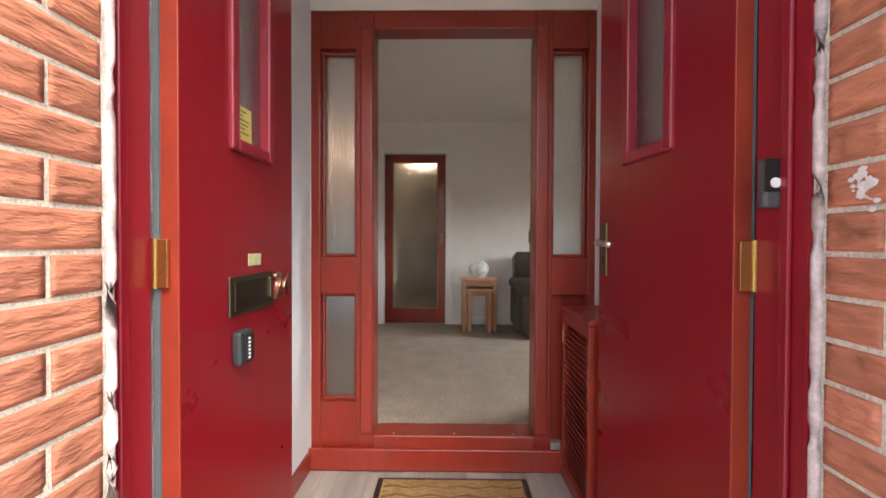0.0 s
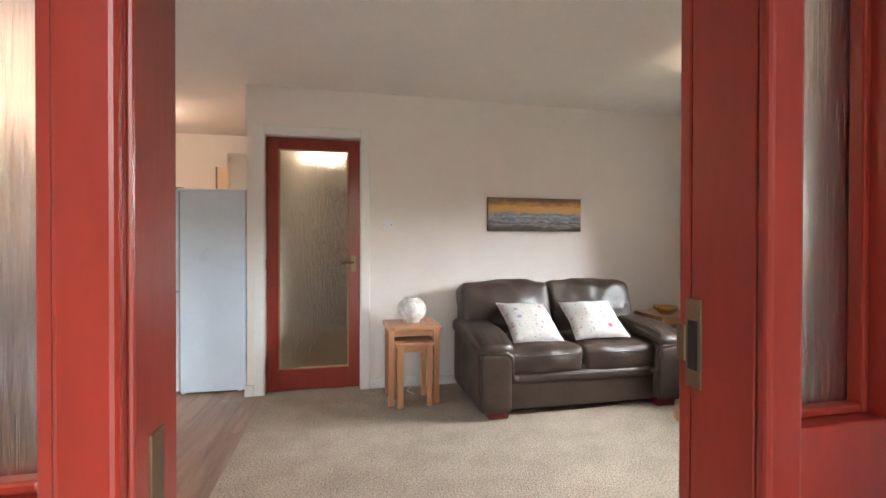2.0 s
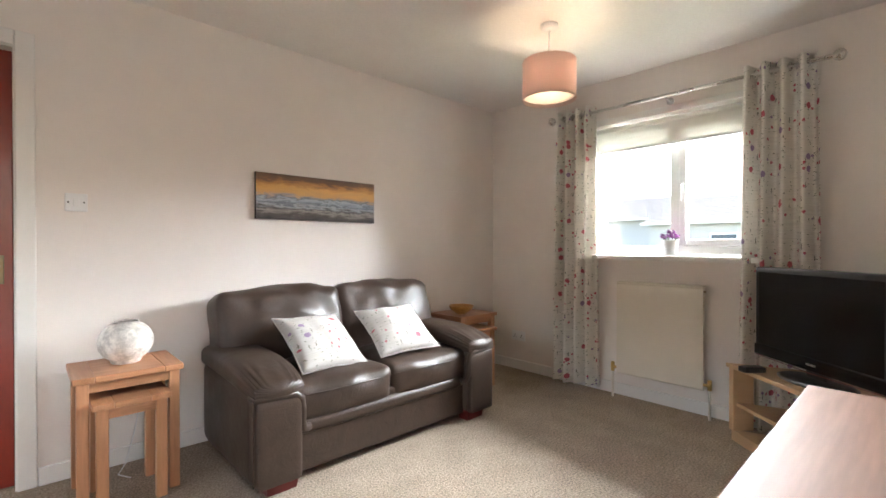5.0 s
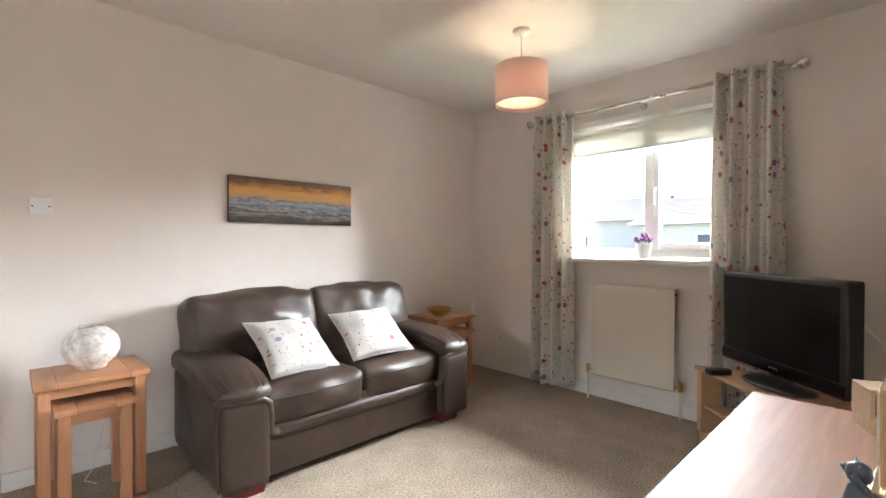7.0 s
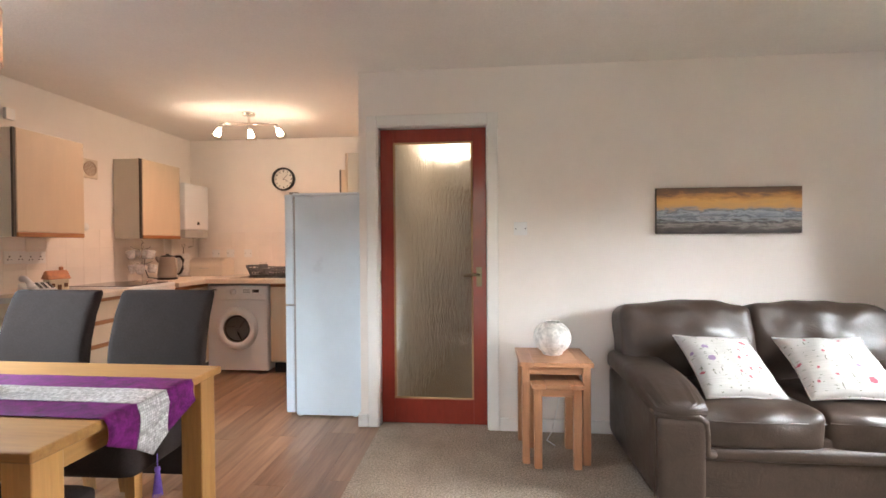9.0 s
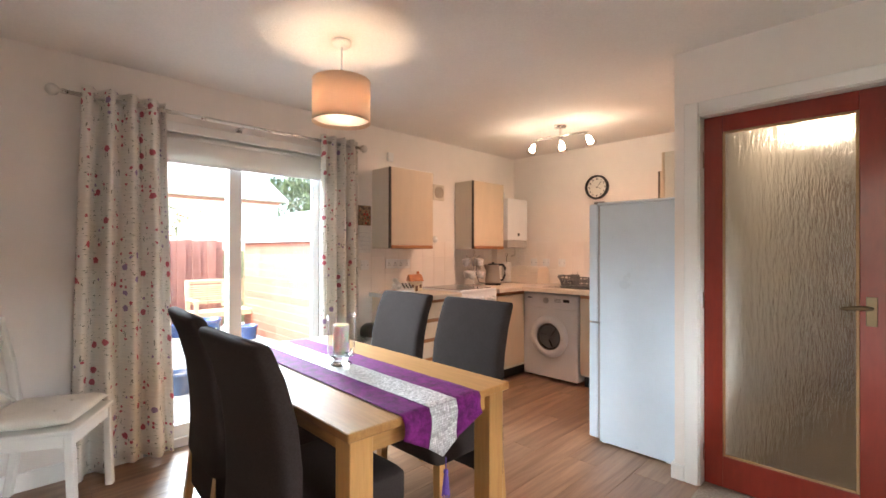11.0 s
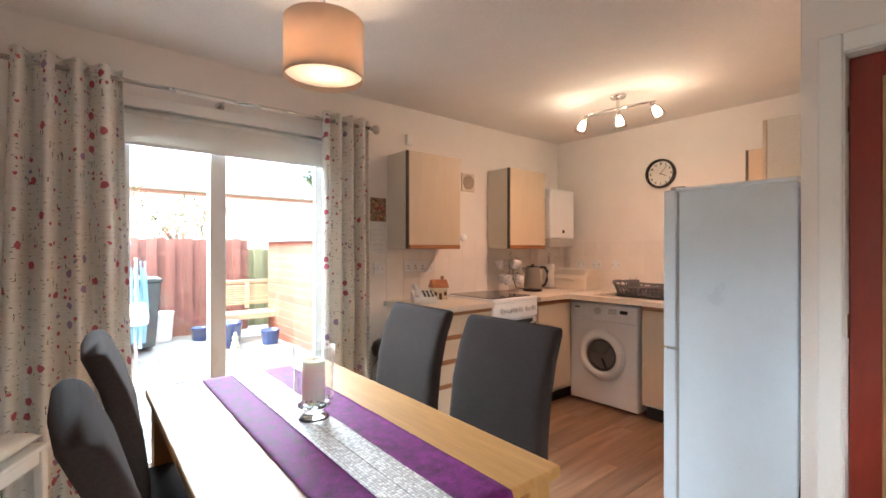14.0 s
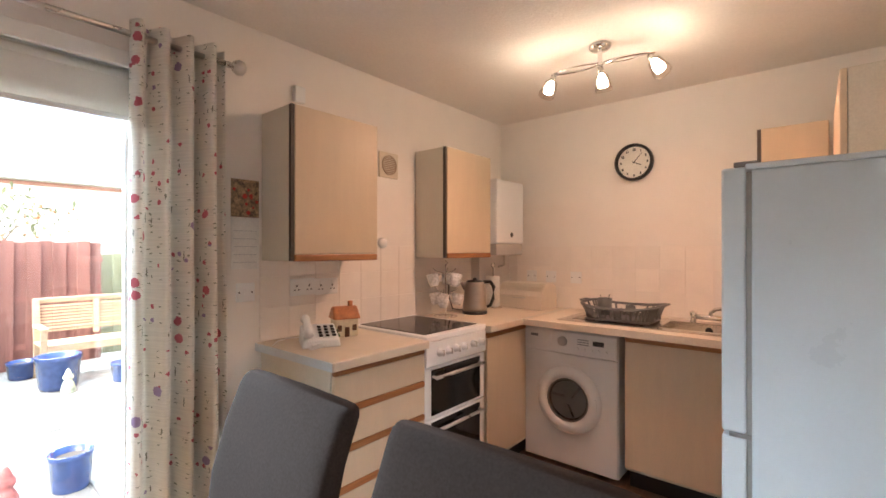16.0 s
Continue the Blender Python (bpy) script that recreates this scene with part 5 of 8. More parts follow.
tv = thing("television", pose(2.875, 2.872, 0.437, 0, 0, 48), "black flat-screen television, switched off, on a swivel stand", "television")
SCREEN = mat("dark_screen", (0.006, 0.0065, 0.008), 0.16, var=0.05)
part("stand_base", lathe([(0, 0), (0.19, 0), (0.195, 0.006), (0.17, 0.014), (0.05, 0.022), (0, 0.022)], 40, None, Matrix.Diagonal((1, 0.62, 1, 1))), BLACK, tv, "glossy oval stand", True)
part("stand_neck", B(-0.06, 0.06, -0.03, 0.0, 0.015, 0.09, 0.006), BLACK, tv)
hs = part("housing", B(-0.385, 0.385, -0.06, 0.022, 0.055, 0.553, 0.012, 3), BLACK, tv)
part("back_bulge", B(-0.28, 0.28, -0.10, -0.055, 0.11, 0.48, 0.02), BLACK, tv)
part("screen", B(-0.354, 0.354, 0.0215, 0.0235, 0.125, 0.525), SCREEN, tv, "dark glossy screen")
bm = B(-0.385, 0.385, 0.0185, 0.026, 0.06, 0.118, 0.004)
part("speaker_strip", bm, mat("gloss_black", (0.008, 0.008, 0.009), 0.1), tv)
part("badge", B(-0.028, 0.028, 0.0255, 0.027, 0.085, 0.094), STEEL, tv)
part("edge_line", tube([(-0.38, 0.022, 0.057), (0, 0.03, 0.050), (0.38, 0.022, 0.057)], 0.002, 6), mat("red_line", (0.2, 0.02, 0.02), 0.3), tv)
part("cable", tube([(-0.36, -0.08, 0.36), (-0.42, -0.10, 0.30), (-0.45, -0.13, 0.1), (-0.43, -0.18, 0.0), (-0.40, -0.2, -0.2)], 0.0035, 6), UPVC, tv, "", True)
rc = thing("set_top_box", pose(2.885, 3.135, 0.437, 0, 0, 48), "small black remote control on the unit", "remote control")
part("body", B(-0.028, 0.028, -0.06, 0.06, 0, 0.03, 0.008), BLACK, rc)
bm = bmesh.new()
for i in range(3):
    for j in range(5):
        box(bm, -0.017 + i * 0.013, -0.009 + i * 0.013, -0.045 + j * 0.018, -0.035 + j * 0.018, 0.029, 0.033)
part("buttons", bm, mat("grey_rubber", (0.12, 0.12, 0.12), 0.6), rc)
rc.name = "remote_control"

SBZ = 0.72
sb = thing("sideboard", pose(0, 0, 0), "pink-toned beech sideboard with a plain smooth top", "sideboard")
bm = bmesh.new()
tx0, tx1, ty0, ty1 = 0.76, 1.66, 2.33, 2.74
pts = [(tx1, ty0), (tx1, ty1)] + [(tx0 + 0.07 - 0.07 * math.sin(a), ty1 - 0.07 + 0.07 * math.cos(a)) for a in [i * math.pi / 12 for i in range(7)]] + [(tx0, ty0)]
lo = [bm.verts.new((x, y, SBZ - 0.028)) for x, y in pts]
hi = [bm.verts.new((x, y, SBZ)) for x, y in pts]
bm.faces.new(lo)
bm.faces.new(hi)
for k in range(len(pts)):
    q = (k + 1) % len(pts)
    bm.faces.new((lo[k], lo[q], hi[q], hi[k]))
soften(part("top", bm, BEECH, sb, "smooth pinkish beech top"), 0.004, 3, 50)
part("carcass", B(tx0 + 0.03, tx1 - 0.01, ty0, ty1 - 0.045, 0.06, SBZ - 0.0285), BEECHP, sb)
part("plinth", B(tx0 + 0.05, tx1 - 0.03, ty0, ty1 - 0.08, 0, 0.0595), BEECHP, sb)
for k in range(2):
    a = tx0 + 0.034 + k * 0.443
    dr = part("door", B(a, a + 0.438, ty1 - 0.0445, ty1 - 0.026, 0.065, SBZ - 0.034, 0.003), BEECHP, sb)
    part("knob", lathe([(0, 0), (0.006, 0), (0.006, 0.012), (0.013, 0.018), (0, 0.024)], 14, None, pose(a + (0.39 if not k else 0.05), ty1 - 0.026, 0.45, -90)), STEEL, dr)

# things on the sideboard
cal = thing("block_calendar", pose(1.58, 2.435, SBZ, 0, 0, -67), "pale wooden perpetual calendar with number blocks", "calendar")
PINE = wood("pale_pine", (0.66, 0.50, 0.33), (0.56, 0.40, 0.25), 1.0, 0.5, 0)
bm = bmesh.new()
box(bm, -0.08, 0.08, -0.045, 0.045, 0, 0.03, 0.002)
box(bm, -0.08, 0.08, -0.045, 0.045, 0.085, 0.097, 0.002)
box(bm, -0.08, -0.070, -0.045, 0.045, 0.03, 0.085)
box(bm, 0.070, 0.08, -0.045, 0.045, 0.03, 0.085)
box(bm, -0.07, 0.07, 0.030, 0.045, 0.03, 0.085)
part("case", bm, PINE, cal)
for k, ch in enumerate(("1", "")):
    x = -0.034 + k * 0.056
    blk = part("number_block", B(x - 0.025, x + 0.025, -0.040, 0.02, 0.0305, 0.0805, 0.002), OAK, cal)
    if ch:
        me = text_mesh(ch, 0.045, 0.0006)
        me.materials.clear()
        me.materials.append(BLACK)
        ob = new("numeral", me)
        ob.parent = blk
        ob.matrix_local = pose(x - 0.012, -0.041, 0.04, 90)
bm = bmesh.new()
for k in range(5):
    box(bm, -0.05 + k * 0.02, -0.036 + k * 0.02, -0.0458, -0.0448, 0.009, 0.019)
part("month_letters", bm, mat("ink", (0.1, 0.08, 0.07), 0.7), cal)

ck = thing("mantel_clock", pose(1.19, 2.452, SBZ, 0, 0, -92), "gold metal mantel clock on a stepped base, seen edge-on", "clock")
GOLDM = mat("polished_gold", (0.80, 0.70, 0.48), 0.22, metal=1, var=0.05)
part("base", B(-0.030, 0.030, -0.075, 0.075, 0, 0.010, 0.003), GOLDM, ck)
part("step", B(-0.024, 0.024, -0.065, 0.065, 0.010, 0.022, 0.003), GOLDM, ck)
part("frame", B(-0.013, 0.013, -0.055, 0.055, 0.022, 0.195, 0.008), GOLDM, ck)
part("dial", B(-0.016, -0.0125, -0.045, 0.045, 0.07, 0.18, 0.004), mat("dial_white", (0.75, 0.73, 0.68), 0.5), ck)
part("back_cover", B(0.0128, 0.020, -0.046, 0.046, 0.03, 0.19, 0.004), BLACK, ck)
part("movement", B(0.020, 0.042, -0.028, 0.028, 0.09, 0.15, 0.008), BLACK, ck)

ct = tagged(new("cat_figurine", bpy.data.meshes.new("cat_figurine")), "small grey-blue cat figurine on the sideboard", "figurine")
bm = lathe([(0, 0), (0.030, 0), (0.032, 0.02), (0.026, 0.05), (0.020, 0.07), (0.012, 0.078), (0.022, 0.086), (0.026, 0.10), (0.022, 0.118), (0.010, 0.126), (0, 0.128)], 24)
for q in (-1, 1):
    lathe([(0.010, 0), (0.0, 0.022)], 10, bm, pose(0.015 * q, 0, 0.112, 0, 8 * q))
    tube([(q * 0.024, 0, 0.07), (q * 0.036, -0.008, 0.085), (q * 0.028, -0.02, 0.105)], 0.008, 8, bm)
bmesh.ops.recalc_face_normals(bm, faces=bm.faces)
bm.to_mesh(ct.data)
bm.free()
ct.data.materials.append(mat("blue_grey_glaze", (0.10, 0.14, 0.17), 0.4, var=0.1))
finish(ct.data, True)
ct.matrix_world = pose(1.075, 2.487, SBZ, 0, 0, 200) @ Matrix.Scale(0.66, 4)

# ---- dining ----
OAKT = wood("table_oak_x", (0.52, 0.28, 0.09), (0.42, 0.205, 0.06), 0.8, 0.48, 0, 0.0)
OAKTZ = wood("table_oak_z", (0.52, 0.29, 0.10), (0.44, 0.22, 0.07), 0.8, 0.35, 2, 0.2)
OAKTY = wood("table_oak_y", (0.52, 0.29, 0.10), (0.44, 0.22, 0.07), 0.8, 0.35, 1, 0.2)
TX0, TX1, TY0, TY1, TZ = -2.50, -1.080, 3.343, 4.108, 0.732
tb = thing("dining_table", pose(0, 0, 0), "honey-coloured oak dining table with square legs", "table")
soften(part("tabletop", B(TX0, TX1, TY0, TY1, TZ - 0.03, TZ), OAKT, tb), 0.006, 3)
for x in (TX0 + 0.02, TX1 - 0.105):
    for y in (TY0 + 0.018, TY1 - 0.103):
        part("leg", B(x, x + 0.085, y, y + 0.085, 0, TZ - 0.0305, 0.004), OAKTZ, tb)
for y in (TY0 + 0.045, TY1 - 0.07):
    part("apron", B(TX0 + 0.106, TX1 - 0.106, y, y + 0.025, TZ - 0.10, TZ - 0.0305, 0.002), OAKT, tb)
for x in (TX0 + 0.045, TX1 - 0.07):
    part("apron", B(x, x + 0.025, TY0 + 0.104, TY1 - 0.104, TZ - 0.10, TZ - 0.0305, 0.002), OAKTY, tb)

PURPLE = mat("purple_velvet", (0.15, 0.017, 0.135), 0.7, var=0.55, scale=26, fine=0.18, bump=0.3, bscale=130, spec=0.15)
SILVER = mat("silver_sequins", (0.62, 0.60, 0.60), 0.55, metal=0.2, var=0.15, scale=30, fine=0.35, bump=0.9, bscale=260)


def sequins(m, size):
    """Small discs; their uneven glint and darker rims are put into the base colour."""
    nt = m.node_tree
    L = nt.links.new
    co = nt.nodes.new("ShaderNodeTexCoord")
    v = node(nt, "ShaderNodeTexVoronoi", Scale=1.0 / size, Randomness=0.25)
    L(co.outputs["Object"], v.inputs["Vector"])
    sep = nt.nodes.new("ShaderNodeSeparateColor")
    L(v.outputs["Color"], sep.inputs[0])
    tone = node(nt, "ShaderNodeMapRange", To_Min=0.5, To_Max=0.92)
    L(sep.outputs[0], tone.inputs[0])
    rim = node(nt, "ShaderNodeMapRange", From_Min=0.35, From_Max=0.6, To_Min=1.0, To_Max=0.6)
    L(v.outputs["Distance"], rim.inputs[0])
    mul = nt.nodes.new("ShaderNodeMath")
    mul.operation = 'MULTIPLY'
    L(tone.outputs[0], mul.inputs[0])
    L(rim.outputs[0], mul.inputs[1])
    p = nt.nodes["Principled BSDF"]
    L(mul.outputs[0], p.inputs["Base Color"])
    b = node(nt, "ShaderNodeBump", Strength=0.7, Distance=0.003)
    L(sep.outputs[1], b.inputs["Height"])
    L(b.outputs[0], p.inputs["Normal"])


sequins(SILVER, 0.0085)
rn = thing("table_runner", pose(0, 0, 0), "purple velvet table runner with a silver sequin band", "table runner")
RY0, RY1, RXA, RXB = 3.54, 3.915, TX0 + 0.02, TX1 + 0.004


def strip(v0, v1, lift, tip0, tip1, mat_, name, label):
    """A band of the runner between v0 and v1 across it, running along the top and over the near end."""
    bm = bmesh.new()
    rows = []
    n = 44
    for i in range(n + 1):
        x = RXA + (RXB - RXA) * i / n
        ripple = 0.003 * noise.noise(Vector((x * 7, 0, 0)))
        rows.append([(x, v0 + (v1 - v0) * k / 8, TZ + 0.003 + lift + ripple * (0.5 + 0.5 * math.sin(k)) * 0.6) for k in range(9)])
    for j in range(1, 9):
        f = j / 8
        row = []
        for k in range(9):
            y = v0 + (v1 - v0) * k / 8
            drop = tip0 + (tip1 - tip0) * k / 8
            x = RXB + 0.010 * min(1, f * 4) + 0.012 * math.sin(f * 3 + y * 9) * f
            row.append((x + lift * 0.5, y, TZ + 0.002 - drop * f))
        rows.append(row)
    vs = [[bm.verts.new(p) for p in r] for r in rows]
    for a, b in zip(vs, vs[1:]):
        for k in range(8):
            bm.faces.new((a[k], a[k + 1], b[k + 1], b[k]))
    ob = part(name, bm, mat_, rn, label, True)
    so = ob.modifiers.new("thick", 'SOLIDIFY')
    so.thickness, so.offset = 0.002, 1
    return ob


MID0, MID1 = RY0 + 0.118, RY1 - 0.128
strip(RY0, MID0 + 0.002, 0, 0.075, 0.14, PURPLE, "velvet_band", "crushed purple velvet")
strip(MID0, (MID0 + MID1) / 2, 0.002, 0.14, 0.185, SILVER, "sequin_band", "silver sequins")
strip((MID0 + MID1) / 2, MID1, 0.002, 0.185, 0.14, SILVER, "sequin_band", "silver sequins")
strip(MID1 - 0.002, RY1, 0, 0.14, 0.075, PURPLE, "velvet_band", "crushed purple velvet")
TASS = mat("violet_thread", (0.13, 0.07, 0.34), 0.8, var=0.3)
ym = (MID0 + MID1) / 2
bm = tube([(RXB + 0.016, ym, TZ - 0.18), (RXB + 0.016, ym, TZ - 0.225)], 0.002, 6)
lathe([(0, 0.0), (0.008, -0.004), (0.009, -0.014), (0.006, -0.018), (0.009, -0.03), (0.013, -0.085), (0, -0.088)], 14, bm, Matrix.Translation((RXB + 0.016, ym, TZ - 0.22)))
part("tassel", bm, TASS, rn, "violet tassel", True)
bm = bmesh.new()
for k in range(14):
    a = k * 0.449
    tube([(RXB + 0.016 + 0.007 * math.cos(a), ym + 0.007 * math.sin(a), TZ - 0.245), (RXB + 0.016 + 0.014 * math.cos(a), ym + 0.014 * math.sin(a), TZ - 0.315)], 0.0013, 4, bm)
part("tassel_fringe", bm, TASS, rn)
# table and runner turned slightly so that their edges fit the camera's view
for ob in (tb, rn):
    ob.matrix_world = Matrix.Translation((-1.2, 3.74, 0)) @ pose(0, 0, 0, 0, 0, -0.8) @ Matrix.Translation((1.2, -3.74, 0))

vz = thing("hurricane_vase", pose(-1.769, 3.742, TZ + 0.006), "clear glass hurricane vase on the runner", "vase")
part("glass", lathe([(0, 0.0), (0.045, 0.0), (0.050, 0.006), (0.036, 0.022), (0.034, 0.032), (0.060, 0.050), (0.064, 0.08), (0.062, 0.14), (0.068, 0.235), (0.0655, 0.235), (0.0595, 0.14), (0.0615, 0.08), (0.057, 0.055), (0.03, 0.045), (0, 0.043)], 44), CLEAR, vz, "", True)
part("foot", lathe([(0, 0.001), (0.046, 0.001), (0.0495, 0.007), (0.035, 0.022), (0.033, 0.034), (0.052, 0.047), (0, 0.046)], 36), glass("foot_glass", (0.95, 0.96, 0.95), 0.02), vz, "thick clear glass foot", True)
cn = thing("pillar_candle", pose(-1.769, 3.742, TZ + 0.052), "ivory pillar candle standing in the glass vase", "candle")
WAX = mat("candle_wax", (0.90, 0.84, 0.74), 0.5, var=0.04)
WAX.node_tree.nodes["Principled BSDF"].inputs["Subsurface Weight"].default_value = 0.6
part("wax", lathe([(0, 0.012), (0.036, 0.012), (0.0365, 0.14), (0.033, 0.145), (0.028, 0.141), (0, 0.138)], 32), WAX, cn, "", True)
part("wick", tube([(0, 0, 0.136), (0.001, 0, 0.149)], 0.0012, 6), BLACK, cn)
bm = bmesh.new()
rnd = random.Random(9)
for k in range(90):
    a, r = rnd.uniform(0, 6.28), rnd.uniform(0.0, 0.048)
    bmesh.ops.create_icosphere(bm, subdivisions=1, radius=0.005, matrix=Matrix.Translation((r * math.cos(a), r * math.sin(a), 0.002 + rnd.uniform(0, 0.022))))
tagged(part("glass_beads", bm, mat("silver_beads", (0.62, 0.61, 0.6), 0.25, metal=0.6, var=0.3, scale=90)), "small silvery glass beads round the candle foot", "beads", kind="stuff").matrix_world = pose(-1.769, 3.742, TZ + 0.055)

SUEDE = mat("charcoal_suede", (0.043, 0.033, 0.030), 0.92, var=0.14, scale=6, fine=0.16, bump=0.15, bscale=170, spec=0.1)


def dining_chair():
    """A high-backed covered chair; it faces local +y, with its seat centre at the origin."""
    c = thing("dining_chair", pose(0, 0, 0), "high-backed charcoal fabric dining chair tucked at the table", "chair", "dining chairs")
    w = 0.48
    bm = bmesh.new()
    prof = [(-0.235, 0.32), (-0.228, 0.45), (-0.232, 0.6), (-0.25, 0.75), (-0.285, 0.88), (-0.325, 0.975)]
    t0 = 0.078
    rings = []
    for i, (y, z) in enumerate(prof):
        t = t0 * (0.95 if i < 4 else 0.9)
        ww = w / 2 * (1.0 if i < 4 else 1.0 - 0.008 * (i - 3))
        ring = []
        for k in range(24):
            a = 2 * math.pi * k / 24
            ca, sa = math.cos(a), math.sin(a)
            x = ww * math.copysign(abs(ca) ** 0.22, ca)
            yy = t / 2 * math.copysign(abs(sa) ** 0.55, sa)
            ring.append(bm.verts.new((x, y + yy + 0.012 * (1 - (x / ww) ** 2) * (-1), z)))
        rings.append(ring)
    top = []
    for q, (dy, dz, sc) in enumerate(((-0.006, 0.016, 0.86), (-0.010, 0.024, 0.5))):
        ring = []
        for k in range(24):
            v = rings[len(prof) - 1][k].co
            y, z = prof[-1]
            ring.append(bm.verts.new((v.x * (1 - 0.012 * (q + 1)), y + (v.y - y) * sc + dy, z + dz)))
        top.append(ring)
    rings += top
    for a, b in zip(rings, rings[1:]):
        for k in range(24):
            bm.faces.new((a[k], a[(k + 1) % 24], b[(k + 1) % 24], b[k]))
    bm.faces.new(rings[0])
    bm.faces.new(rings[-1])
    part("backrest", bm, SUEDE, c, "", True)
    seat = rounded(w, 0.43, 0.14, 0.028, puff=0.012, cuts=8)
    part("seat", seat, SUEDE, c, "", True).matrix_local = pose(0, 0.0, 0.325)
    skirt = B(-w / 2 + 0.004, w / 2 - 0.004, -0.262, -0.20, 0.13, 0.40, 0.012)
    part("back_skirt", skirt, SUEDE, c, "fabric skirt hanging down the back")
    for sx in (-1, 1):
        for y0 in (-0.235, 0.17):
            bm = bmesh.new()
            vs = box(bm, -0.021, 0.021, -0.021, 0.021, 0, 0.36)
            for v in vs:
                if v.co.z < 0.01:
                    v.co.x *= 0.8
                    v.co.y *= 0.8
                    if y0 < 0:
                        v.co.y -= 0.05
            part("leg", bm, OAKTZ, c, "pale oak leg").matrix_local = pose(sx * (w / 2 - 0.035), y0, 0)
    return c


first = dining_chair()
first.matrix_world = pose(-1.475, 3.475, 0, 0, 0, 2)
copy_thing(first, pose(-2.165, 3.53, 0, 0, 0, -3))
copy_thing(first, pose(-1.585, 4.165, 0, 0, 0, 181))
copy_thing(first, pose(-2.185, 4.155, 0, 0, 0, 179))

# white cross-back chair by the patio door
CHW = mat("white_painted_wood", (0.78, 0.77, 0.72), 0.45, var=0.05, fine=0.02)
xc = thing("crossback_chair", pose(-2.895, 2.76, 0, 0, 0, 152), "white painted cross-back wooden chair with a seat pad", "chair")


def post(pts, w, d):
    bm = bmesh.new()
    rings = []
    for x, y, z in pts:
        rings.append([bm.verts.new((x + a * w / 2, y + b * d / 2, z)) for a, b in ((-1, -1), (1, -1), (1, 1), (-1, 1))])
    for p, q in zip(rings, rings[1:]):
        for k in range(4):
            bm.faces.new((p[k], p[(k + 1) % 4], q[(k + 1) % 4], q[k]))
    bm.faces.new(rings[0])
    bm.faces.new(rings[-1])
    return bm


for sx in (-1, 1):
    soften(part("back_post", post([(sx * 0.195, 0.235, 0), (sx * 0.2, 0.20, 0.25), (sx * 0.2, 0.195, 0.44), (sx * 0.195, 0.225, 0.7), (sx * 0.19, 0.27, 0.90)], 0.035, 0.038), CHW, xc), 0.006)
    soften(part("front_leg", post([(sx * 0.195, -0.215, 0), (sx * 0.2, -0.20, 0.43)], 0.036, 0.036), CHW, xc), 0.005)
    part("side_rail", B(sx * 0.2 - 0.012, sx * 0.2 + 0.012, -0.18, 0.18, 0.37, 0.425, 0.003), CHW, xc)
    soften(part("cross_bar", post([(sx * 0.175, 0.205, 0.50), (0.0, 0.226 + sx * 0.006, 0.655), (-sx * 0.175, 0.252, 0.81)], 0.03, 0.018), CHW, xc), 0.004)
part("front_rail", B(-0.18, 0.18, -0.212, -0.19, 0.37, 0.425, 0.003), CHW, xc)
part("back_rail", B(-0.18, 0.18, 0.185, 0.205, 0.37, 0.425, 0.003), CHW, xc)
bm = bmesh.new()
cols = []
for k in range(10):
    f = k / 9
    x, bow = -0.21 + 0.42 * f, 0.012 * math.sin(math.pi * f)
    cols.append([bm.verts.new(p) for p in ((x, 0.250 - bow, 0.835), (x, 0.278 - bow, 0.835), (x, 0.284 - bow, 0.925 + bow), (x, 0.256 - bow, 0.925 + bow))])
for a, b in zip(cols, cols[1:]):
    for q in range(4):
        bm.faces.new((a[q], a[(q + 1) % 4], b[(q + 1) % 4], b[q]))
bm.faces.new(cols[0])
bm.faces.new(cols[-1])
part("top_rail", bm, CHW, xc)
part("lower_back_rail", B(-0.185, 0.185, 0.19, 0.214, 0.465, 0.50, 0.004), CHW, xc)
soften(part("seat", B(-0.222, 0.222, -0.225, 0.205, 0.426, 0.448), CHW, xc), 0.006)
sp = thing("seat_pad", pose(-2.895, 2.76, 0.448, 0, 0, 152), "cream cotton seat pad with sunken buttons", "cushion")
LINEN = mat("cream_cotton", (0.74, 0.70, 0.62), 0.9, var=0.06, fine=0.06, bump=0.15, bscale=220)
bm = pillow(0.42, 0.40, 0.075, 20, 20, 0.3, seed=7, wrinkle=0.006, tuck=0.05)
for v in bm.verts:
    for bx, by in ((-0.08, -0.08), (0.08, -0.08), (-0.08, 0.08), (0.08, 0.08)):
        d2 = (v.co.x - bx) ** 2 + (v.co.y - by) ** 2
        v.co.z *= 1 - 0.5 * math.exp(-d2 / 0.0012)
part("pad", bm, LINEN, sp, "", True).matrix_local = pose(0, -0.01, 0.036)
bm = bmesh.new()
for bx in (-0.08, 0.08):
    for by in (-0.09, 0.07):
        bmesh.ops.create_icosphere(bm, subdivisions=1, radius=0.008, matrix=Matrix.Translation((bx, by, 0.056)))
part("button", bm, LINEN, sp)

# pedal bin
pb = thing("pedal_bin", pose(-3.04, 4.84, 0), "steel pedal bin with a black lid", "bin")
part("body", lathe([(0, 0.02), (0.105, 0.02), (0.105, 0.56), (0, 0.56)], 36), STEEL, pb, "", True)
part("lid", lathe([(0.11, 0.56), (0.112, 0.60), (0.10, 0.635), (0.07, 0.655), (0, 0.66)], 36), BLACK, pb, "black domed lid", True)
part("foot_ring", lathe([(0, 0), (0.11, 0), (0.11, 0.025), (0, 0.025)], 36), BLACK, pb, "", True)
part("pedal", B(0.10, 0.15, -0.025, 0.025, 0.012, 0.024, 0.003), BLACK, pb)

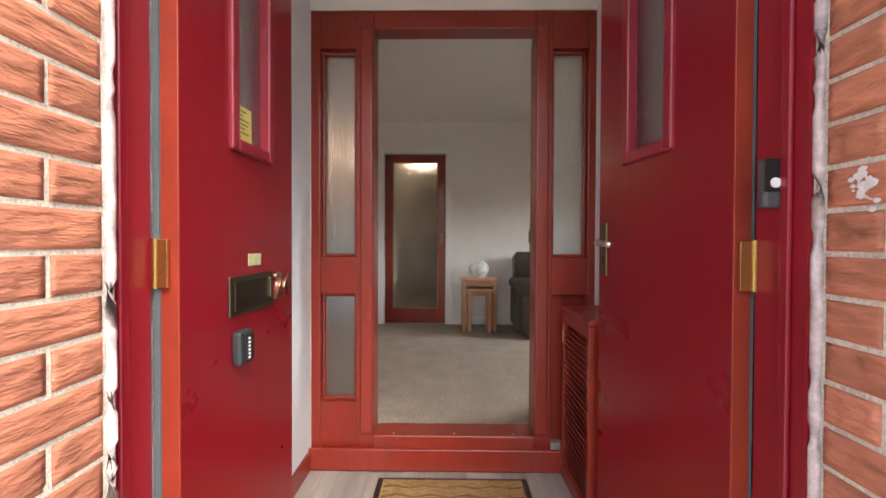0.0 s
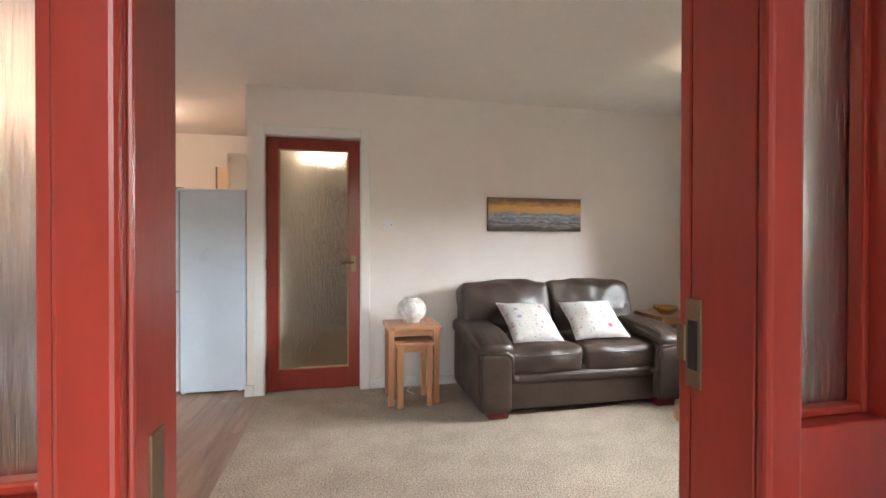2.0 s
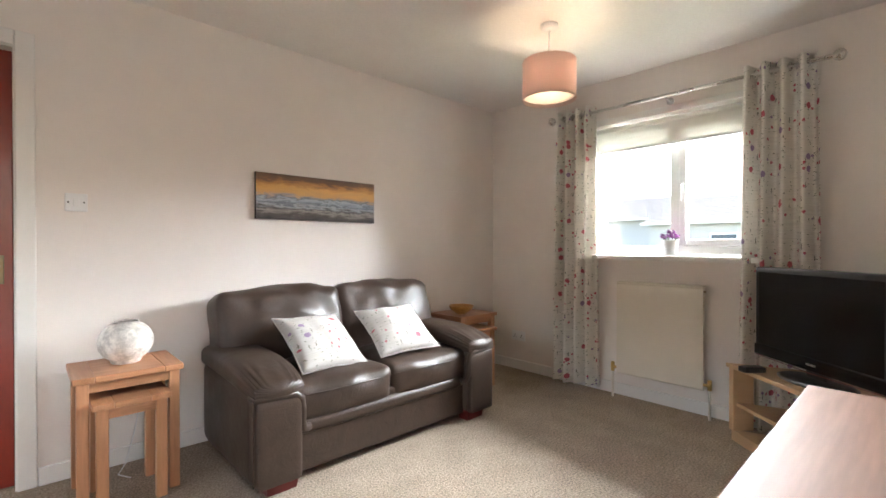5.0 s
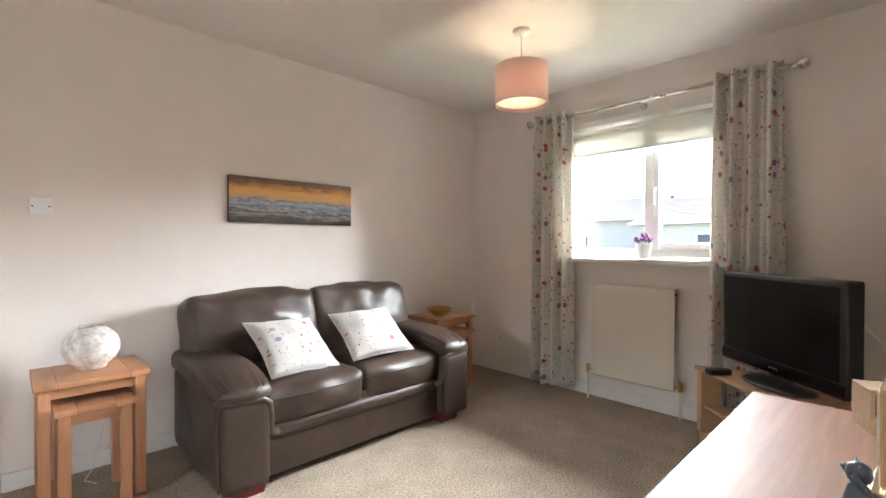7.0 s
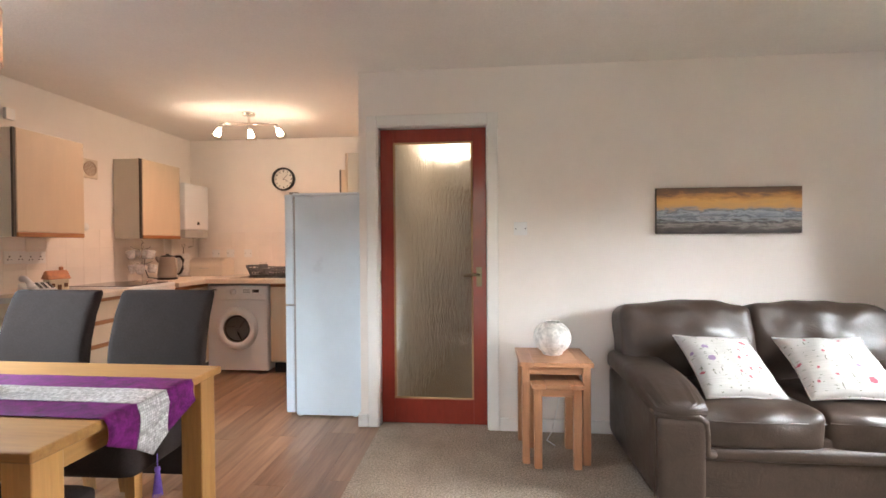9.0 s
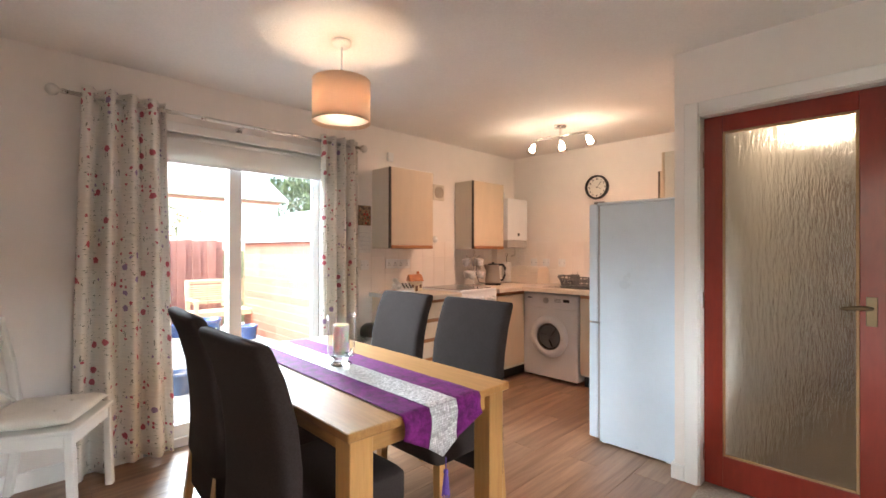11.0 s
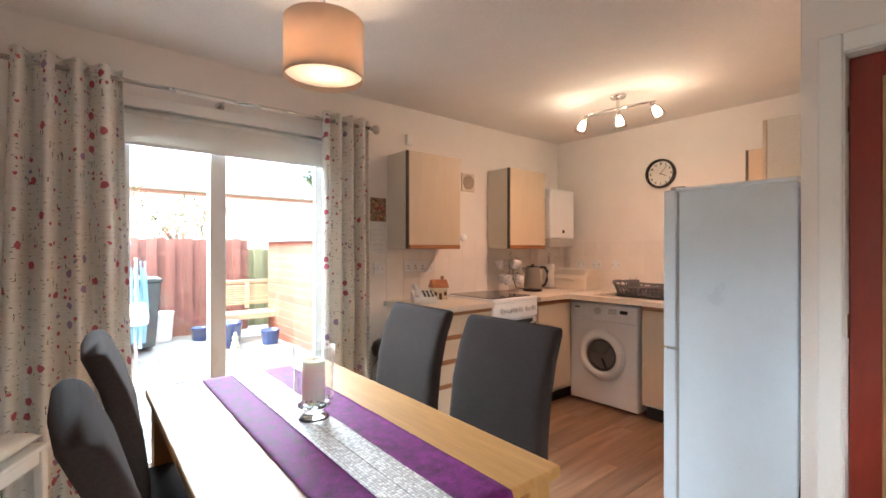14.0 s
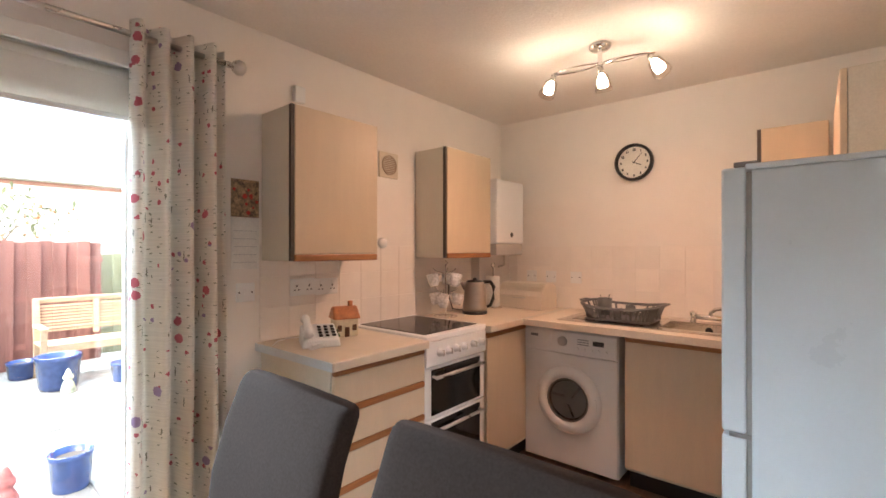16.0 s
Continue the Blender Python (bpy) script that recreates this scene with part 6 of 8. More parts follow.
# ---- kitchen ----
DOORC = mat("kitchen_cream", (0.63, 0.51, 0.37), 0.5, var=0.03, scale=4, fine=0.025, bscale=60, stretch=(6, 6, 1), bump=0.03)
SIDEC = mat("kitchen_side_cream", (0.66, 0.62, 0.53), 0.5, var=0.03)
DARKE = mat("dark_edge_strip", (0.06, 0.045, 0.035), 0.5)
TEAKR = wood("teak_rail", (0.40, 0.17, 0.06), (0.26, 0.10, 0.03), 1.6, 0.35, 1)
TEAKX = wood("teak_rail_x", (0.40, 0.17, 0.06), (0.26, 0.10, 0.03), 1.6, 0.35, 0)
WTOP = mat("worktop_laminate", (0.66, 0.58, 0.48), 0.35, var=0.07, scale=9, fine=0.1, bscale=220, coat=0.1)
ALU = mat("worktop_trim", (0.62, 0.68, 0.72), 0.35, metal=0.7)
KICK = mat("black_plinth", (0.018, 0.018, 0.02), 0.5)


def wall_cupboard(m, w, d, z0, z1, label):
    """Local: back on y = 0, front towards -y, x from 0 to w."""
    c = thing("wall_cupboard", m, label, "cupboard", "wall cupboards")
    part("carcass", B(0, w, -d + 0.022, -0.001, z0, z1, 0.002), SIDEC, c)
    part("edge_strip", B(0.0, 0.016, -d + 0.004, -d + 0.021, z0, z1), DARKE, c)
    dr = part("door", B(0.018, w - 0.003, -d, -d + 0.02, z0 + 0.032, z1, 0.003), DOORC, c)
    part("grip_rail", B(0.018, w - 0.003, -d - 0.003, -d + 0.021, z0 - 0.002, z0 + 0.03, 0.006), TEAKX, dr, "moulded teak grip rail")
    return c


wall_cupboard(pose(X0, 4.94, 0, 0, 0, 90), 0.50, 0.258, 1.288, 1.98, "cream wall cupboard with a teak grip rail")
wall_cupboard(pose(X0, 5.995, 0, 0, 0, 90), 0.50, 0.258, 1.288, 1.98, "cream wall cupboard beside the boiler")
c = wall_cupboard(pose(NIB, 6.72, 0, 0, 0, -90), 0.77, 0.295, 1.35, 1.97, "cream wall cupboard above and behind the fridge")
wall_cupboard(pose(-1.425, YK, 0), 0.29, 0.30, 1.35, 1.97, "small cream corner wall cupboard")

# boiler
bo = thing("boiler", pose(X0, 6.53, 0), "white wall-hung gas boiler with a grey base", "boiler")
part("casing", B(0, 0.285, 0, 0.375, 1.385, 1.845, 0.012, 3), WHITE, bo)
part("base_cover", B(0.01, 0.278, 0.006, 0.369, 1.30, 1.384, 0.008), mat("boiler_grey", (0.42, 0.40, 0.38), 0.4), bo, "grey control cover")
part("badge", lathe([(0, 0), (0.018, 0), (0.018, 0.003), (0, 0.004)], 20, None, pose(0.285, 0.20, 1.45, 0, 90)), BLACK, bo)
part("flue", tube([(0.12, 0.12, 1.845), (0.12, 0.12, 1.90), (0.02, 0.12, 1.93)], 0.035, 14), WHITE, bo, "", True)
part("pipe", tube([(0.14, 0.33, 1.30), (0.14, 0.33, 1.22), (0.07, 0.33, 1.20)], 0.008), mat("copper_painted", (0.7, 0.66, 0.6), 0.4), bo)

# boxed-in pipes below the boiler
boxing = struct("trim_pipe_boxing", B(X0 + 0.006, X0 + 0.085, 6.60, YK, 0.906, 1.30, 0.003), WALL, "white painted boxing round the boiler pipes", "trim")

# drawers
du = thing("drawer_unit", pose(0, 0, 0), "cream four-drawer base unit with teak grip rails", "cabinet")
DXF = -2.632
part("carcass", B(X0 + 0.01, DXF - 0.022, 4.935, 5.465, 0.10, 0.864), SIDEC, du)
part("plinth", B(X0 + 0.01, DXF - 0.07, 4.945, 5.46, 0, 0.0995), KICK, du)
for i in range(4):
    z1 = 0.838 - i * 0.1585
    h = 0.1265 if i < 3 else 0.19
    d_ = part("drawer_front", B(DXF - 0.02, DXF, 4.938, 5.462, z1 - h, z1, 0.003), DOORC, du)
    part("grip_rail", B(DXF - 0.02, DXF + 0.004, 4.938, 5.462, z1 + 0.0005, z1 + 0.03, 0.006), TEAKR, d_, "moulded teak grip rail")

# worktops
wt = thing("worktop", pose(0, 0, 0), "pale speckled laminate worktop over the drawers", "worktop", "worktops")
soften(part("slab", B(X0 + 0.002, -2.604, 4.912, 5.468, 0.866, 0.905), WTOP, wt), 0.006, 3)
part("end_trim", B(X0 + 0.002, -2.608, 4.908, 4.9115, 0.868, 0.903), ALU, wt, "pale metal end strip")
wt = thing("worktop", pose(0, 0, 0), "pale speckled laminate corner worktop", "worktop", "worktops")
soften(part("slab", B(X0 + 0.002, -2.604, 5.992, YK - 0.002, 0.866, 0.905), WTOP, wt), 0.006, 3)
wt2 = thing("worktop", pose(0, 0, 0), "pale speckled laminate worktop with an inset sink", "worktop", "worktops")
SKX0, SKX1, SKY0, SKY1 = -1.86, -1.46, 6.50, 6.83
bm = bmesh.new()
WX1 = NIB - 0.002
for a in ((-2.6015, SKX0, 6.352, YK - 0.002), (SKX1, WX1, 6.352, YK - 0.002), (SKX0, SKX1, 6.352, SKY0), (SKX0, SKX1, SKY1, YK - 0.002)):
    box(bm, *a, 0.866, 0.905)
part("slab", bm, WTOP, wt2)
part("joint_strip", B(-2.6038, -2.6018, 6.352, YK - 0.002, 0.868, 0.907), ALU, wt2)

# base units
cb = thing("base_cupboard", pose(0, 0, 0), "cream corner base cupboard beside the cooker", "cabinet")
part("carcass", B(X0 + 0.01, DXF - 0.022, 5.995, YK - 0.01, 0.10, 0.864), SIDEC, cb)
d_ = part("door", B(DXF - 0.02, DXF, 5.997, 6.435, 0.13, 0.83, 0.003), DOORC, cb)
part("grip_rail", B(DXF - 0.02, DXF + 0.004, 5.997, 6.435, 0.8305, 0.862, 0.006), TEAKR, d_, "moulded teak grip rail")
part("plinth", B(X0 + 0.01, DXF - 0.06, 5.995, YK - 0.01, 0, 0.0995), KICK, cb)
sk = thing("base_cupboard", pose(0, 0, 0), "cream sink base cupboard with grained door", "cabinet")
part("carcass", B(-2.008, NIB - 0.01, 6.445, YK - 0.01, 0.11, 0.864), SIDEC, sk)
for x0, x1 in ((-2.005, -1.435), (-1.43, -0.84)):
    d_ = part("door", B(x0, x1, 6.424, 6.444, 0.13, 0.828, 0.003), DOORC, sk)
    part("grip_rail", B(x0, x1, 6.419, 6.444, 0.8285, 0.862, 0.006), TEAKX, d_, "moulded teak grip rail")
part("plinth", B(-2.0, NIB - 0.01, 6.50, YK - 0.01, 0, 0.1095), KICK, sk)

# sink and taps
INOX = mat("stainless_sink", (0.60, 0.57, 0.53), 0.22, metal=1, var=0.05, fine=0.06)
si = thing("kitchen_sink", pose(0, 0, 0), "stainless steel sink with a ribbed drainer", "sink")
bm = bmesh.new()
for a in ((-2.42, SKX0, 6.45, 6.92), (SKX1, SKX1 + 0.05, 6.45, 6.92), (SKX0, SKX1, 6.45, SKY0), (SKX0, SKX1, SKY1, 6.92)):
    box(bm, *a, 0.9055, 0.911)
part("rim", bm, INOX, si)
bm = bmesh.new()
for a in ((SKX0 + 0.001, SKX0 + 0.004, SKY0, SKY1, 0.78, 0.908), (SKX1 - 0.004, SKX1 - 0.001, SKY0, SKY1, 0.78, 0.908), (SKX0, SKX1, SKY0 + 0.001, SKY0 + 0.004, 0.78, 0.908), (SKX0, SKX1, SKY1 - 0.004, SKY1 - 0.001, 0.78, 0.908), (SKX0, SKX1, SKY0, SKY1, 0.776, 0.78)):
    box(bm, *a)
part("bowl", bm, INOX, si)
bm = bmesh.new()
for k in range(8):
    y = 6.53 + k * 0.035
    box(bm, -2.36, -1.93, y, y + 0.012, 0.911, 0.914, 0.0015)
part("drainer_ribs", bm, INOX, si)
part("overflow", lathe([(0, 0), (0.02, 0), (0.02, 0.002), (0, 0.003)], 16, None, pose(-1.66, SKY1 - 0.004, 0.87, 90)), BLACK, si)
tp = thing("mixer_tap", pose(-1.66, 6.875, 0.911), "chrome mixer tap with a swivel spout", "tap")
CHROME = mat("chrome", (0.75, 0.73, 0.70), 0.1, metal=1, var=0.03)
part("body", tube([(-0.09, 0, 0.03), (0.09, 0, 0.03)], 0.016, 12), CHROME, tp, "", True)
part("spout", tube([(0, 0, 0.03), (0, -0.005, 0.06), (0.03, -0.04, 0.085), (0.08, -0.10, 0.10), (0.11, -0.135, 0.098), (0.113, -0.14, 0.082)], 0.011, 10), CHROME, tp, "", True)
for q in (-1, 1):
    part("tap_head", lathe([(0, 0), (0.017, 0), (0.013, 0.03), (0.020, 0.04), (0.022, 0.058), (0, 0.066)], 16, None, Matrix.Translation((q * 0.09, 0, 0.0))), CHROME, tp, "", True)

# dish rack
GREYP = mat("grey_rack_plastic", (0.13, 0.13, 0.135), 0.45, var=0.06)
dr = thing("dish_rack", pose(-2.09, 6.66, 0.914, 0, 0, 0), "dark grey plastic dish drainer on the worktop", "dish rack")
bm = bmesh.new()
def rack_ring(sx, sy, z, lift, r):
    pts = []
    for k in range(36):
        a = 2 * math.pi * k / 36
        ca, sa = math.cos(a), math.sin(a)
        x, y = math.copysign(abs(ca) ** 0.45, ca), math.copysign(abs(sa) ** 0.45, sa)
        pts.append((sx * x, sy * y, z + lift * abs(x) ** 3))
    return pts


bm.free()
part("rim", tube(rack_ring(0.222, 0.172, 0.080, 0.022, 0), 0.008, 8, None, True), GREYP, dr, "", True)
part("base_ring", tube(rack_ring(0.185, 0.145, 0.012, 0.0, 0), 0.008, 8, None, True), GREYP, dr, "", True)
part("drip_tray", B(-0.183, 0.183, -0.143, 0.143, 0.002, 0.012, 0.004), GREYP, dr)
lo, hi = rack_ring(0.188, 0.148, 0.014, 0, 0), rack_ring(0.220, 0.170, 0.080, 0.022, 0)
for k in range(36):
    a, b = Vector(lo[k]), Vector(hi[k])
    t_ = Vector((-(b.y), b.x, 0)).normalized() * (0.012 if abs(lo[k][0]) < 0.17 else 0.009)
    part("side_rib", tube([tuple(a), tuple((a + b) / 2 - Vector((a.x, a.y, 0)) * 0.02), tuple(b)], 0.0062, 6), GREYP, dr, "", True)
for q in (-1, 1):
    bmh = bmesh.new()
    box(bmh, -0.03, 0.03, -0.004, 0.004, 0.03, 0.075, 0.003)
    part("side_panel", bmh, GREYP, dr).matrix_local = pose(0, q * 0.158, 0, 12 * q)
    part("handle", tube([(q * 0.222, -0.06, 0.102), (q * 0.25, -0.045, 0.108), (q * 0.25, 0.045, 0.108), (q * 0.222, 0.06, 0.102)], 0.006, 8), GREYP, dr, "", True)
for k in range(11):
    x = -0.15 + k * 0.03
    part("prong", tube([(x, -0.13, 0.01), (x, -0.135, 0.07), (x, -0.05, 0.05), (x, 0.06, 0.06), (x, 0.11, 0.012)], 0.0045, 6), GREYP, dr, "", True)
part("cutlery_cup", lathe([(0, 0.01), (0.04, 0.01), (0.045, 0.115), (0.04, 0.115), (0.036, 0.02), (0, 0.02)], 20, None, Matrix.Translation((-0.14, 0.08, 0))), GREYP, dr, "", True)
bm = tube([(-0.15, 0.08, 0.05), (-0.17, 0.085, 0.135)], 0.003, 6)
tube([(-0.13, 0.075, 0.05), (-0.11, 0.08, 0.14)], 0.003, 6, bm)
part("cutlery", bm, STEEL, dr)

# washing machine
wm = thing("washing_machine", pose(-2.65, 6.455, 0.0), "white front-loading washing machine under the worktop", "washing machine")
part("body", B(0, 0.60, 0.012, 0.555, 0.02, 0.842, 0.008, 3), WHITE, wm)
part("front_panel", B(0.004, 0.596, 0, 0.0115, 0.025, 0.70, 0.005), WHITE, wm)
fp = part("control_panel", B(0.004, 0.596, -0.004, 0.0115, 0.704, 0.838, 0.006), WHITE, wm)
part("detergent_drawer", B(0.02, 0.19, -0.0065, -0.003, 0.735, 0.825, 0.003), WHITE, fp)
part("programme_dial", lathe([(0, 0), (0.030, 0), (0.027, 0.014), (0.0, 0.016)], 28, None, pose(0.265, -0.004, 0.778, 90)), mat("dial_silver", (0.6, 0.6, 0.6), 0.3, metal=0.6), fp, "", True)
part("display", B(0.455, 0.52, -0.0052, -0.0035, 0.772, 0.80), BLACK, fp)
for k in range(5):
    part("button", lathe([(0, 0), (0.009, 0), (0.008, 0.004), (0, 0.005)], 12, None, pose(0.36 + k * 0.043, -0.004, 0.742, 90)), UPVC, fp)
bm = bmesh.new()
for k in range(3):
    box(bm, 0.36, 0.43, -0.0048, -0.0036, 0.768 + k * 0.014, 0.773 + k * 0.014)
box(bm, 0.05, 0.10, -0.0072, -0.0062, 0.79, 0.806)
part("markings", bm, mat("grey_print", (0.2, 0.22, 0.25), 0.6), fp)
dr_ = part("door_ring", lathe([(0.128, 0.0), (0.134, 0.022), (0.160, 0.030), (0.196, 0.020), (0.206, 0.0)], 56, None, pose(0.30, 0.0, 0.425, 90)), WHITE, wm, "round white porthole ring", True)
part("porthole_seal", lathe([(0.116, 0.002), (0.118, 0.014), (0.130, 0.020), (0.131, 0.0)], 48, None, pose(0.30, 0.0, 0.425, 90)), mat("seal_grey", (0.24, 0.23, 0.22), 0.3, metal=0.5), dr_, "", True)
part("porthole_glass", lathe([(0.124, 0.015), (0.10, 0.022), (0.05, 0.028), (0, 0.03)], 40, None, pose(0.30, 0.0, 0.425, 90)), thin_glass("porthole", (0.4, 0.4, 0.41)), dr_, "dark convex glass", True)
# flat dish in place of the hollow drum; its shade is put into the colour
part("drum", lathe([(0.126, 0.013), (0.114, 0.006), (0.112, -0.006), (0.085, -0.008), (0.082, -0.0085), (0.079, -0.004), (0.076, -0.0085), (0.05, -0.009), (0.047, -0.005), (0.044, -0.009), (0, -0.010)], 40, None, pose(0.30, 0.0, 0.425, 90)), mat("drum_shaded_steel", (0.22, 0.20, 0.18), 0.28, metal=1, var=0.5, scale=14, bump=0.5, bscale=60), dr_, "shallow dark ridged dish standing for the steel drum", True)
for k in range(3):
    a_ = 0.5 + k * 2.094
    part("drum_paddle", tube([(0.30 + 0.03 * math.cos(a_), 0.004, 0.425 + 0.03 * math.sin(a_)), (0.30 + 0.075 * math.cos(a_ + 0.3), 0.002, 0.425 + 0.075 * math.sin(a_ + 0.3)), (0.30 + 0.108 * math.cos(a_ + 0.35), 0.004, 0.425 + 0.108 * math.sin(a_ + 0.35))], 0.008, 8), STEEL, dr_, "", True)
part("door_catch", B(0.455, 0.485, -0.03, -0.015, 0.385, 0.465, 0.006), WHITE, dr_)
for x in (0.05, 0.55):
    for y in (0.06, 0.5):
        part("foot", lathe([(0, 0), (0.02, 0), (0.02, 0.021), (0, 0.021)], 12, None, Matrix.Translation((x, y, 0))), BLACK, wm)

# cooker
ck = thing("cooker", pose(-2.645, 5.475, 0.0, 0, 0, 90), "white freestanding electric cooker with double oven", "cooker")
CW = 0.51
part("body", B(0, CW, 0.02, 0.55, 0.03, 0.885, 0.004), WHITE, ck)
hob = part("hob", B(0, CW, -0.012, 0.555, 0.8855, 0.915, 0.006), WHITE, ck)
part("hob_glass", B(0.035, CW - 0.035, 0.03, 0.52, 0.9145, 0.919, 0.002), mat("ceramic_hob", (0.02, 0.018, 0.018), 0.07), hob, "glossy dark ceramic glass")
cp = part("control_panel", B(0.002, CW - 0.002, -0.012, 0.0195, 0.765, 0.884, 0.005), WHITE, ck)
for k, x in enumerate((0.10, 0.165, 0.23, 0.295, 0.38, 0.45)):
    kb = part("knob", lathe([(0, 0), (0.021, 0), (0.021, 0.006), (0.014, 0.010), (0.013, 0.026), (0, 0.027)], 20, None, pose(x, -0.012, 0.825, 90)), WHITE, cp, "", True)
    part("knob_grip", B(x - 0.003, x + 0.003, -0.042, -0.020, 0.810, 0.840, 0.001), STEEL, kb)
OVG = mat("oven_glass", (0.012, 0.011, 0.011), 0.08)
for z0, z1 in ((0.505, 0.755), (0.06, 0.495)):
    od = part("oven_door", B(0.004, CW - 0.004, 0.0, 0.0195, z0, z1, 0.003), WHITE, ck)
    part("door_glass", B(0.05, CW - 0.05, -0.003, 0.0005, z0 + 0.012, z1 - 0.012), OVG, od, "black oven glass")
    bm = tube([(0.05, -0.035, z1 - 0.045), (CW - 0.05, -0.035, z1 - 0.045)], 0.009)
    tube([(0.06, 0, z1 - 0.045), (0.06, -0.035, z1 - 0.045)], 0.007, 8, bm)
    tube([(CW - 0.06, 0, z1 - 0.045), (CW - 0.06, -0.035, z1 - 0.045)], 0.007, 8, bm)
    part("handle", bm, STEEL, od, "", True)
part("plinth", B(0.01, CW - 0.01, 0.04, 0.5, 0, 0.0295), KICK, ck)

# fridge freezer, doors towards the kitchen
# white enamel with the blue of cool daylight put into its colour
FRIDGE = mat("fridge_daylit_enamel", (0.69, 0.79, 0.87), 0.3, var=0.03, fine=0.01)
ff = thing("fridge_freezer", pose(0, 0, 0), "tall white fridge freezer standing beside the hall wall", "fridge")
FRX0, FRX1, FRY0, FRY1 = -1.405, -0.862, 5.43, 5.97
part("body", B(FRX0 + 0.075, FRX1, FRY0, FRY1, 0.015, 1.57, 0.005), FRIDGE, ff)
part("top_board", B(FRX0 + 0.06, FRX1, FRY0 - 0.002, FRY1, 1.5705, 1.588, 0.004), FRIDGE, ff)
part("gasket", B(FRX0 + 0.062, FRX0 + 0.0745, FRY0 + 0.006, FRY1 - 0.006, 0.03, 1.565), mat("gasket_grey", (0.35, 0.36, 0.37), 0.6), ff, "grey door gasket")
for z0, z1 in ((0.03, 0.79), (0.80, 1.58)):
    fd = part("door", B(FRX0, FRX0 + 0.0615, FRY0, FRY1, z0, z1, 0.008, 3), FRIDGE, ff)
part("hinge", B(FRX0 + 0.02, FRX0 + 0.075, FRY0 - 0.006, FRY0 + 0.03, 0.79, 0.80), mat("hinge_grey", (0.3, 0.3, 0.31), 0.4), ff)
part("top_hinge", B(FRX0 + 0.03, FRX0 + 0.09, FRY0 + 0.01, FRY0 + 0.05, 1.581, 1.597, 0.003), mat("hinge_cap", (0.25, 0.25, 0.26), 0.4), ff)
for x in (FRX0 + 0.09, FRX1 - 0.05):
    for y in (FRY0 + 0.04, FRY1 - 0.04):
        part("foot", lathe([(0, 0), (0.018, 0), (0.018, 0.016), (0, 0.016)], 12, None, Matrix.Translation((x, y, 0))), UPVC, ff)
part("compressor", B(FRX1 + 0.0005, FRX1 + 0.012, FRY0 + 0.03, FRY1 - 0.03, 0.05, 1.4), BLACK, ff)
part("cable", tube([(FRX1 + 0.006, FRY0 + 0.01, 0.02), (FRX1 + 0.010, FRY0 - 0.004, 0.12), (FRX1 + 0.004, FRY0 + 0.01, 0.25), (FRX1 + 0.012, FRY0 - 0.002, 0.4)], 0.004, 6), BLACK, ff, "", True)

# wall clock
wc = thing("wall_clock", pose(-2.13, YK, 1.93), "round black-rimmed wall clock with a white face", "clock")
part("rim", lathe([(0.105, 0.0), (0.122, 0.0), (0.125, 0.02), (0.122, 0.045), (0.115, 0.052), (0.108, 0.045), (0.105, 0.02)], 48, None, pose(0, 0, 0, 90)), BLACK, wc, "", True)
part("face", lathe([(0, 0.018), (0.1055, 0.018), (0.1055, 0.0), (0, 0.0)], 48, None, pose(0, 0, 0, 90)), mat("clock_face", (0.78, 0.76, 0.70), 0.5), wc)
for n_ in range(12):
    a = radians(90 - 30 * (n_ + 1))
    me = text_mesh(str(n_ + 1), 0.021, 0.0003)
    me.materials.clear()
    me.materials.append(BLACK)
    ob = new("numeral", me)
    ob.parent = wc
    ob.matrix_local = pose(0.086 * math.cos(a) - 0.0055 * len(str(n_ + 1)), -0.0186, 0.086 * math.sin(a) - 0.0075, 90)
for nm, ang, ln, wd in (("hour_hand", 300, 0.05, 0.006), ("minute_hand", 50, 0.078, 0.004)):
    a = radians(90 - (40 if nm == "minute_hand" else 115))
    part(nm, tube([(-0.012 * math.cos(a), -0.021, -0.012 * math.sin(a)), (ln * math.cos(a), -0.021, ln * math.sin(a))], wd / 2, 6), BLACK, wc)

# extractor vent, sensors and wall plates
fan = thing("extractor_vent", pose(X0, 5.75, 1.855, 0, 0, 90), "square cream extractor vent with round grille", "vent")
part("plate", B(-0.078, 0.078, -0.014, 0, -0.078, 0.078, 0.006), mat("cream_plastic", (0.66, 0.60, 0.50), 0.45), fan)
part("grille_ring", lathe([(0.052, 0), (0.06, 0), (0.06, 0.006), (0.052, 0.006), (0.052, 0)], 32, None, pose(0, -0.014, 0, 90)), mat("vent_tan", (0.40, 0.32, 0.24), 0.5), fan)
for k in range(9):
    z = -0.044 + k * 0.011
    hw = (0.053 ** 2 - z * z) ** 0.5
    part("louvre", B(-hw, hw, -0.018, -0.0145, z - 0.0032, z + 0.0032), mat("vent_louvre", (0.30, 0.23, 0.17), 0.5) if k == 0 else bpy.data.materials["vent_louvre"], fan)
for y, z in ((5.158, 1.15), (5.30, 1.145), (6.34, 1.14)):
    wall_plate(pose(X0, y, z, 0, 0, 90), "socket_outlet", "white double socket above the worktop")
wall_plate(pose(X0, 4.86, 1.143, 0, 0, 90), "light_switch", "yellowed plastic switch beside the curtain")
for x in (-2.745, -2.545, -2.91):
    wall_plate(pose(x, YK, 1.135), "fused_switch", "white fused spur switch on the kitchen wall")
al = thing("alarm_sensor", pose(X0, 5.13, 2.12), "small white alarm box above the cupboard", "alarm")
part("case", B(0, 0.03, -0.03, 0.03, -0.04, 0.04, 0.006), UPVC, al)
al = thing("thermostat", pose(X0, 5.70, 1.38), "small round white thermostat on the wall", "thermostat")
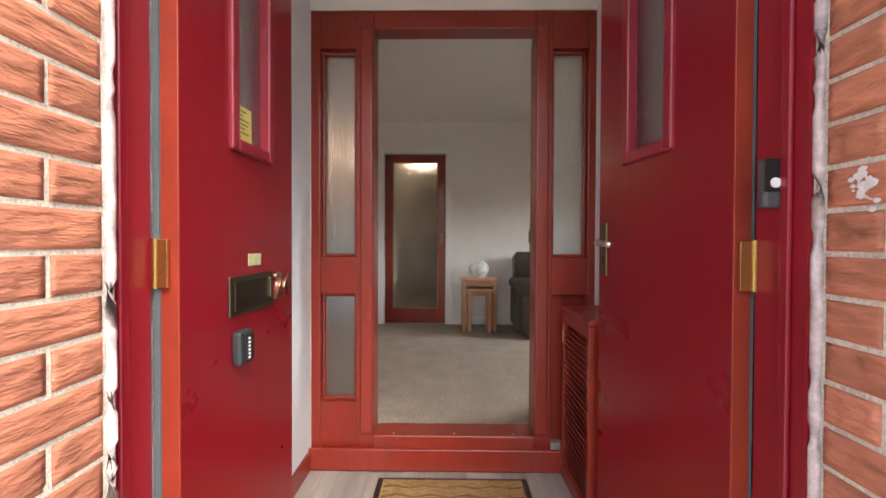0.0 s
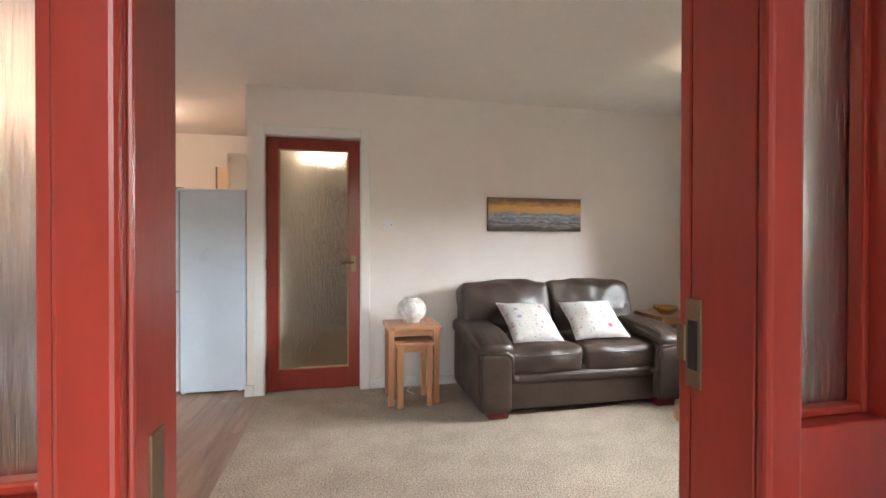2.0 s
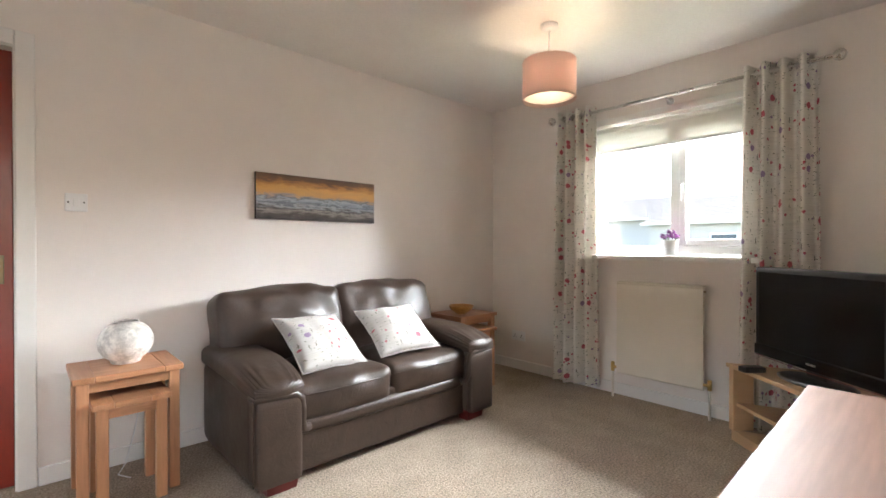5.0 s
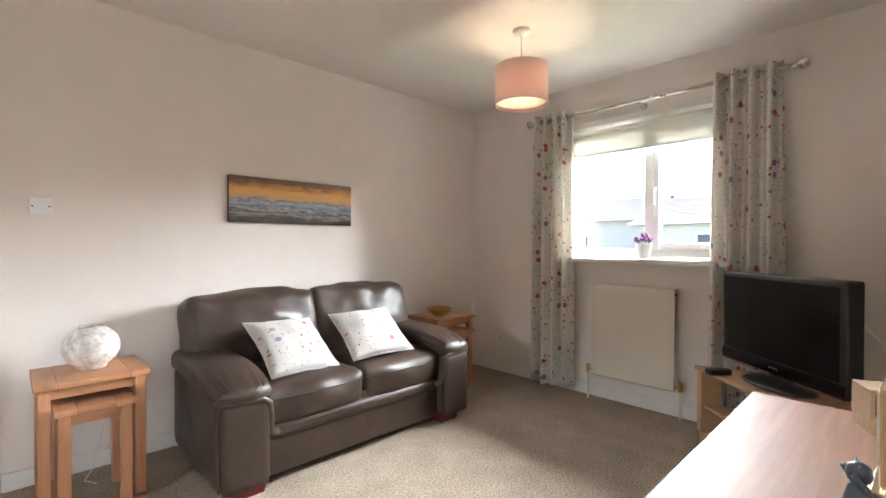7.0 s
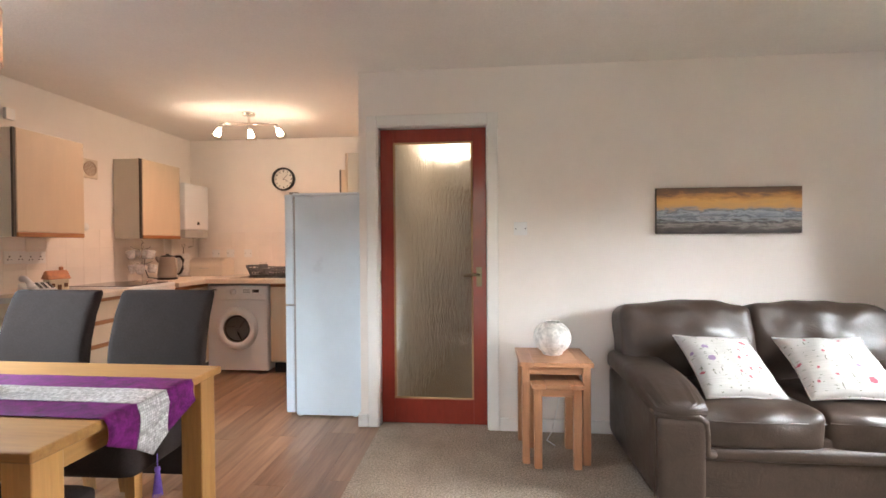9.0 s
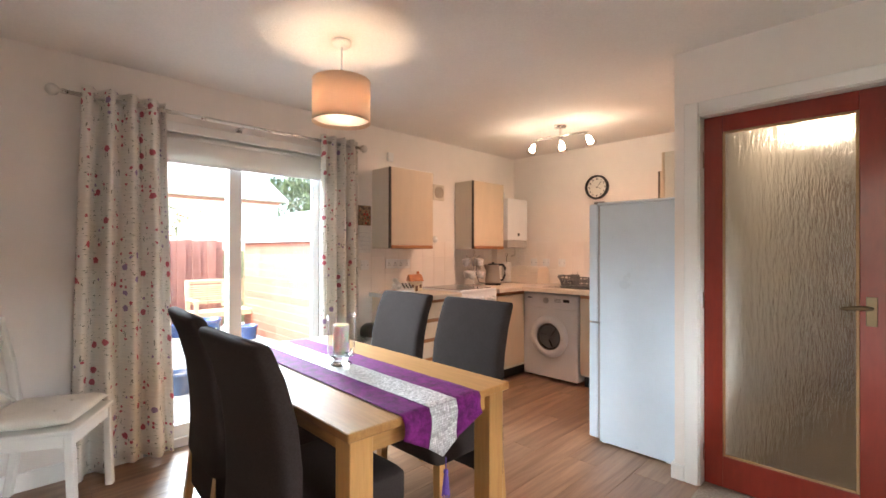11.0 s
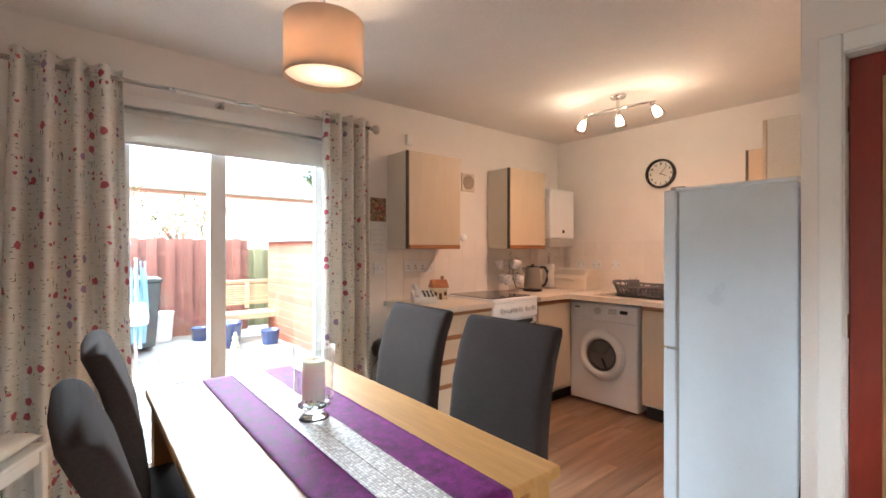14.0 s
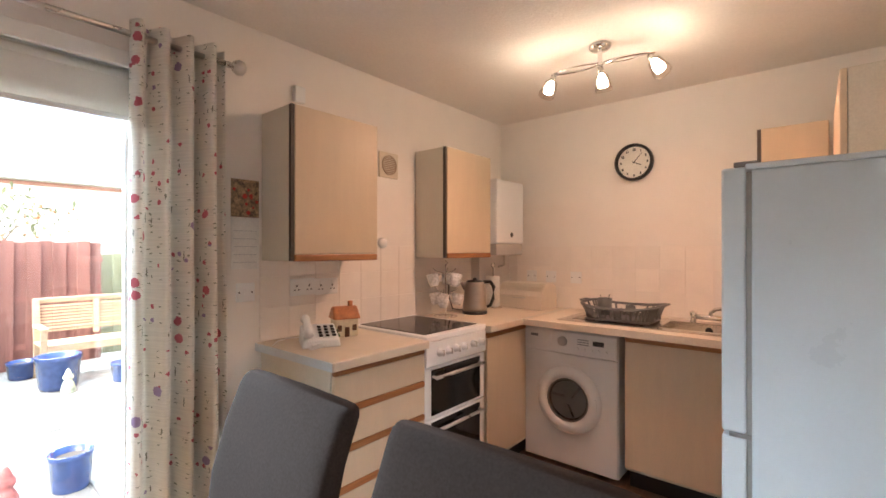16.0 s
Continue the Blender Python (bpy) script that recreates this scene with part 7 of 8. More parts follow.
part("case", lathe([(0, 0), (0.032, 0), (0.030, 0.02), (0, 0.024)], 28, None, pose(0, 0, 0, 0, 90)), UPVC, al, "", True)

# wall calendar
wk = thing("wall_calendar", pose(X0 + 0.001, 4.86, 1.25), "wall calendar with a picture of birds and berries", "calendar")
part("leaf_sheet", B(0, 0.003, -0.065, 0.065, 0, 0.235), mat("calendar_paper", (0.78, 0.77, 0.74), 0.8), wk)
PIC = mat("calendar_picture", (0.30, 0.20, 0.12), 0.6, var=0.9, scale=34, fine=0.5, bscale=90)
part("picture", B(0, 0.004, -0.065, 0.065, 0.238, 0.41), PIC, wk, "mottled brown, red and green picture")
rnd = random.Random(3)
BERRY = mat("berry_red", (0.5, 0.03, 0.02), 0.6)
for k in range(9):
    bm = bmesh.new()
    bmesh.ops.create_icosphere(bm, subdivisions=1, radius=rnd.uniform(0.006, 0.014), matrix=Matrix.Translation((0.004, rnd.uniform(-0.055, 0.055), rnd.uniform(0.25, 0.38))) @ Matrix.Diagonal((0.06, 1, 1, 1)))
    part("berry_print", bm, BERRY, wk)
bm = bmesh.new()
for k in range(5):
    box(bm, 0.003, 0.0036, -0.055, 0.055, 0.03 + k * 0.036, 0.032 + k * 0.036)
part("grid_lines", bm, mat("grey_ink", (0.45, 0.45, 0.47), 0.7), wk)

# things on the worktop
WZ = 0.905
tel = thing("telephone", pose(-2.945, 5.085, WZ, 0, 0, 62), "white corded telephone with large black buttons", "telephone")
bm = bmesh.new()
vs = box(bm, -0.085, 0.085, -0.095, 0.095, 0, 0.05)
for v in vs:
    if v.co.z > 0.04:
        v.co.z += 0.03 if v.co.y > 0 else -0.015
        v.co.x *= 0.93
        v.co.y *= 0.93
ob = soften(part("base", bm, WHITE, tel), 0.008, 3)
for i in range(3):
    for j in range(4):
        part("button", B(-0.0085, 0.0085, -0.008, 0.008, 0, 0.007, 0.003), BLACK, tel).matrix_local = pose(0.0 + i * 0.029, -0.062 + j * 0.030, 0.046 + j * 0.0083, 15)
bm = tube([(-0.055, -0.09, 0.06), (-0.055, -0.05, 0.085), (-0.055, 0.04, 0.11), (-0.055, 0.085, 0.105)], [0.022, 0.017, 0.017, 0.022], 12)
part("handset", bm, WHITE, tel, "", True)
coil = [(-0.05 + 0.0022 * k * 0.5 + 0.012 * math.cos(k * 1.1), -0.13 + 0.0009 * k + 0.0 * k, 0.013 + 0.012 * math.sin(k * 1.1)) for k in range(90)]
part("coiled_cord", tube(coil, 0.003, 5), WHITE, tel, "", True)
part("line_cord", tube([(-0.08, 0.09, 0.02), (-0.13, 0.13, 0.012), (-0.18, 0.10, 0.006), (-0.20, 0.02, 0.004)], 0.003, 6), UPVC, tel, "", True)

ch = thing("cottage_ornament", pose(-3.02, 5.285, WZ, 0, 0, 70), "pottery cottage jar with an orange roof", "ornament")
part("cottage_wall", B(-0.06, 0.06, -0.045, 0.045, 0, 0.09, 0.008), mat("cream_glaze", (0.70, 0.62, 0.45), 0.3, var=0.15, scale=20), ch)
bm = bmesh.new()
vs = box(bm, -0.07, 0.07, -0.056, 0.056, 0.088, 0.15)
for v in vs:
    if v.co.z > 0.14:
        v.co.y *= 0.25
        v.co.x *= 0.9
soften(part("roof", bm, mat("orange_glaze", (0.48, 0.17, 0.06), 0.35, var=0.3, scale=30), ch, "orange thatched roof lid"), 0.008)
part("chimney", B(0.02, 0.04, -0.012, 0.012, 0.14, 0.175, 0.003), bpy.data.materials["orange_glaze"], ch)
part("door", B(-0.012, 0.012, -0.049, -0.044, 0.0, 0.05, 0.003), mat("brown_glaze", (0.12, 0.05, 0.02), 0.35), ch)
for x in (-0.038, 0.038):
    part("window", B(x - 0.011, x + 0.011, -0.049, -0.044, 0.03, 0.06, 0.002), bpy.data.materials["brown_glaze"], ch)
bm = bmesh.new()
rnd = random.Random(11)
for k in range(26):
    bmesh.ops.create_icosphere(bm, subdivisions=1, radius=rnd.uniform(0.005, 0.011), matrix=Matrix.Translation((-0.062 + rnd.uniform(-0.01, 0.02), rnd.uniform(-0.05, 0.0), rnd.uniform(0.0, 0.06))))
part("shrubs", bm, mat("green_glaze", (0.07, 0.13, 0.05), 0.4), ch)

mt = thing("mug_tree", pose(-3.03, 6.10, WZ), "wire mug tree hung with patterned china mugs", "mug tree")
WIRE = mat("chrome_wire", (0.7, 0.66, 0.62), 0.2, metal=1)
bm = tube([(0.075 * math.cos(a), 0.075 * math.sin(a), 0.006) for a in [k * math.pi / 10 for k in range(20)]], 0.004, 6, None, True)
tube([(0.045 * math.cos(a), 0.045 * math.sin(a), 0.006) for a in [k * math.pi / 10 for k in range(20)]], 0.003, 6, bm, True)
tube([(-0.075, 0, 0.006), (0.075, 0, 0.006)], 0.003, 6, bm)
tube([(0, 0, 0.006), (0, 0, 0.33), (0.02, 0, 0.35), (0, 0, 0.365)], 0.004, 6, bm)
for k in range(6):
    a = k * 1.047
    z = 0.15 if k % 2 else 0.28
    tube([(0, 0, z), (0.07 * math.cos(a), 0.07 * math.sin(a), z + 0.02), (0.085 * math.cos(a), 0.085 * math.sin(a), z + 0.035)], 0.003, 6, bm)
part("frame", bm, WIRE, mt)
CHINA = mat("blue_patterned_china", (0.66, 0.66, 0.68), 0.2, var=0.35, scale=55, fine=0.1)
for k in range(6):
    a = k * 1.047
    z = 0.15 if k % 2 else 0.28
    mg = thing("mug", pose(-3.03, 6.10, WZ) @ pose(0.075 * math.cos(a), 0.075 * math.sin(a), z - 0.075, 12, 0, math.degrees(a) + 90), "small white china mug with a blue pattern", "mug", "mugs on the tree")
    part("cup", lathe([(0, 0), (0.026, 0), (0.034, 0.02), (0.038, 0.075), (0.035, 0.075), (0.031, 0.022), (0, 0.006)], 24), CHINA, mg, "", True)
    part("handle", tube([(0, 0.036, 0.06), (0, 0.06, 0.062), (0, 0.066, 0.04), (0, 0.056, 0.02), (0, 0.034, 0.02)], 0.005, 8), CHINA, mg, "", True)

kt = thing("kettle", pose(-2.98, 6.355, WZ, 0, 0, 20), "brushed steel cordless kettle with a black handle", "kettle")
part("base", lathe([(0, 0), (0.085, 0), (0.085, 0.015), (0.078, 0.02), (0, 0.02)], 32), BLACK, kt, "", True)
part("body", lathe([(0, 0.02), (0.080, 0.02), (0.081, 0.05), (0.066, 0.20), (0.062, 0.215), (0, 0.218)], 40), mat("warm_steel", (0.42, 0.37, 0.33), 0.3, metal=0.9, var=0.06), kt, "", True)
part("lid", lathe([(0.060, 0.214), (0.05, 0.226), (0.015, 0.23), (0.012, 0.242), (0, 0.244)], 28), BLACK, kt, "", True)
part("handle", tube([(0.055, 0.02, 0.215), (0.10, 0.04, 0.215), (0.122, 0.045, 0.18), (0.118, 0.044, 0.10), (0.10, 0.04, 0.055), (0.078, 0.03, 0.045)], [0.012, 0.013, 0.013, 0.012, 0.011, 0.010], 10), BLACK, kt, "", True)
part("spout", tube([(-0.055, -0.02, 0.17), (-0.078, -0.028, 0.205), (-0.088, -0.031, 0.212)], [0.025, 0.016, 0.010], 10), bpy.data.materials["warm_steel"], kt, "", True)
part("flex", tube([(-0.06, 0.05, 0.008), (-0.12, 0.09, 0.006), (-0.17, 0.03, 0.02), (-0.19, 0.0, 0.12), (-0.185, -0.005, 0.22)], 0.004, 6), BLACK, kt, "", True)
part("plug", B(-0.215, -0.17, -0.03, 0.02, 0.205, 0.255, 0.006), BLACK, kt)

kr = thing("kitchen_roll_holder", pose(-3.06, 6.70, WZ), "kitchen roll on a chrome upright holder", "kitchen roll")
part("stand", lathe([(0, 0), (0.07, 0), (0.07, 0.008), (0.006, 0.012), (0.005, 0.30), (0, 0.30)], 28), CHROME, kr, "", True)
part("loop", tube([(0.018 * math.cos(a), 0, 0.318 + 0.018 * math.sin(a)) for a in [k * math.pi / 6 for k in range(12)]], 0.003, 6, None, True), CHROME, kr)
part("paper_roll", lathe([(0.02, 0.012), (0.052, 0.012), (0.052, 0.235), (0.02, 0.235), (0.02, 0.012)], 28), mat("kitchen_paper", (0.78, 0.76, 0.74), 0.9, var=0.12, scale=40, bump=0.2), kr, "patterned white paper roll", True)

bb = thing("bread_bin", pose(-2.86, 6.86, WZ), "cream enamel roll-top bread bin", "bread bin")
BREAD = mat("bread_bin_cream", (0.74, 0.67, 0.58), 0.35, var=0.03)
bm = bmesh.new()
prof = [(-0.12, 0.0), (-0.12, 0.10), (-0.112, 0.135), (-0.09, 0.165), (-0.055, 0.185), (0.0, 0.192), (0.06, 0.188), (0.10, 0.17), (0.12, 0.14), (0.125, 0.0)]
a_ = [bm.verts.new((-0.185, y, z)) for y, z in prof]
b_ = [bm.verts.new((0.185, y, z)) for y, z in prof]
for k in range(len(prof) - 1):
    bm.faces.new((a_[k], a_[k + 1], b_[k + 1], b_[k]))
bm.faces.new(a_)
bm.faces.new(b_)
bm.faces.new((a_[0], a_[-1], b_[-1], b_[0]))
soften(part("body", bm, BREAD, bb, "", False), 0.01, 3, 50)
part("lid_edge", B(-0.187, 0.187, -0.1235, -0.119, 0.098, 0.106, 0.002), BREAD, bb)
part("handle", tube([(-0.05, -0.12, 0.085), (-0.045, -0.135, 0.085), (0.045, -0.135, 0.085), (0.05, -0.12, 0.085)], 0.004, 6), STEEL, bb)

# three-lamp spotlight bar
sl = thing("spotlight_bar", pose(-2.022, 6.105, ZC - 0.04, 0, 0, 6.5), "chrome ceiling bar with three lit glass spotlights", "spotlight")
part("ceiling_plate", lathe([(0, 0.04), (0.055, 0.04), (0.055, 0.03), (0.045, 0.018), (0.012, 0.014), (0, 0.014)], 32), CHROME, sl, "", True)
wave = [(-0.255 + 0.51 * k / 16, 0.028 * math.sin(k / 16 * 2 * math.pi), -0.055) for k in range(17)]
part("bar", tube(wave, 0.007, 8), CHROME, sl, "", True)
wave2 = [(-0.235 + 0.47 * k / 16, -0.028 * math.sin(k / 16 * 2 * math.pi), -0.050) for k in range(17)]
part("bar", tube(wave2, 0.005, 8), CHROME, sl, "", True)
part("stem", tube([(0, 0, 0.018), (0, 0, -0.06)], 0.012, 10), CHROME, sl)
SPOTG = glow("spot_glow", (1, 0.86, 0.70), 7)
FG = thin_glass("spot_shade_glass", (0.97, 0.94, 0.9))
for k, (x, tx, ty) in enumerate(((-0.235, -22, 12), (0.0, 8, -6), (0.225, -12, -30))):
    m = pose(x, 0, -0.055, tx, ty, 0)
    hd = part("lamp_head", lathe([(0, -0.01), (0.014, -0.012), (0.016, -0.05), (0, -0.05)], 16), CHROME, sl, "", True)
    hd.matrix_local = m
    part("glass_shade", lathe([(0.018, -0.045), (0.032, -0.06), (0.044, -0.135), (0.0425, -0.135), (0.030, -0.06), (0.018, -0.048)], 28), FG, hd, "clear glass shade", True)
    bl = part("bulb", lathe([(0, -0.118), (0.024, -0.114), (0.027, -0.10), (0.021, -0.07), (0.012, -0.05), (0, -0.05)], 18), SPOTG, hd, "", True)
    bl.visible_shadow = False
    sp_ = lamp("spot_bulb", 'SPOT', pose(-2.022, 6.105, ZC - 0.04, 0, 0, 6.5) @ m @ Matrix.Translation((0, 0, -0.09)), SPOT_POWER, KWARM, 0.03)
    sp_.data.spot_size, sp_.data.spot_blend = radians(152), 0.8
    lamp("spot_halo", 'POINT', pose(-2.022, 6.105, ZC - 0.04, 0, 0, 6.5) @ m @ Matrix.Translation((0, 0, -0.085)), 0.03, KWARM, 0.03)

# ---- garden ----
GZ = -0.16
GROUND = mat("ground_grass", (0.16, 0.17, 0.10), 0.95, var=0.3, scale=0.6, fine=0.3, bump=0.5, bscale=40)
bm = bmesh.new()
vs = [bm.verts.new((x, y, GZ - 0.06)) for x, y in ((-400, -400), (400, -400), (400, 400), (-400, 400))]
bm.faces.new(vs)
struct("ground", bm, GROUND, "rough grass and earth around the house", "ground")
GRAVEL = mat("white_gravel", (0.27, 0.265, 0.25), 0.9, var=0.2, scale=9, fine=0.45, bump=1.0, bscale=55)
bm = B(-9.2, X0 - 0.29, 0.5, 7.5, GZ - 0.06, GZ - 0.012)
struct("gravel", bm, GRAVEL, "pale gravel garden bed", "ground")
SLAB = mat("concrete_slab", (0.18, 0.18, 0.175), 0.85, var=0.16, scale=5, fine=0.14, bump=0.3, bscale=120, by_object=0.1)
pave = thing("pavement", pose(0, 0, 0), "grey concrete paving slabs beside the gravel", "pavement", kind="structure")
slab_me = None
for i, x in enumerate((-4.10, -4.72, -6.35, -6.95)):
    for j in range(9):
        if i > 1 and j < 0:
            continue
        y = 1.2 + j * 0.62
        if slab_me is None:
            ob = part("slab", B(-0.3, 0.3, -0.3, 0.3, 0, 0.045, 0.006, 1), SLAB, pave)
            slab_me = ob.data
        else:
            ob = new("slab", slab_me)
            ob.parent = pave
        ob.matrix_local = pose(x, y, GZ - 0.045 + random.uniform(-0.003, 0.003), random.uniform(-0.4, 0.4), random.uniform(-0.4, 0.4), random.uniform(-0.6, 0.6))

FENCE = wood("fence_brown", (0.30, 0.14, 0.115), (0.20, 0.09, 0.072), 0.6, 0.8, 2, 0.0)
FENCEG = wood("fence_green", (0.26, 0.29, 0.18), (0.18, 0.21, 0.12), 0.6, 0.85, 2, 0.0)


def fence(x, y0, y1, top, material, label, pitch=0.128):
    f = thing("fence", pose(x, 0, GZ - 0.02), label, "fence", "garden fences")
    n = int((y1 - y0) / pitch)
    shared = {}
    for k in range(n):
        y = y0 + k * pitch
        front = k % 2
        key = (front, k % 3)
        h = top - GZ + (0.0, 0.012, -0.01)[k % 3]
        if key not in shared:
            b = B(0.0 if not front else 0.034, 0.022 if not front else 0.056, 0, pitch * 1.12, 0, h, 0.003, 1)
            ob = part("board", b, material, f)
            shared[key] = ob.data
        else:
            ob = new("board", shared[key])
            ob.parent = f
        ob.matrix_local = pose(0, y, 0)
    for z in (0.25, 0.85, top - GZ - 0.28):
        part("rail", B(0.0225, 0.0335, y0, y1, z, z + 0.07), material, f)
    for y in [y0 + q * 1.8 for q in range(int((y1 - y0) / 1.8) + 1)]:
        part("post", B(-0.09, -0.002, y, y + 0.09, 0, top - GZ - 0.12, 0.006), material, f)


fence(-8.95, 0.6, 5.62, 1.47, FENCE, "red-brown close-boarded garden fence")
fence(-9.25, 5.66, 7.4, 1.30, FENCEG, "faded green picket fence beside the shed", 0.15)

# shed with horizontal boards
SHED = wood("shed_red", (0.36, 0.13, 0.08), (0.26, 0.09, 0.055), 0.5, 0.8, 0, 0.0)
FELT = mat("roof_felt", (0.30, 0.33, 0.36), 0.9, var=0.15, scale=4, fine=0.2, bump=0.4, bscale=160)


def shed(x0, x1, y0, y1, eave, ridge, material, label, name="garden_shed", pitch=0.125):
    s_ = thing(name, pose(0, 0, GZ - 0.02), label, "shed")
    hb = eave - GZ
    part("wall", B(x0 + 0.02, x1 - 0.02, y0 + 0.02, y1 - 0.02, 0, hb), material, s_)
    n = int(hb / pitch)
    shared = None
    shared2 = None
    for k in range(n + 1):
        z = k * pitch
        h = min(pitch + 0.003, hb - z)
        if h < 0.03:
            continue
        if shared is None or h < pitch + 0.002:
            bm = B(x0, x1, -0.010, 0.012, 0, h, 0.003, 1)
            ob = part("board", bm, material, s_)
            if h > pitch + 0.002:
                shared = ob.data
        else:
            ob = new("board", shared)
            ob.parent = s_
        ob.matrix_local = pose(0, y0 + 0.01, z, 4)
        if shared2 is None or h < pitch + 0.002:
            bm = B(-0.012, 0.010, y0, y1, 0, h, 0.003, 1)
            ob = part("board", bm, material, s_)
            if h > pitch + 0.002:
                shared2 = ob.data
        else:
            ob = new("board", shared2)
            ob.parent = s_
        ob.matrix_local = pose(x1 - 0.01, 0, z, 0, -4)
    bm = bmesh.new()
    ym = (y0 + y1) / 2
    hr = ridge - GZ
    o = 0.08
    pr = [(y0 - o, hb - 0.03), (ym, hr), (y1 + o, hb - 0.03), (y1 + o, hb + 0.01), (ym, hr + 0.04), (y0 - o, hb + 0.01)]
    a = [bm.verts.new((x0 - o, y, z)) for y, z in pr]
    b = [bm.verts.new((x1 + o, y, z)) for y, z in pr]
    for k in range(6):
        j = (k + 1) % 6
        bm.faces.new((a[k], a[j], b[j], b[k]))
    bm.faces.new(a)
    bm.faces.new(b)
    part("roof", bm, FELT, s_, "pale grey felt roof")
    return s_


shed(-8.15, -5.6, 5.72, 7.3, 1.45, 1.95, SHED, "red-brown boarded garden shed with a pale felt roof")
SHED2 = wood("shed_dark", (0.24, 0.11, 0.09), (0.16, 0.07, 0.06), 0.5, 0.8, 1, 0.0)
shed(-8.1, -6.66, 1.9, 3.58, 1.38, 1.50, SHED2, "dark brown boarded garden store with a low roof", "garden_store", 0.10)

# bench
TEAK = wood("bench_teak", (0.50, 0.38, 0.25), (0.40, 0.29, 0.18), 0.8, 0.6, 1, 0.0)
be = thing("garden_bench", pose(-8.05, 5.42, GZ - 0.012, 0, 0, -90), "slatted teak garden bench on the gravel", "bench")
for x in (-0.58, 0.58):
    part("leg", B(x - 0.03, x + 0.03, 0.19, 0.25, 0, 0.60, 0.004), TEAK, be)
    part("leg", post([(x, -0.22, 0), (x, -0.22, 0.42), (x, -0.30, 0.92)], 0.06, 0.05), TEAK, be)
    part("arm", B(x - 0.035, x + 0.035, -0.25, 0.27, 0.60, 0.63, 0.006), TEAK, be)
for k in range(6):
    y = -0.18 + k * 0.072
    part("seat_slat", B(-0.61, 0.61, y, y + 0.06, 0.41, 0.432, 0.003), TEAK, be)
part("front_rail", B(-0.55, 0.55, 0.20, 0.23, 0.34, 0.409), TEAK, be)
for k in range(9):
    z = 0.52 + k * 0.037
    part("back_slat", B(-0.55, 0.55, -0.012, 0.0, 0, 0.026, 0.002), TEAK, be).matrix_local = pose(0, -0.235 - (z - 0.42) * 0.16, z, 9)
part("top_rail", B(-0.60, 0.60, -0.33, -0.29, 0.865, 0.93, 0.01), TEAK, be)
part("middle_post", B(-0.03, 0.03, -0.29, -0.255, 0.46, 0.88), TEAK, be)

# pots
BLUE = mat("blue_glaze", (0.03, 0.06, 0.18), 0.2, var=0.25, scale=14, coat=0.4)
SLATE = mat("dark_blue_glaze", (0.03, 0.045, 0.08), 0.25, var=0.2)
SOIL = mat("soil", (0.05, 0.035, 0.025), 1.0, var=0.3, fine=0.4, bump=0.8, bscale=90)


def plant_pot(x, y, r, h, material, label):
    p_ = thing("plant_pot", pose(x, y, GZ - 0.012), label, "plant pot", "garden pots")
    part("pot", lathe([(0, 0), (r * 0.78, 0), (r * 0.86, h * 0.1), (r * 0.98, h * 0.86), (r * 1.03, h * 0.88), (r * 1.03, h * 0.97), (r, h), (r * 0.9, h), (r * 0.88, h * 0.85), (0, h * 0.83)], 32), material, p_, "", True)
    part("soil", lathe([(r * 0.87, h * 0.84), (r * 0.5, h * 0.88), (0, h * 0.87)], 20), SOIL, p_, "", True)
    part("rim", tube([(r * 1.0 * math.cos(a), r * 1.0 * math.sin(a), h * 0.985) for a in [k * math.pi / 14 for k in range(28)]], r * 0.05, 6, None, True), material, p_, "", True)


plant_pot(-7.55, 4.92, 0.20, 0.36, BLUE, "large glazed blue plant pot")
plant_pot(-8.62, 4.22, 0.17, 0.46, WHITE, "tall white planter standing by the fence")
plant_pot(-8.35, 4.72, 0.14, 0.20, BLUE, "small glazed blue plant pot by the fence")
plant_pot(-7.35, 5.48, 0.14, 0.22, BLUE, "small glazed blue plant pot by the shed")
plant_pot(-4.80, 4.53, 0.115, 0.24, BLUE, "glazed blue plant pot on the slabs")
plant_pot(-5.0, 3.90, 0.12, 0.22, SLATE, "dark glazed plant pot on the slabs")

# gnomes, kept as plain ornaments
for x, y, sc, col in ((-4.72, 4.22, 1.0, (0.34, 0.10, 0.09)), (-7.25, 4.95, 0.9, (0.40, 0.48, 0.36)), (-4.45, 3.62, 0.9, (0.34, 0.40, 0.50))):
    me = bpy.data.meshes.new("garden_ornament")
    bm = lathe([(0, 0), (0.07, 0), (0.075, 0.03), (0.06, 0.10), (0.045, 0.14), (0.035, 0.155), (0.05, 0.175), (0.05, 0.2), (0.035, 0.225), (0.02, 0.27), (0, 0.29)], 20)
    bmesh.ops.recalc_face_normals(bm, faces=bm.faces)
    bm.to_mesh(me)
    bm.free()
    me.materials.append(mat("ornament_paint", col, 0.5, var=0.6, scale=18))
    finish(me, True)
    ob = tagged(new("garden_ornament", me), "small weathered painted garden ornament on the gravel", "ornament", "garden ornaments")
    ob.matrix_world = pose(x, y, GZ - 0.012) @ Matrix.Scale(sc, 4)

# wheelie bin
wb = thing("wheelie_bin", pose(-8.15, 3.84, GZ - 0.012, 0, 0, 90), "dark grey wheelie bin standing by the fence", "bin")
BIN = mat("bin_grey", (0.07, 0.085, 0.085), 0.5, var=0.12)
bm = bmesh.new()
vs = box(bm, -0.28, 0.28, -0.30, 0.30, 0.06, 0.98)
for v in vs:
    if v.co.z < 0.1:
        v.co.x *= 0.78
        v.co.y *= 0.75
soften(part("body", bm, BIN, wb), 0.02)
part("lid", B(-0.30, 0.30, -0.33, 0.34, 0.981, 1.04, 0.02), BIN, wb)
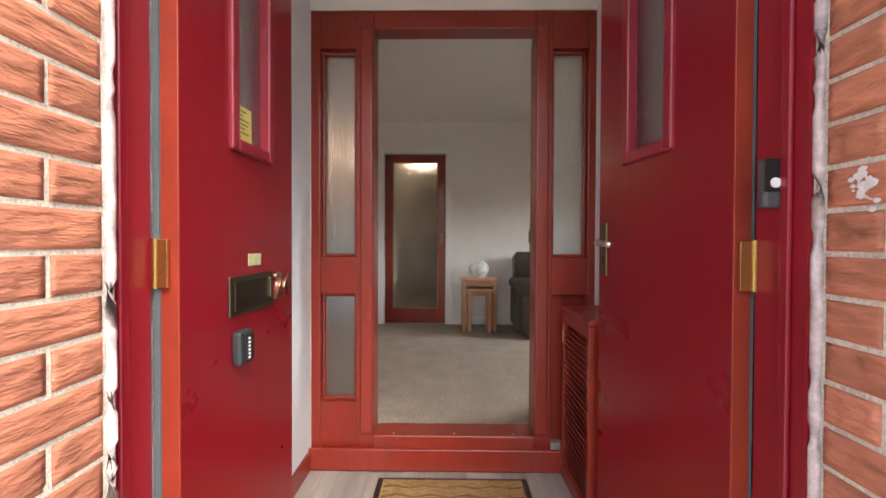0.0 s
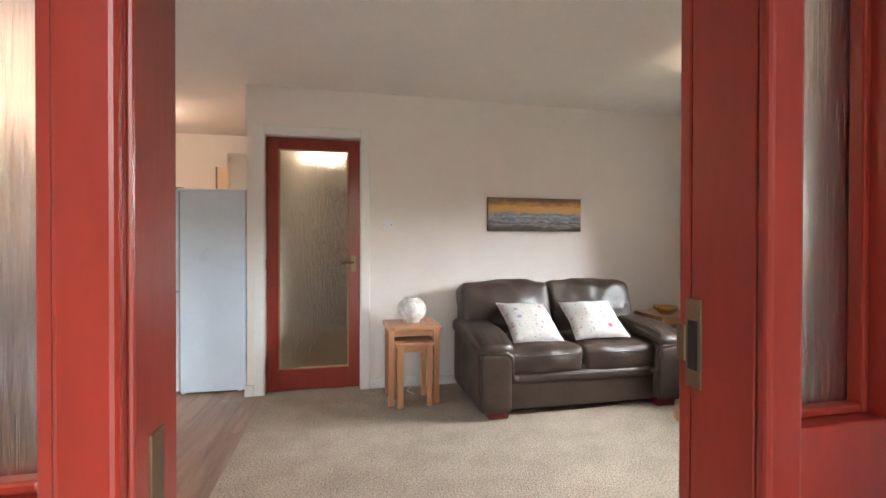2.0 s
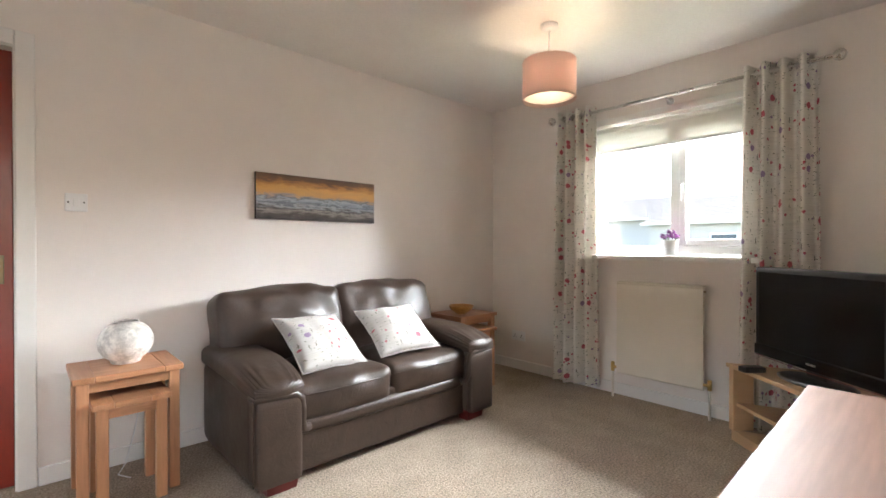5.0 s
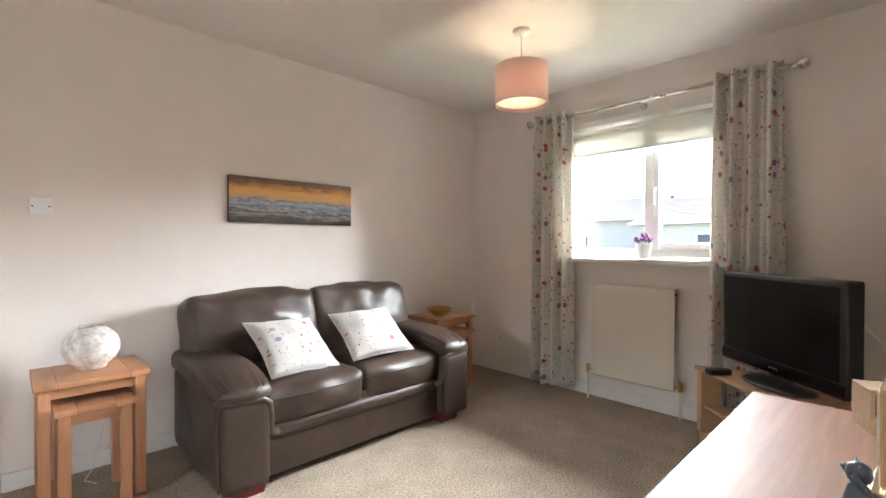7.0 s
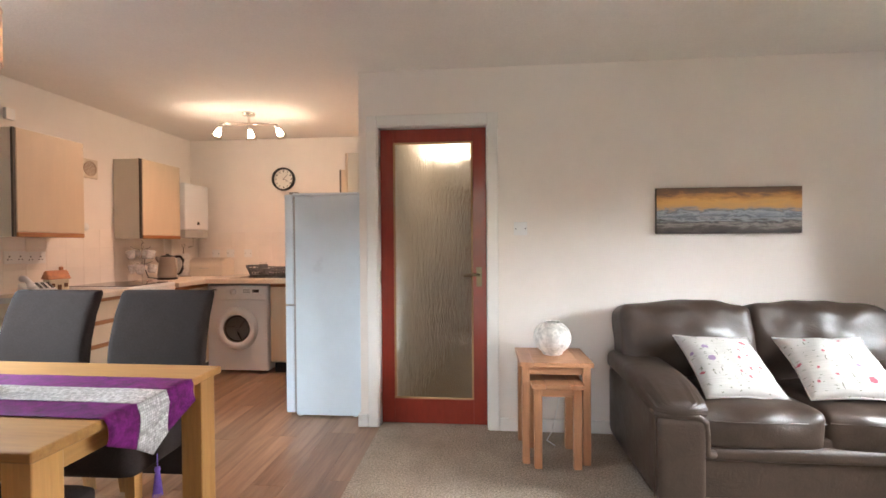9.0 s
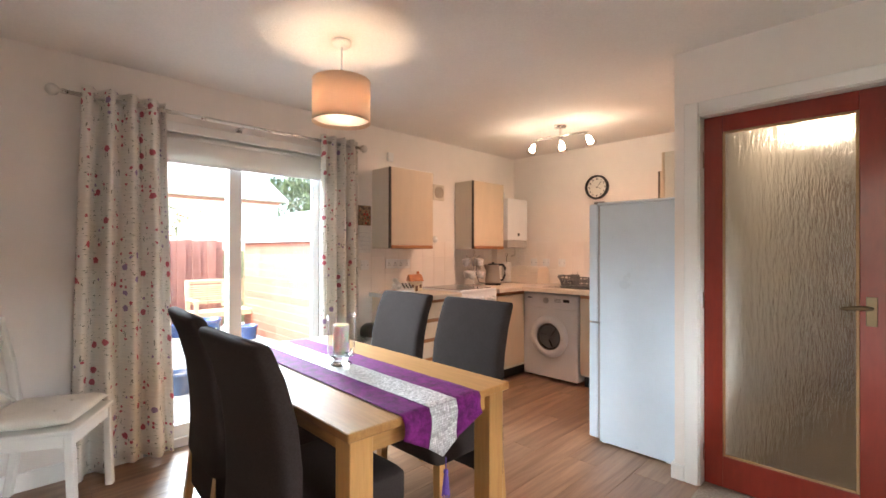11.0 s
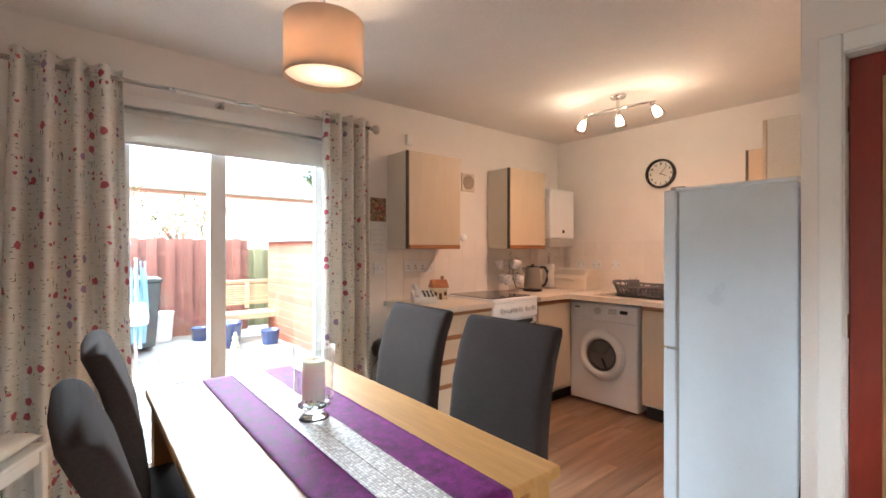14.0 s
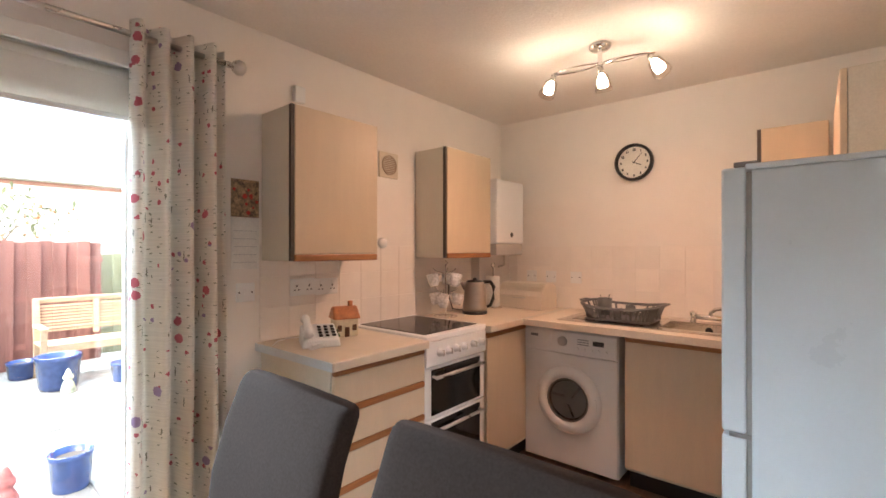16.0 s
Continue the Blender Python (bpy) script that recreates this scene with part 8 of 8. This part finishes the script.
part("handle", tube([(-0.22, 0.34, 0.98), (-0.22, 0.38, 1.0), (0.22, 0.38, 1.0), (0.22, 0.34, 0.98)], 0.014, 8), BIN, wb)
for x in (-0.24, 0.24):
    part("wheel", lathe([(0, -0.025), (0.09, -0.025), (0.09, 0.025), (0, 0.025)], 20, None, pose(x, 0.22, 0.09, 0, 90)), BLACK, wb)

# folded rotary drier in its cover
rd = thing("rotary_drier", pose(-6.35, 3.68, GZ - 0.012), "folded rotary clothes drier with pale blue lines", "clothes drier")
LB = mat("pale_blue_line", (0.25, 0.45, 0.60), 0.6, var=0.15)
part("pole", tube([(0, 0, 0), (0, 0, 1.36)], 0.02, 10), STEEL, rd)
for k in range(5):
    a = k * 1.257
    part("arm", tube([(0.03 * math.cos(a), 0.03 * math.sin(a), 0.42), (0.11 * math.cos(a), 0.11 * math.sin(a), 0.9), (0.085 * math.cos(a), 0.085 * math.sin(a), 1.32)], 0.011, 6), LB, rd)
bm = bmesh.new()
for k in range(40):
    a = k * 0.7
    r = 0.06 + 0.05 * ((k * 7) % 5) / 5
    tube([(r * math.cos(a), r * math.sin(a), 1.25 - (k % 4) * 0.04), (r * 1.2 * math.cos(a + 0.3), r * 1.2 * math.sin(a + 0.3), 0.8), (r * 0.9 * math.cos(a + 0.5), r * 0.9 * math.sin(a + 0.5), 0.36 + (k % 3) * 0.05)], 0.006, 4, bm)
part("lines", bm, LB, rd, "bundled pale blue plastic line")
part("peg_bag", lathe([(0, 0.62), (0.13, 0.62), (0.14, 0.7), (0.12, 0.86), (0, 0.87)], 18, None, Matrix.Diagonal((1, 0.9, 1, 1))), mat("white_cloth", (0.75, 0.77, 0.78), 0.9), rd, "white peg bag", True)

# neighbouring house beyond the fence
CREAMB = mat("cream_blockwork", (0.70, 0.66, 0.58), 0.85, var=0.08, scale=3, fine=0.1, bump=0.3, bscale=30)
hs_ = thing("neighbour_house", pose(-16, 0, GZ - 0.06), "pale rendered neighbouring house with a low roofline", "house")
part("wall", B(-7, 0, -6, 9.85, 0, 3.15), CREAMB, hs_)
for k in range(13):
    z = 0.22 + k * 0.23
    part("course_joint", B(-0.002, 0.006, -6, 9.85, z, z + 0.012), mat("joint_grey", (0.5, 0.44, 0.36), 0.9) if k == 0 else bpy.data.materials["joint_grey"], hs_)
part("band", B(0.0, 0.05, -6.1, 9.95, 3.15, 3.25), mat("band_brown", (0.30, 0.14, 0.10), 0.7), hs_, "brown eaves board")
bm = bmesh.new()
pr = [(0.5, 3.25), (-3.5, 5.4), (-7.5, 3.25)]
a = [bm.verts.new((x, -6.3, z)) for x, z in pr]
b = [bm.verts.new((x, 10.1, z)) for x, z in pr]
for k in range(3):
    j = (k + 1) % 3
    bm.faces.new((a[k], a[j], b[j], b[k]))
bm.faces.new(a)
bm.faces.new(b)
part("roof", bm, mat("pale_roof", (0.62, 0.61, 0.60), 0.85, var=0.1, scale=4, bump=0.3, bscale=20), hs_)


def leafy(name, x, y, z0, trunk, height, spread, n, col, label, seed, leaf=0.09, berries=False, base=0.45):
    """A tapered trunk, forked limbs and a crown of many small leaf blades."""
    t = thing(name, pose(x, y, z0), label, "tree" if name == "tree" else "shrub")
    rnd = random.Random(seed)
    bark = mat("bark", (0.14, 0.11, 0.08), 0.9, var=0.25, bump=0.6, bscale=40)
    part("trunk", tube([(0, 0, 0), (0.05 * trunk, 0.1 * trunk, height * 0.3), (-0.1 * trunk, 0.05, height * 0.62), (0.0, 0.0, height * 0.85)], [trunk, trunk * 0.8, trunk * 0.5, trunk * 0.15], 10), bark, t, "", True)
    tips = []
    for k in range(14):
        a = k * 2.4 + rnd.uniform(-0.3, 0.3)
        h0 = height * rnd.uniform(0.25, 0.75)
        r = spread * rnd.uniform(0.5, 1.0)
        tip = Vector((r * math.cos(a), r * math.sin(a), h0 + height * rnd.uniform(0.08, 0.35)))
        part("limb", tube([(0, 0, h0), tip * 0.5 + Vector((0, 0, h0 * 0.52)), tip], [trunk * 0.35, trunk * 0.2, trunk * 0.05], 6), bark, t)
        tips += [tip, tip * 0.7 + Vector((0, 0, h0 * 0.3))]
    bm = bmesh.new()
    for k in range(n):
        c = rnd.choice(tips)
        p_ = c + Vector((rnd.gauss(0, spread * 0.2), rnd.gauss(0, spread * 0.2), rnd.gauss(0, spread * 0.16)))
        if p_.z < height * base * 0.6:
            continue
        s_ = leaf * rnd.uniform(0.6, 1.4)
        m = Matrix.Translation(p_) @ Euler((rnd.uniform(0, 6.28), rnd.uniform(0, 6.28), rnd.uniform(0, 6.28))).to_matrix().to_4x4()
        q = [bm.verts.new(m @ Vector(v)) for v in ((-s_, 0, 0), (0, -s_ * 0.4, 0.1 * s_), (s_, 0, 0), (0, s_ * 0.4, 0.1 * s_))]
        bm.faces.new(q)
    lm = bpy.data.materials.new("foliage")
    lm.use_nodes = True
    nt = lm.node_tree
    geo = nt.nodes.new("ShaderNodeNewGeometry")
    ramp = nt.nodes.new("ShaderNodeValToRGB")
    ramp.color_ramp.elements[0].color = (*[c * 0.6 for c in col], 1)
    ramp.color_ramp.elements[1].color = (*[min(1, c * 1.5) for c in col], 1)
    nt.links.new(geo.outputs["Random Per Island"], ramp.inputs[0])
    nt.links.new(ramp.outputs[0], nt.nodes["Principled BSDF"].inputs["Base Color"])
    nt.nodes["Principled BSDF"].inputs["Roughness"].default_value = 0.6
    part("crown", bm, lm, t, "", False, False)
    if berries:
        bm = bmesh.new()
        for k in range(70):
            c = rnd.choice(tips)
            p_ = c + Vector((rnd.gauss(0, spread * 0.15), rnd.gauss(0, spread * 0.15), rnd.gauss(0, spread * 0.1)))
            bmesh.ops.create_icosphere(bm, subdivisions=1, radius=0.022, matrix=Matrix.Translation(p_))
        part("berries", bm, mat("orange_berry", (0.5, 0.10, 0.03), 0.5), t)
    return t


leafy("tree", -21, 14.5, GZ - 0.06, 0.28, 7.0, 2.6, 5200, (0.055, 0.085, 0.03), "tall leafy green tree beyond the garden", 5, 0.13)
leafy("berry_shrub", -9.9, 4.6, GZ - 0.06, 0.04, 2.6, 0.85, 260, (0.10, 0.11, 0.05), "sparse berried shrub behind the fence", 6, 0.05, True)

# ---- street side ----
TILE = mat("grey_roof_tile", (0.25, 0.24, 0.23), 0.8, var=0.15, scale=2, fine=0.2, bump=0.4, bscale=30)
RENDER = mat("white_render", (0.48, 0.48, 0.47), 0.9, var=0.06, scale=2, fine=0.06, bump=0.3, bscale=60)


def bungalow(x, y0, y1, eave, ridge, label):
    h = thing("bungalow", pose(x, 0, GZ - 0.06), label, "house", "bungalows")
    e, r = eave - GZ, ridge - GZ
    part("wall", B(0, 7, y0, y1, 0, e), RENDER, h)
    bm = bmesh.new()
    n = 20
    for k in range(n):
        x0, x1 = -0.45 + 3.95 * k / n, -0.45 + 3.95 * (k + 1) / n
        z0, z1 = e - 0.1 + (r - e + 0.1) * k / n, e - 0.1 + (r - e + 0.1) * (k + 1) / n
        v = [bm.verts.new(p) for p in ((x0 - 0.06, y0 - 0.2, z0 + 0.016), (x0 - 0.06, y1 + 0.2, z0 + 0.016), (x1, y1 + 0.2, z1), (x1, y0 - 0.2, z1), (x0 - 0.06, y0 - 0.2, z0 - 0.01), (x0 - 0.06, y1 + 0.2, z0 - 0.01))]
        bm.faces.new(v[:4])
        bm.faces.new((v[0], v[4], v[5], v[1]))
    part("roof", bm, TILE, h, "grey tiled roof in courses", False, False)
    bm = bmesh.new()
    v = [bm.verts.new(p) for p in ((3.5, y0 - 0.2, r), (3.5, y1 + 0.2, r), (7.4, y1 + 0.2, e - 0.1), (7.4, y0 - 0.2, e - 0.1))]
    bm.faces.new(v)
    part("roof", bm, TILE, h)
    for yy in (y0, y1 - 0.02):
        bm = bmesh.new()
        v = [bm.verts.new(p) for p in ((0, yy, e), (7, yy, e), (3.5, yy, r - 0.02))]
        f = bm.faces.new(v)
        ext = bmesh.ops.extrude_face_region(bm, geom=[f])
        bmesh.ops.translate(bm, vec=(0, 0.02, 0), verts=[q for q in ext["geom"] if isinstance(q, bmesh.types.BMVert)])
        part("gable", bm, RENDER, h)
    for y in (y0 + (y1 - y0) * 0.3, y0 + (y1 - y0) * 0.72):
        w = part("window", B(-0.04, 0.0, y - 0.5, y + 0.5, 0.9, 1.85, 0.01), UPVC, h)
        part("pane", B(-0.045, -0.041, y - 0.43, y + 0.43, 0.97, 1.78), mat("far_glass", (0.10, 0.12, 0.14), 0.1) if "far_glass" not in bpy.data.materials else bpy.data.materials["far_glass"], w)
    part("gutter", tube([(-0.5, y0 - 0.2, e - 0.1), (-0.5, y1 + 0.2, e - 0.1)], 0.05, 8), UPVC, h)


bungalow(22.0, 11.2, 22.0, 2.55, 3.85, "white bungalow with a grey tiled roof across the way")
bungalow(20.0, 0.5, 10.6, 2.2, 3.50, "white bungalow with a grey tiled roof and small window")
struct("pavement_front", B(-3.5, 6.5, -3.0, 0.90, GZ - 0.06, GZ), SLAB, "grey concrete path before the front door", "pavement")
struct("step", B(-0.58, 0.71, 0.55, 0.905, GZ, VZ - 0.02, 0.01), SLAB, "concrete doorstep", "step")

# ---- shell of the house ----
MORTAR = mat("mortar", (0.68, 0.64, 0.54), 0.95, var=0.12, scale=12, fine=0.25, bump=0.8, bscale=160)
BXL, BXR = -0.561, 0.725
porch = thing("wall_front", pose(0, 0, 0), "orange rusticated brick wall round the front door", "wall", kind="structure")
PY = 0.40                                            # outer face of the porch walls
bm = B(-1.20, BXL - 0.002, PY + 0.006, 0.885, GZ - 0.06, 2.55)
box(bm, BXR + 0.002, 1.35, PY + 0.006, 0.885, GZ - 0.06, 2.55)
box(bm, BXL - 0.0019, BXR + 0.0019, 0.857, 0.885, 2.13, 2.55)
part("mortar_bed", bm, MORTAR, porch, "pale grey mortar")
bm = B(-1.20, VL - 0.101, 0.886, YF - 0.121, GZ - 0.06, 2.55)
box(bm, VR + 0.101, 1.35, 0.886, YF - 0.121, GZ - 0.06, 2.55)
part("side_wall", bm, MORTAR, porch)
bm = B(X0 - 0.28, -1.201, YF - 0.32, YF - 0.121, GZ - 0.06, 2.55)
box(bm, 1.351, X1 + 0.28, YF - 0.32, YF - 0.121, GZ - 0.06, 2.55)
struct("wall_outer", bm, RENDER, "rendered outer wall of the house", "wall")
bm = B(X0 - 0.5, X1 + 0.5, YF - 0.5, YK + 1.8, 2.56, 2.66)
box(bm, -1.3, 1.45, 0.32, YF - 0.5, 2.56, 2.66)
struct("roof", bm, FELT, "flat grey roof over the rooms", "roof")
bm = B(X0 - 0.28, X0 - 0.18, YK + 0.13, YK + 1.6, -0.3, 2.55)
box(bm, 0.66, X1 + 0.28, YB + 0.2, YB + 0.3, -0.3, 2.55)
box(bm, 0.66, 0.76, YB + 0.3, 8.4, -0.3, 2.55)
struct("wall_back", bm, RENDER, "rendered outer wall behind the rooms", "wall")

# sealant between frame and brick
SEALW = mat("white_sealant", (0.58, 0.47, 0.46), 0.7, var=0.2, scale=40, fine=0.2, bump=0.4, bscale=70)
for x in (BXL, BXR):
    q = 1 if x < 0 else -1
    pts = [(x + q * (0.001 + 0.0006 * noise.noise(Vector((z * 9, x, 0)))), 0.870, z) for z in [GZ + k * 0.05 for k in range(47)]]
    part("sealant", tube(pts, [0.011 + 0.0008 * noise.noise(Vector((p[2] * 17, 5, x))) for p in pts], 8), SEALW, porch, "rough white sealant bead", True)

BRICK = mat("rustic_brick", (0.54, 0.205, 0.12), 0.9, var=0.2, scale=11, fine=0.2, bump=1.0, bscale=30, stretch=(0.45, 0.45, 1.9), by_object=0.12, bdist=0.014)
meshes = []


def brick_mesh(w, seed):
    """A brick whose face is dragged into long ridges."""
    bm = bmesh.new()
    nx, nz = 13, 7
    h = 0.065
    rows = []
    for j in range(nz + 1):
        row = []
        for i in range(nx + 1):
            u, v = i / nx, j / nz
            rim = min(u, 1 - u) * w < 0.004 or min(v, 1 - v) * h < 0.003
            d = 0.0 if rim else 0.006 * noise.noise(Vector((u * w * 26 + seed * 7, v * 5.5 + seed * 3, seed)))
            e = 0.003 if rim else 0.0
            row.append(bm.verts.new((u * w + 0.0012 * noise.noise(Vector((v * 9, seed, u))), e - 0.003 + d, v * h)))
        rows.append(row)
    for a, b in zip(rows, rows[1:]):
        for i in range(nx):
            bm.faces.new((a[i], a[i + 1], b[i + 1], b[i]))
    back = [bm.verts.new((x, 0.032, z)) for x, z in ((0, 0), (w, 0), (w, h), (0, h))]
    for (s0, s1, chain) in ((0, 1, rows[0]), (2, 3, rows[-1][::-1])):
        bm.faces.new([back[s1], back[s0]] + chain if s0 == 0 else [back[s1], back[s0]] + chain)
    bm.faces.new([back[0], back[3]] + [r[0] for r in rows[::-1]])
    bm.faces.new([back[2], back[1]] + [r[-1] for r in rows])
    return bm


full, half = [], []
for k in range(5):
    for store, w in ((full, 0.215), (half, 0.1025)):
        ob = part("brick", brick_mesh(w, k + (20 if w < 0.2 else 0)), BRICK, porch)
        for poly in ob.data.polygons:
            poly.use_smooth = poly.normal.y < -0.5
        ob.matrix_local = pose(-1.19 if w > 0.2 else -1.16, 0.852, GZ - 0.05 - 0.0)
        store.append(ob.data)
        bpy.data.objects.remove(ob)
cnt = 0
rnd = random.Random(21)
Z_OFF = -0.2525
for row in range(36):
    z = Z_OFF + row * 0.075
    if z > 2.45:
        break
    for side in (-1, 1):
        for c in range(3):
            odd = (row + (1 if side > 0 else 0)) % 2
            x = c * 0.225
            lst, w = full, 0.215
            if odd:
                if c == 0:
                    lst, w = half, 0.1025
                else:
                    x = 0.1125 + (c - 1) * 0.225
            # the reveal runs out from the door frame to the face of the porch
            if 0.853 - x - w > PY + 0.03:
                ob = new("brick", rnd.choice(lst))
                ob.parent = porch
                jit = rnd.uniform(-0.0015, 0.0015)
                if side < 0:
                    ob.matrix_local = pose(BXL + jit, 0.853 - x - w, z, 0, 0, 90 + rnd.uniform(-0.3, 0.3))
                else:
                    ob.matrix_local = pose(BXR + jit, 0.853 - x, z, 0, 0, -90 + rnd.uniform(-0.3, 0.3))
                cnt += 1
            px = BXL - x - w if side < 0 else BXR + x
            if -1.2 < px and px + w < 1.35:
                ob = new("brick", rnd.choice(lst))
                ob.parent = porch
                ob.matrix_local = pose(px, PY + rnd.uniform(-0.0015, 0.0015), z)
    if z > 2.13:
        x = BXL + 0.01 + (0.1125 if row % 2 else 0)
        while x + 0.215 < BXR:
            ob = new("brick", rnd.choice(full))
            ob.parent = porch
            ob.matrix_local = pose(x, 0.851, z)
            x += 0.225
bm = bmesh.new()
rl = random.Random(8)
for k in range(46):
    bmesh.ops.create_icosphere(bm, subdivisions=1, radius=rl.uniform(0.003, 0.009), matrix=Matrix.Translation((BXR - 0.003, 0.777 + rl.gauss(0, 0.014), 1.052 + rl.gauss(0, 0.014))) @ Matrix.Diagonal((0.14, 1.2, 0.8, 1)))
part("lime_stain", bm, mat("lime_bloom", (0.78, 0.75, 0.73), 0.9, var=0.2, scale=60), porch, "white lime stain on a brick")

# ---- planks of the dining and kitchen floor ----
PLANK = wood("vinyl_plank", (0.34, 0.205, 0.125), (0.18, 0.095, 0.052), 0.55, 0.38, 1, 0.15)
floor = thing("floor", pose(0, 0, 0), "mid-brown oak-effect plank floor", "floor", kind="structure")
pw, pl = 0.182, 1.22
sizes = {}


def plank(parent, x0, x1, y0, y1, z, material, th=0.011):
    key = (round(x1 - x0, 3), round(y1 - y0, 3), parent.name)
    if key not in sizes:
        w, l = x1 - x0 - 0.0012, y1 - y0 - 0.0012
        ob = part("plank", B(-w / 2, w / 2, -l / 2, l / 2, -th, 0, 0.0008, 1), material, parent)
        sizes[key] = ob.data
    else:
        ob = new("plank", sizes[key])
        ob.parent = parent
    ob.matrix_local = pose((x0 + x1) / 2, (y0 + y1) / 2, z)


col_ = 0
x = X0
while x < CARPET_X - 0.01:
    x1 = min(x + pw, CARPET_X)
    top = YK if x1 <= NIB + 0.001 else YB
    if x < NIB < x1:
        top = YB
    y = YF - ((col_ * 0.47) % 1.0) * pl
    while y < top:
        a, b = max(y, YF), min(y + pl, top)
        if b - a > 0.02:
            plank(floor, x, x1, a, b, -0.0005, PLANK)
        y += pl
    x = x1
    col_ += 1
x = CARPET_X - pw
GREYP2 = wood("grey_vinyl_plank", (0.40, 0.37, 0.34), (0.27, 0.25, 0.23), 0.55, 0.45, 1, 0.1)
vfloor = bpy.data.objects["floor_vestibule"]
k = 0
x = VL
while x < VR - 0.01:
    x1 = min(x + 0.15, VR)
    y = 1.0 - (k * 0.37 % 1) * 0.9
    while y < SY - 0.046:
        a, b = max(y, 1.062), min(y + 0.9, SY - 0.046)
        if b - a > 0.03:
            plank(vfloor, x, x1, a, b, VZ, GREYP2, 0.0035)
        y += 0.9
    x = x1
    k += 1

# ---- splashback tiles ----
TILEC = mat("cream_glazed_tile", (0.84, 0.785, 0.735), 0.35, var=0.03, scale=6, fine=0.02, coat=0.1, by_object=0.03)
sw = bpy.data.objects["wall_west"]
swk = bpy.data.objects["wall_kitchen"]
tile_me = None
for row in range(3):
    z = 0.907 + row * 0.1525 * 0 + row * 0.152
    if z > 1.24:
        continue
    y = 4.93
    while y + 0.15 < YK:
        if tile_me is None:
            ob = part("tile", B(0, 0.005, 0.0003, 0.1517, 0, 0.1517, 0.0012, 1), TILEC, sw)
            tile_me = ob.data
        else:
            ob = new("tile", tile_me)
            ob.parent = sw
        ob.matrix_local = pose(X0, y, z)
        y += 0.152
    x = X0 + 0.01
    while x + 0.15 < NIB:
        ob = new("tile", tile_me)
        ob.parent = swk
        ob.matrix_local = pose(x + 0.15, YK, z, 0, 0, 90) @ pose(0, 0, 0) if False else pose(x, YK, z, 0, 0, -90)
        x += 0.152
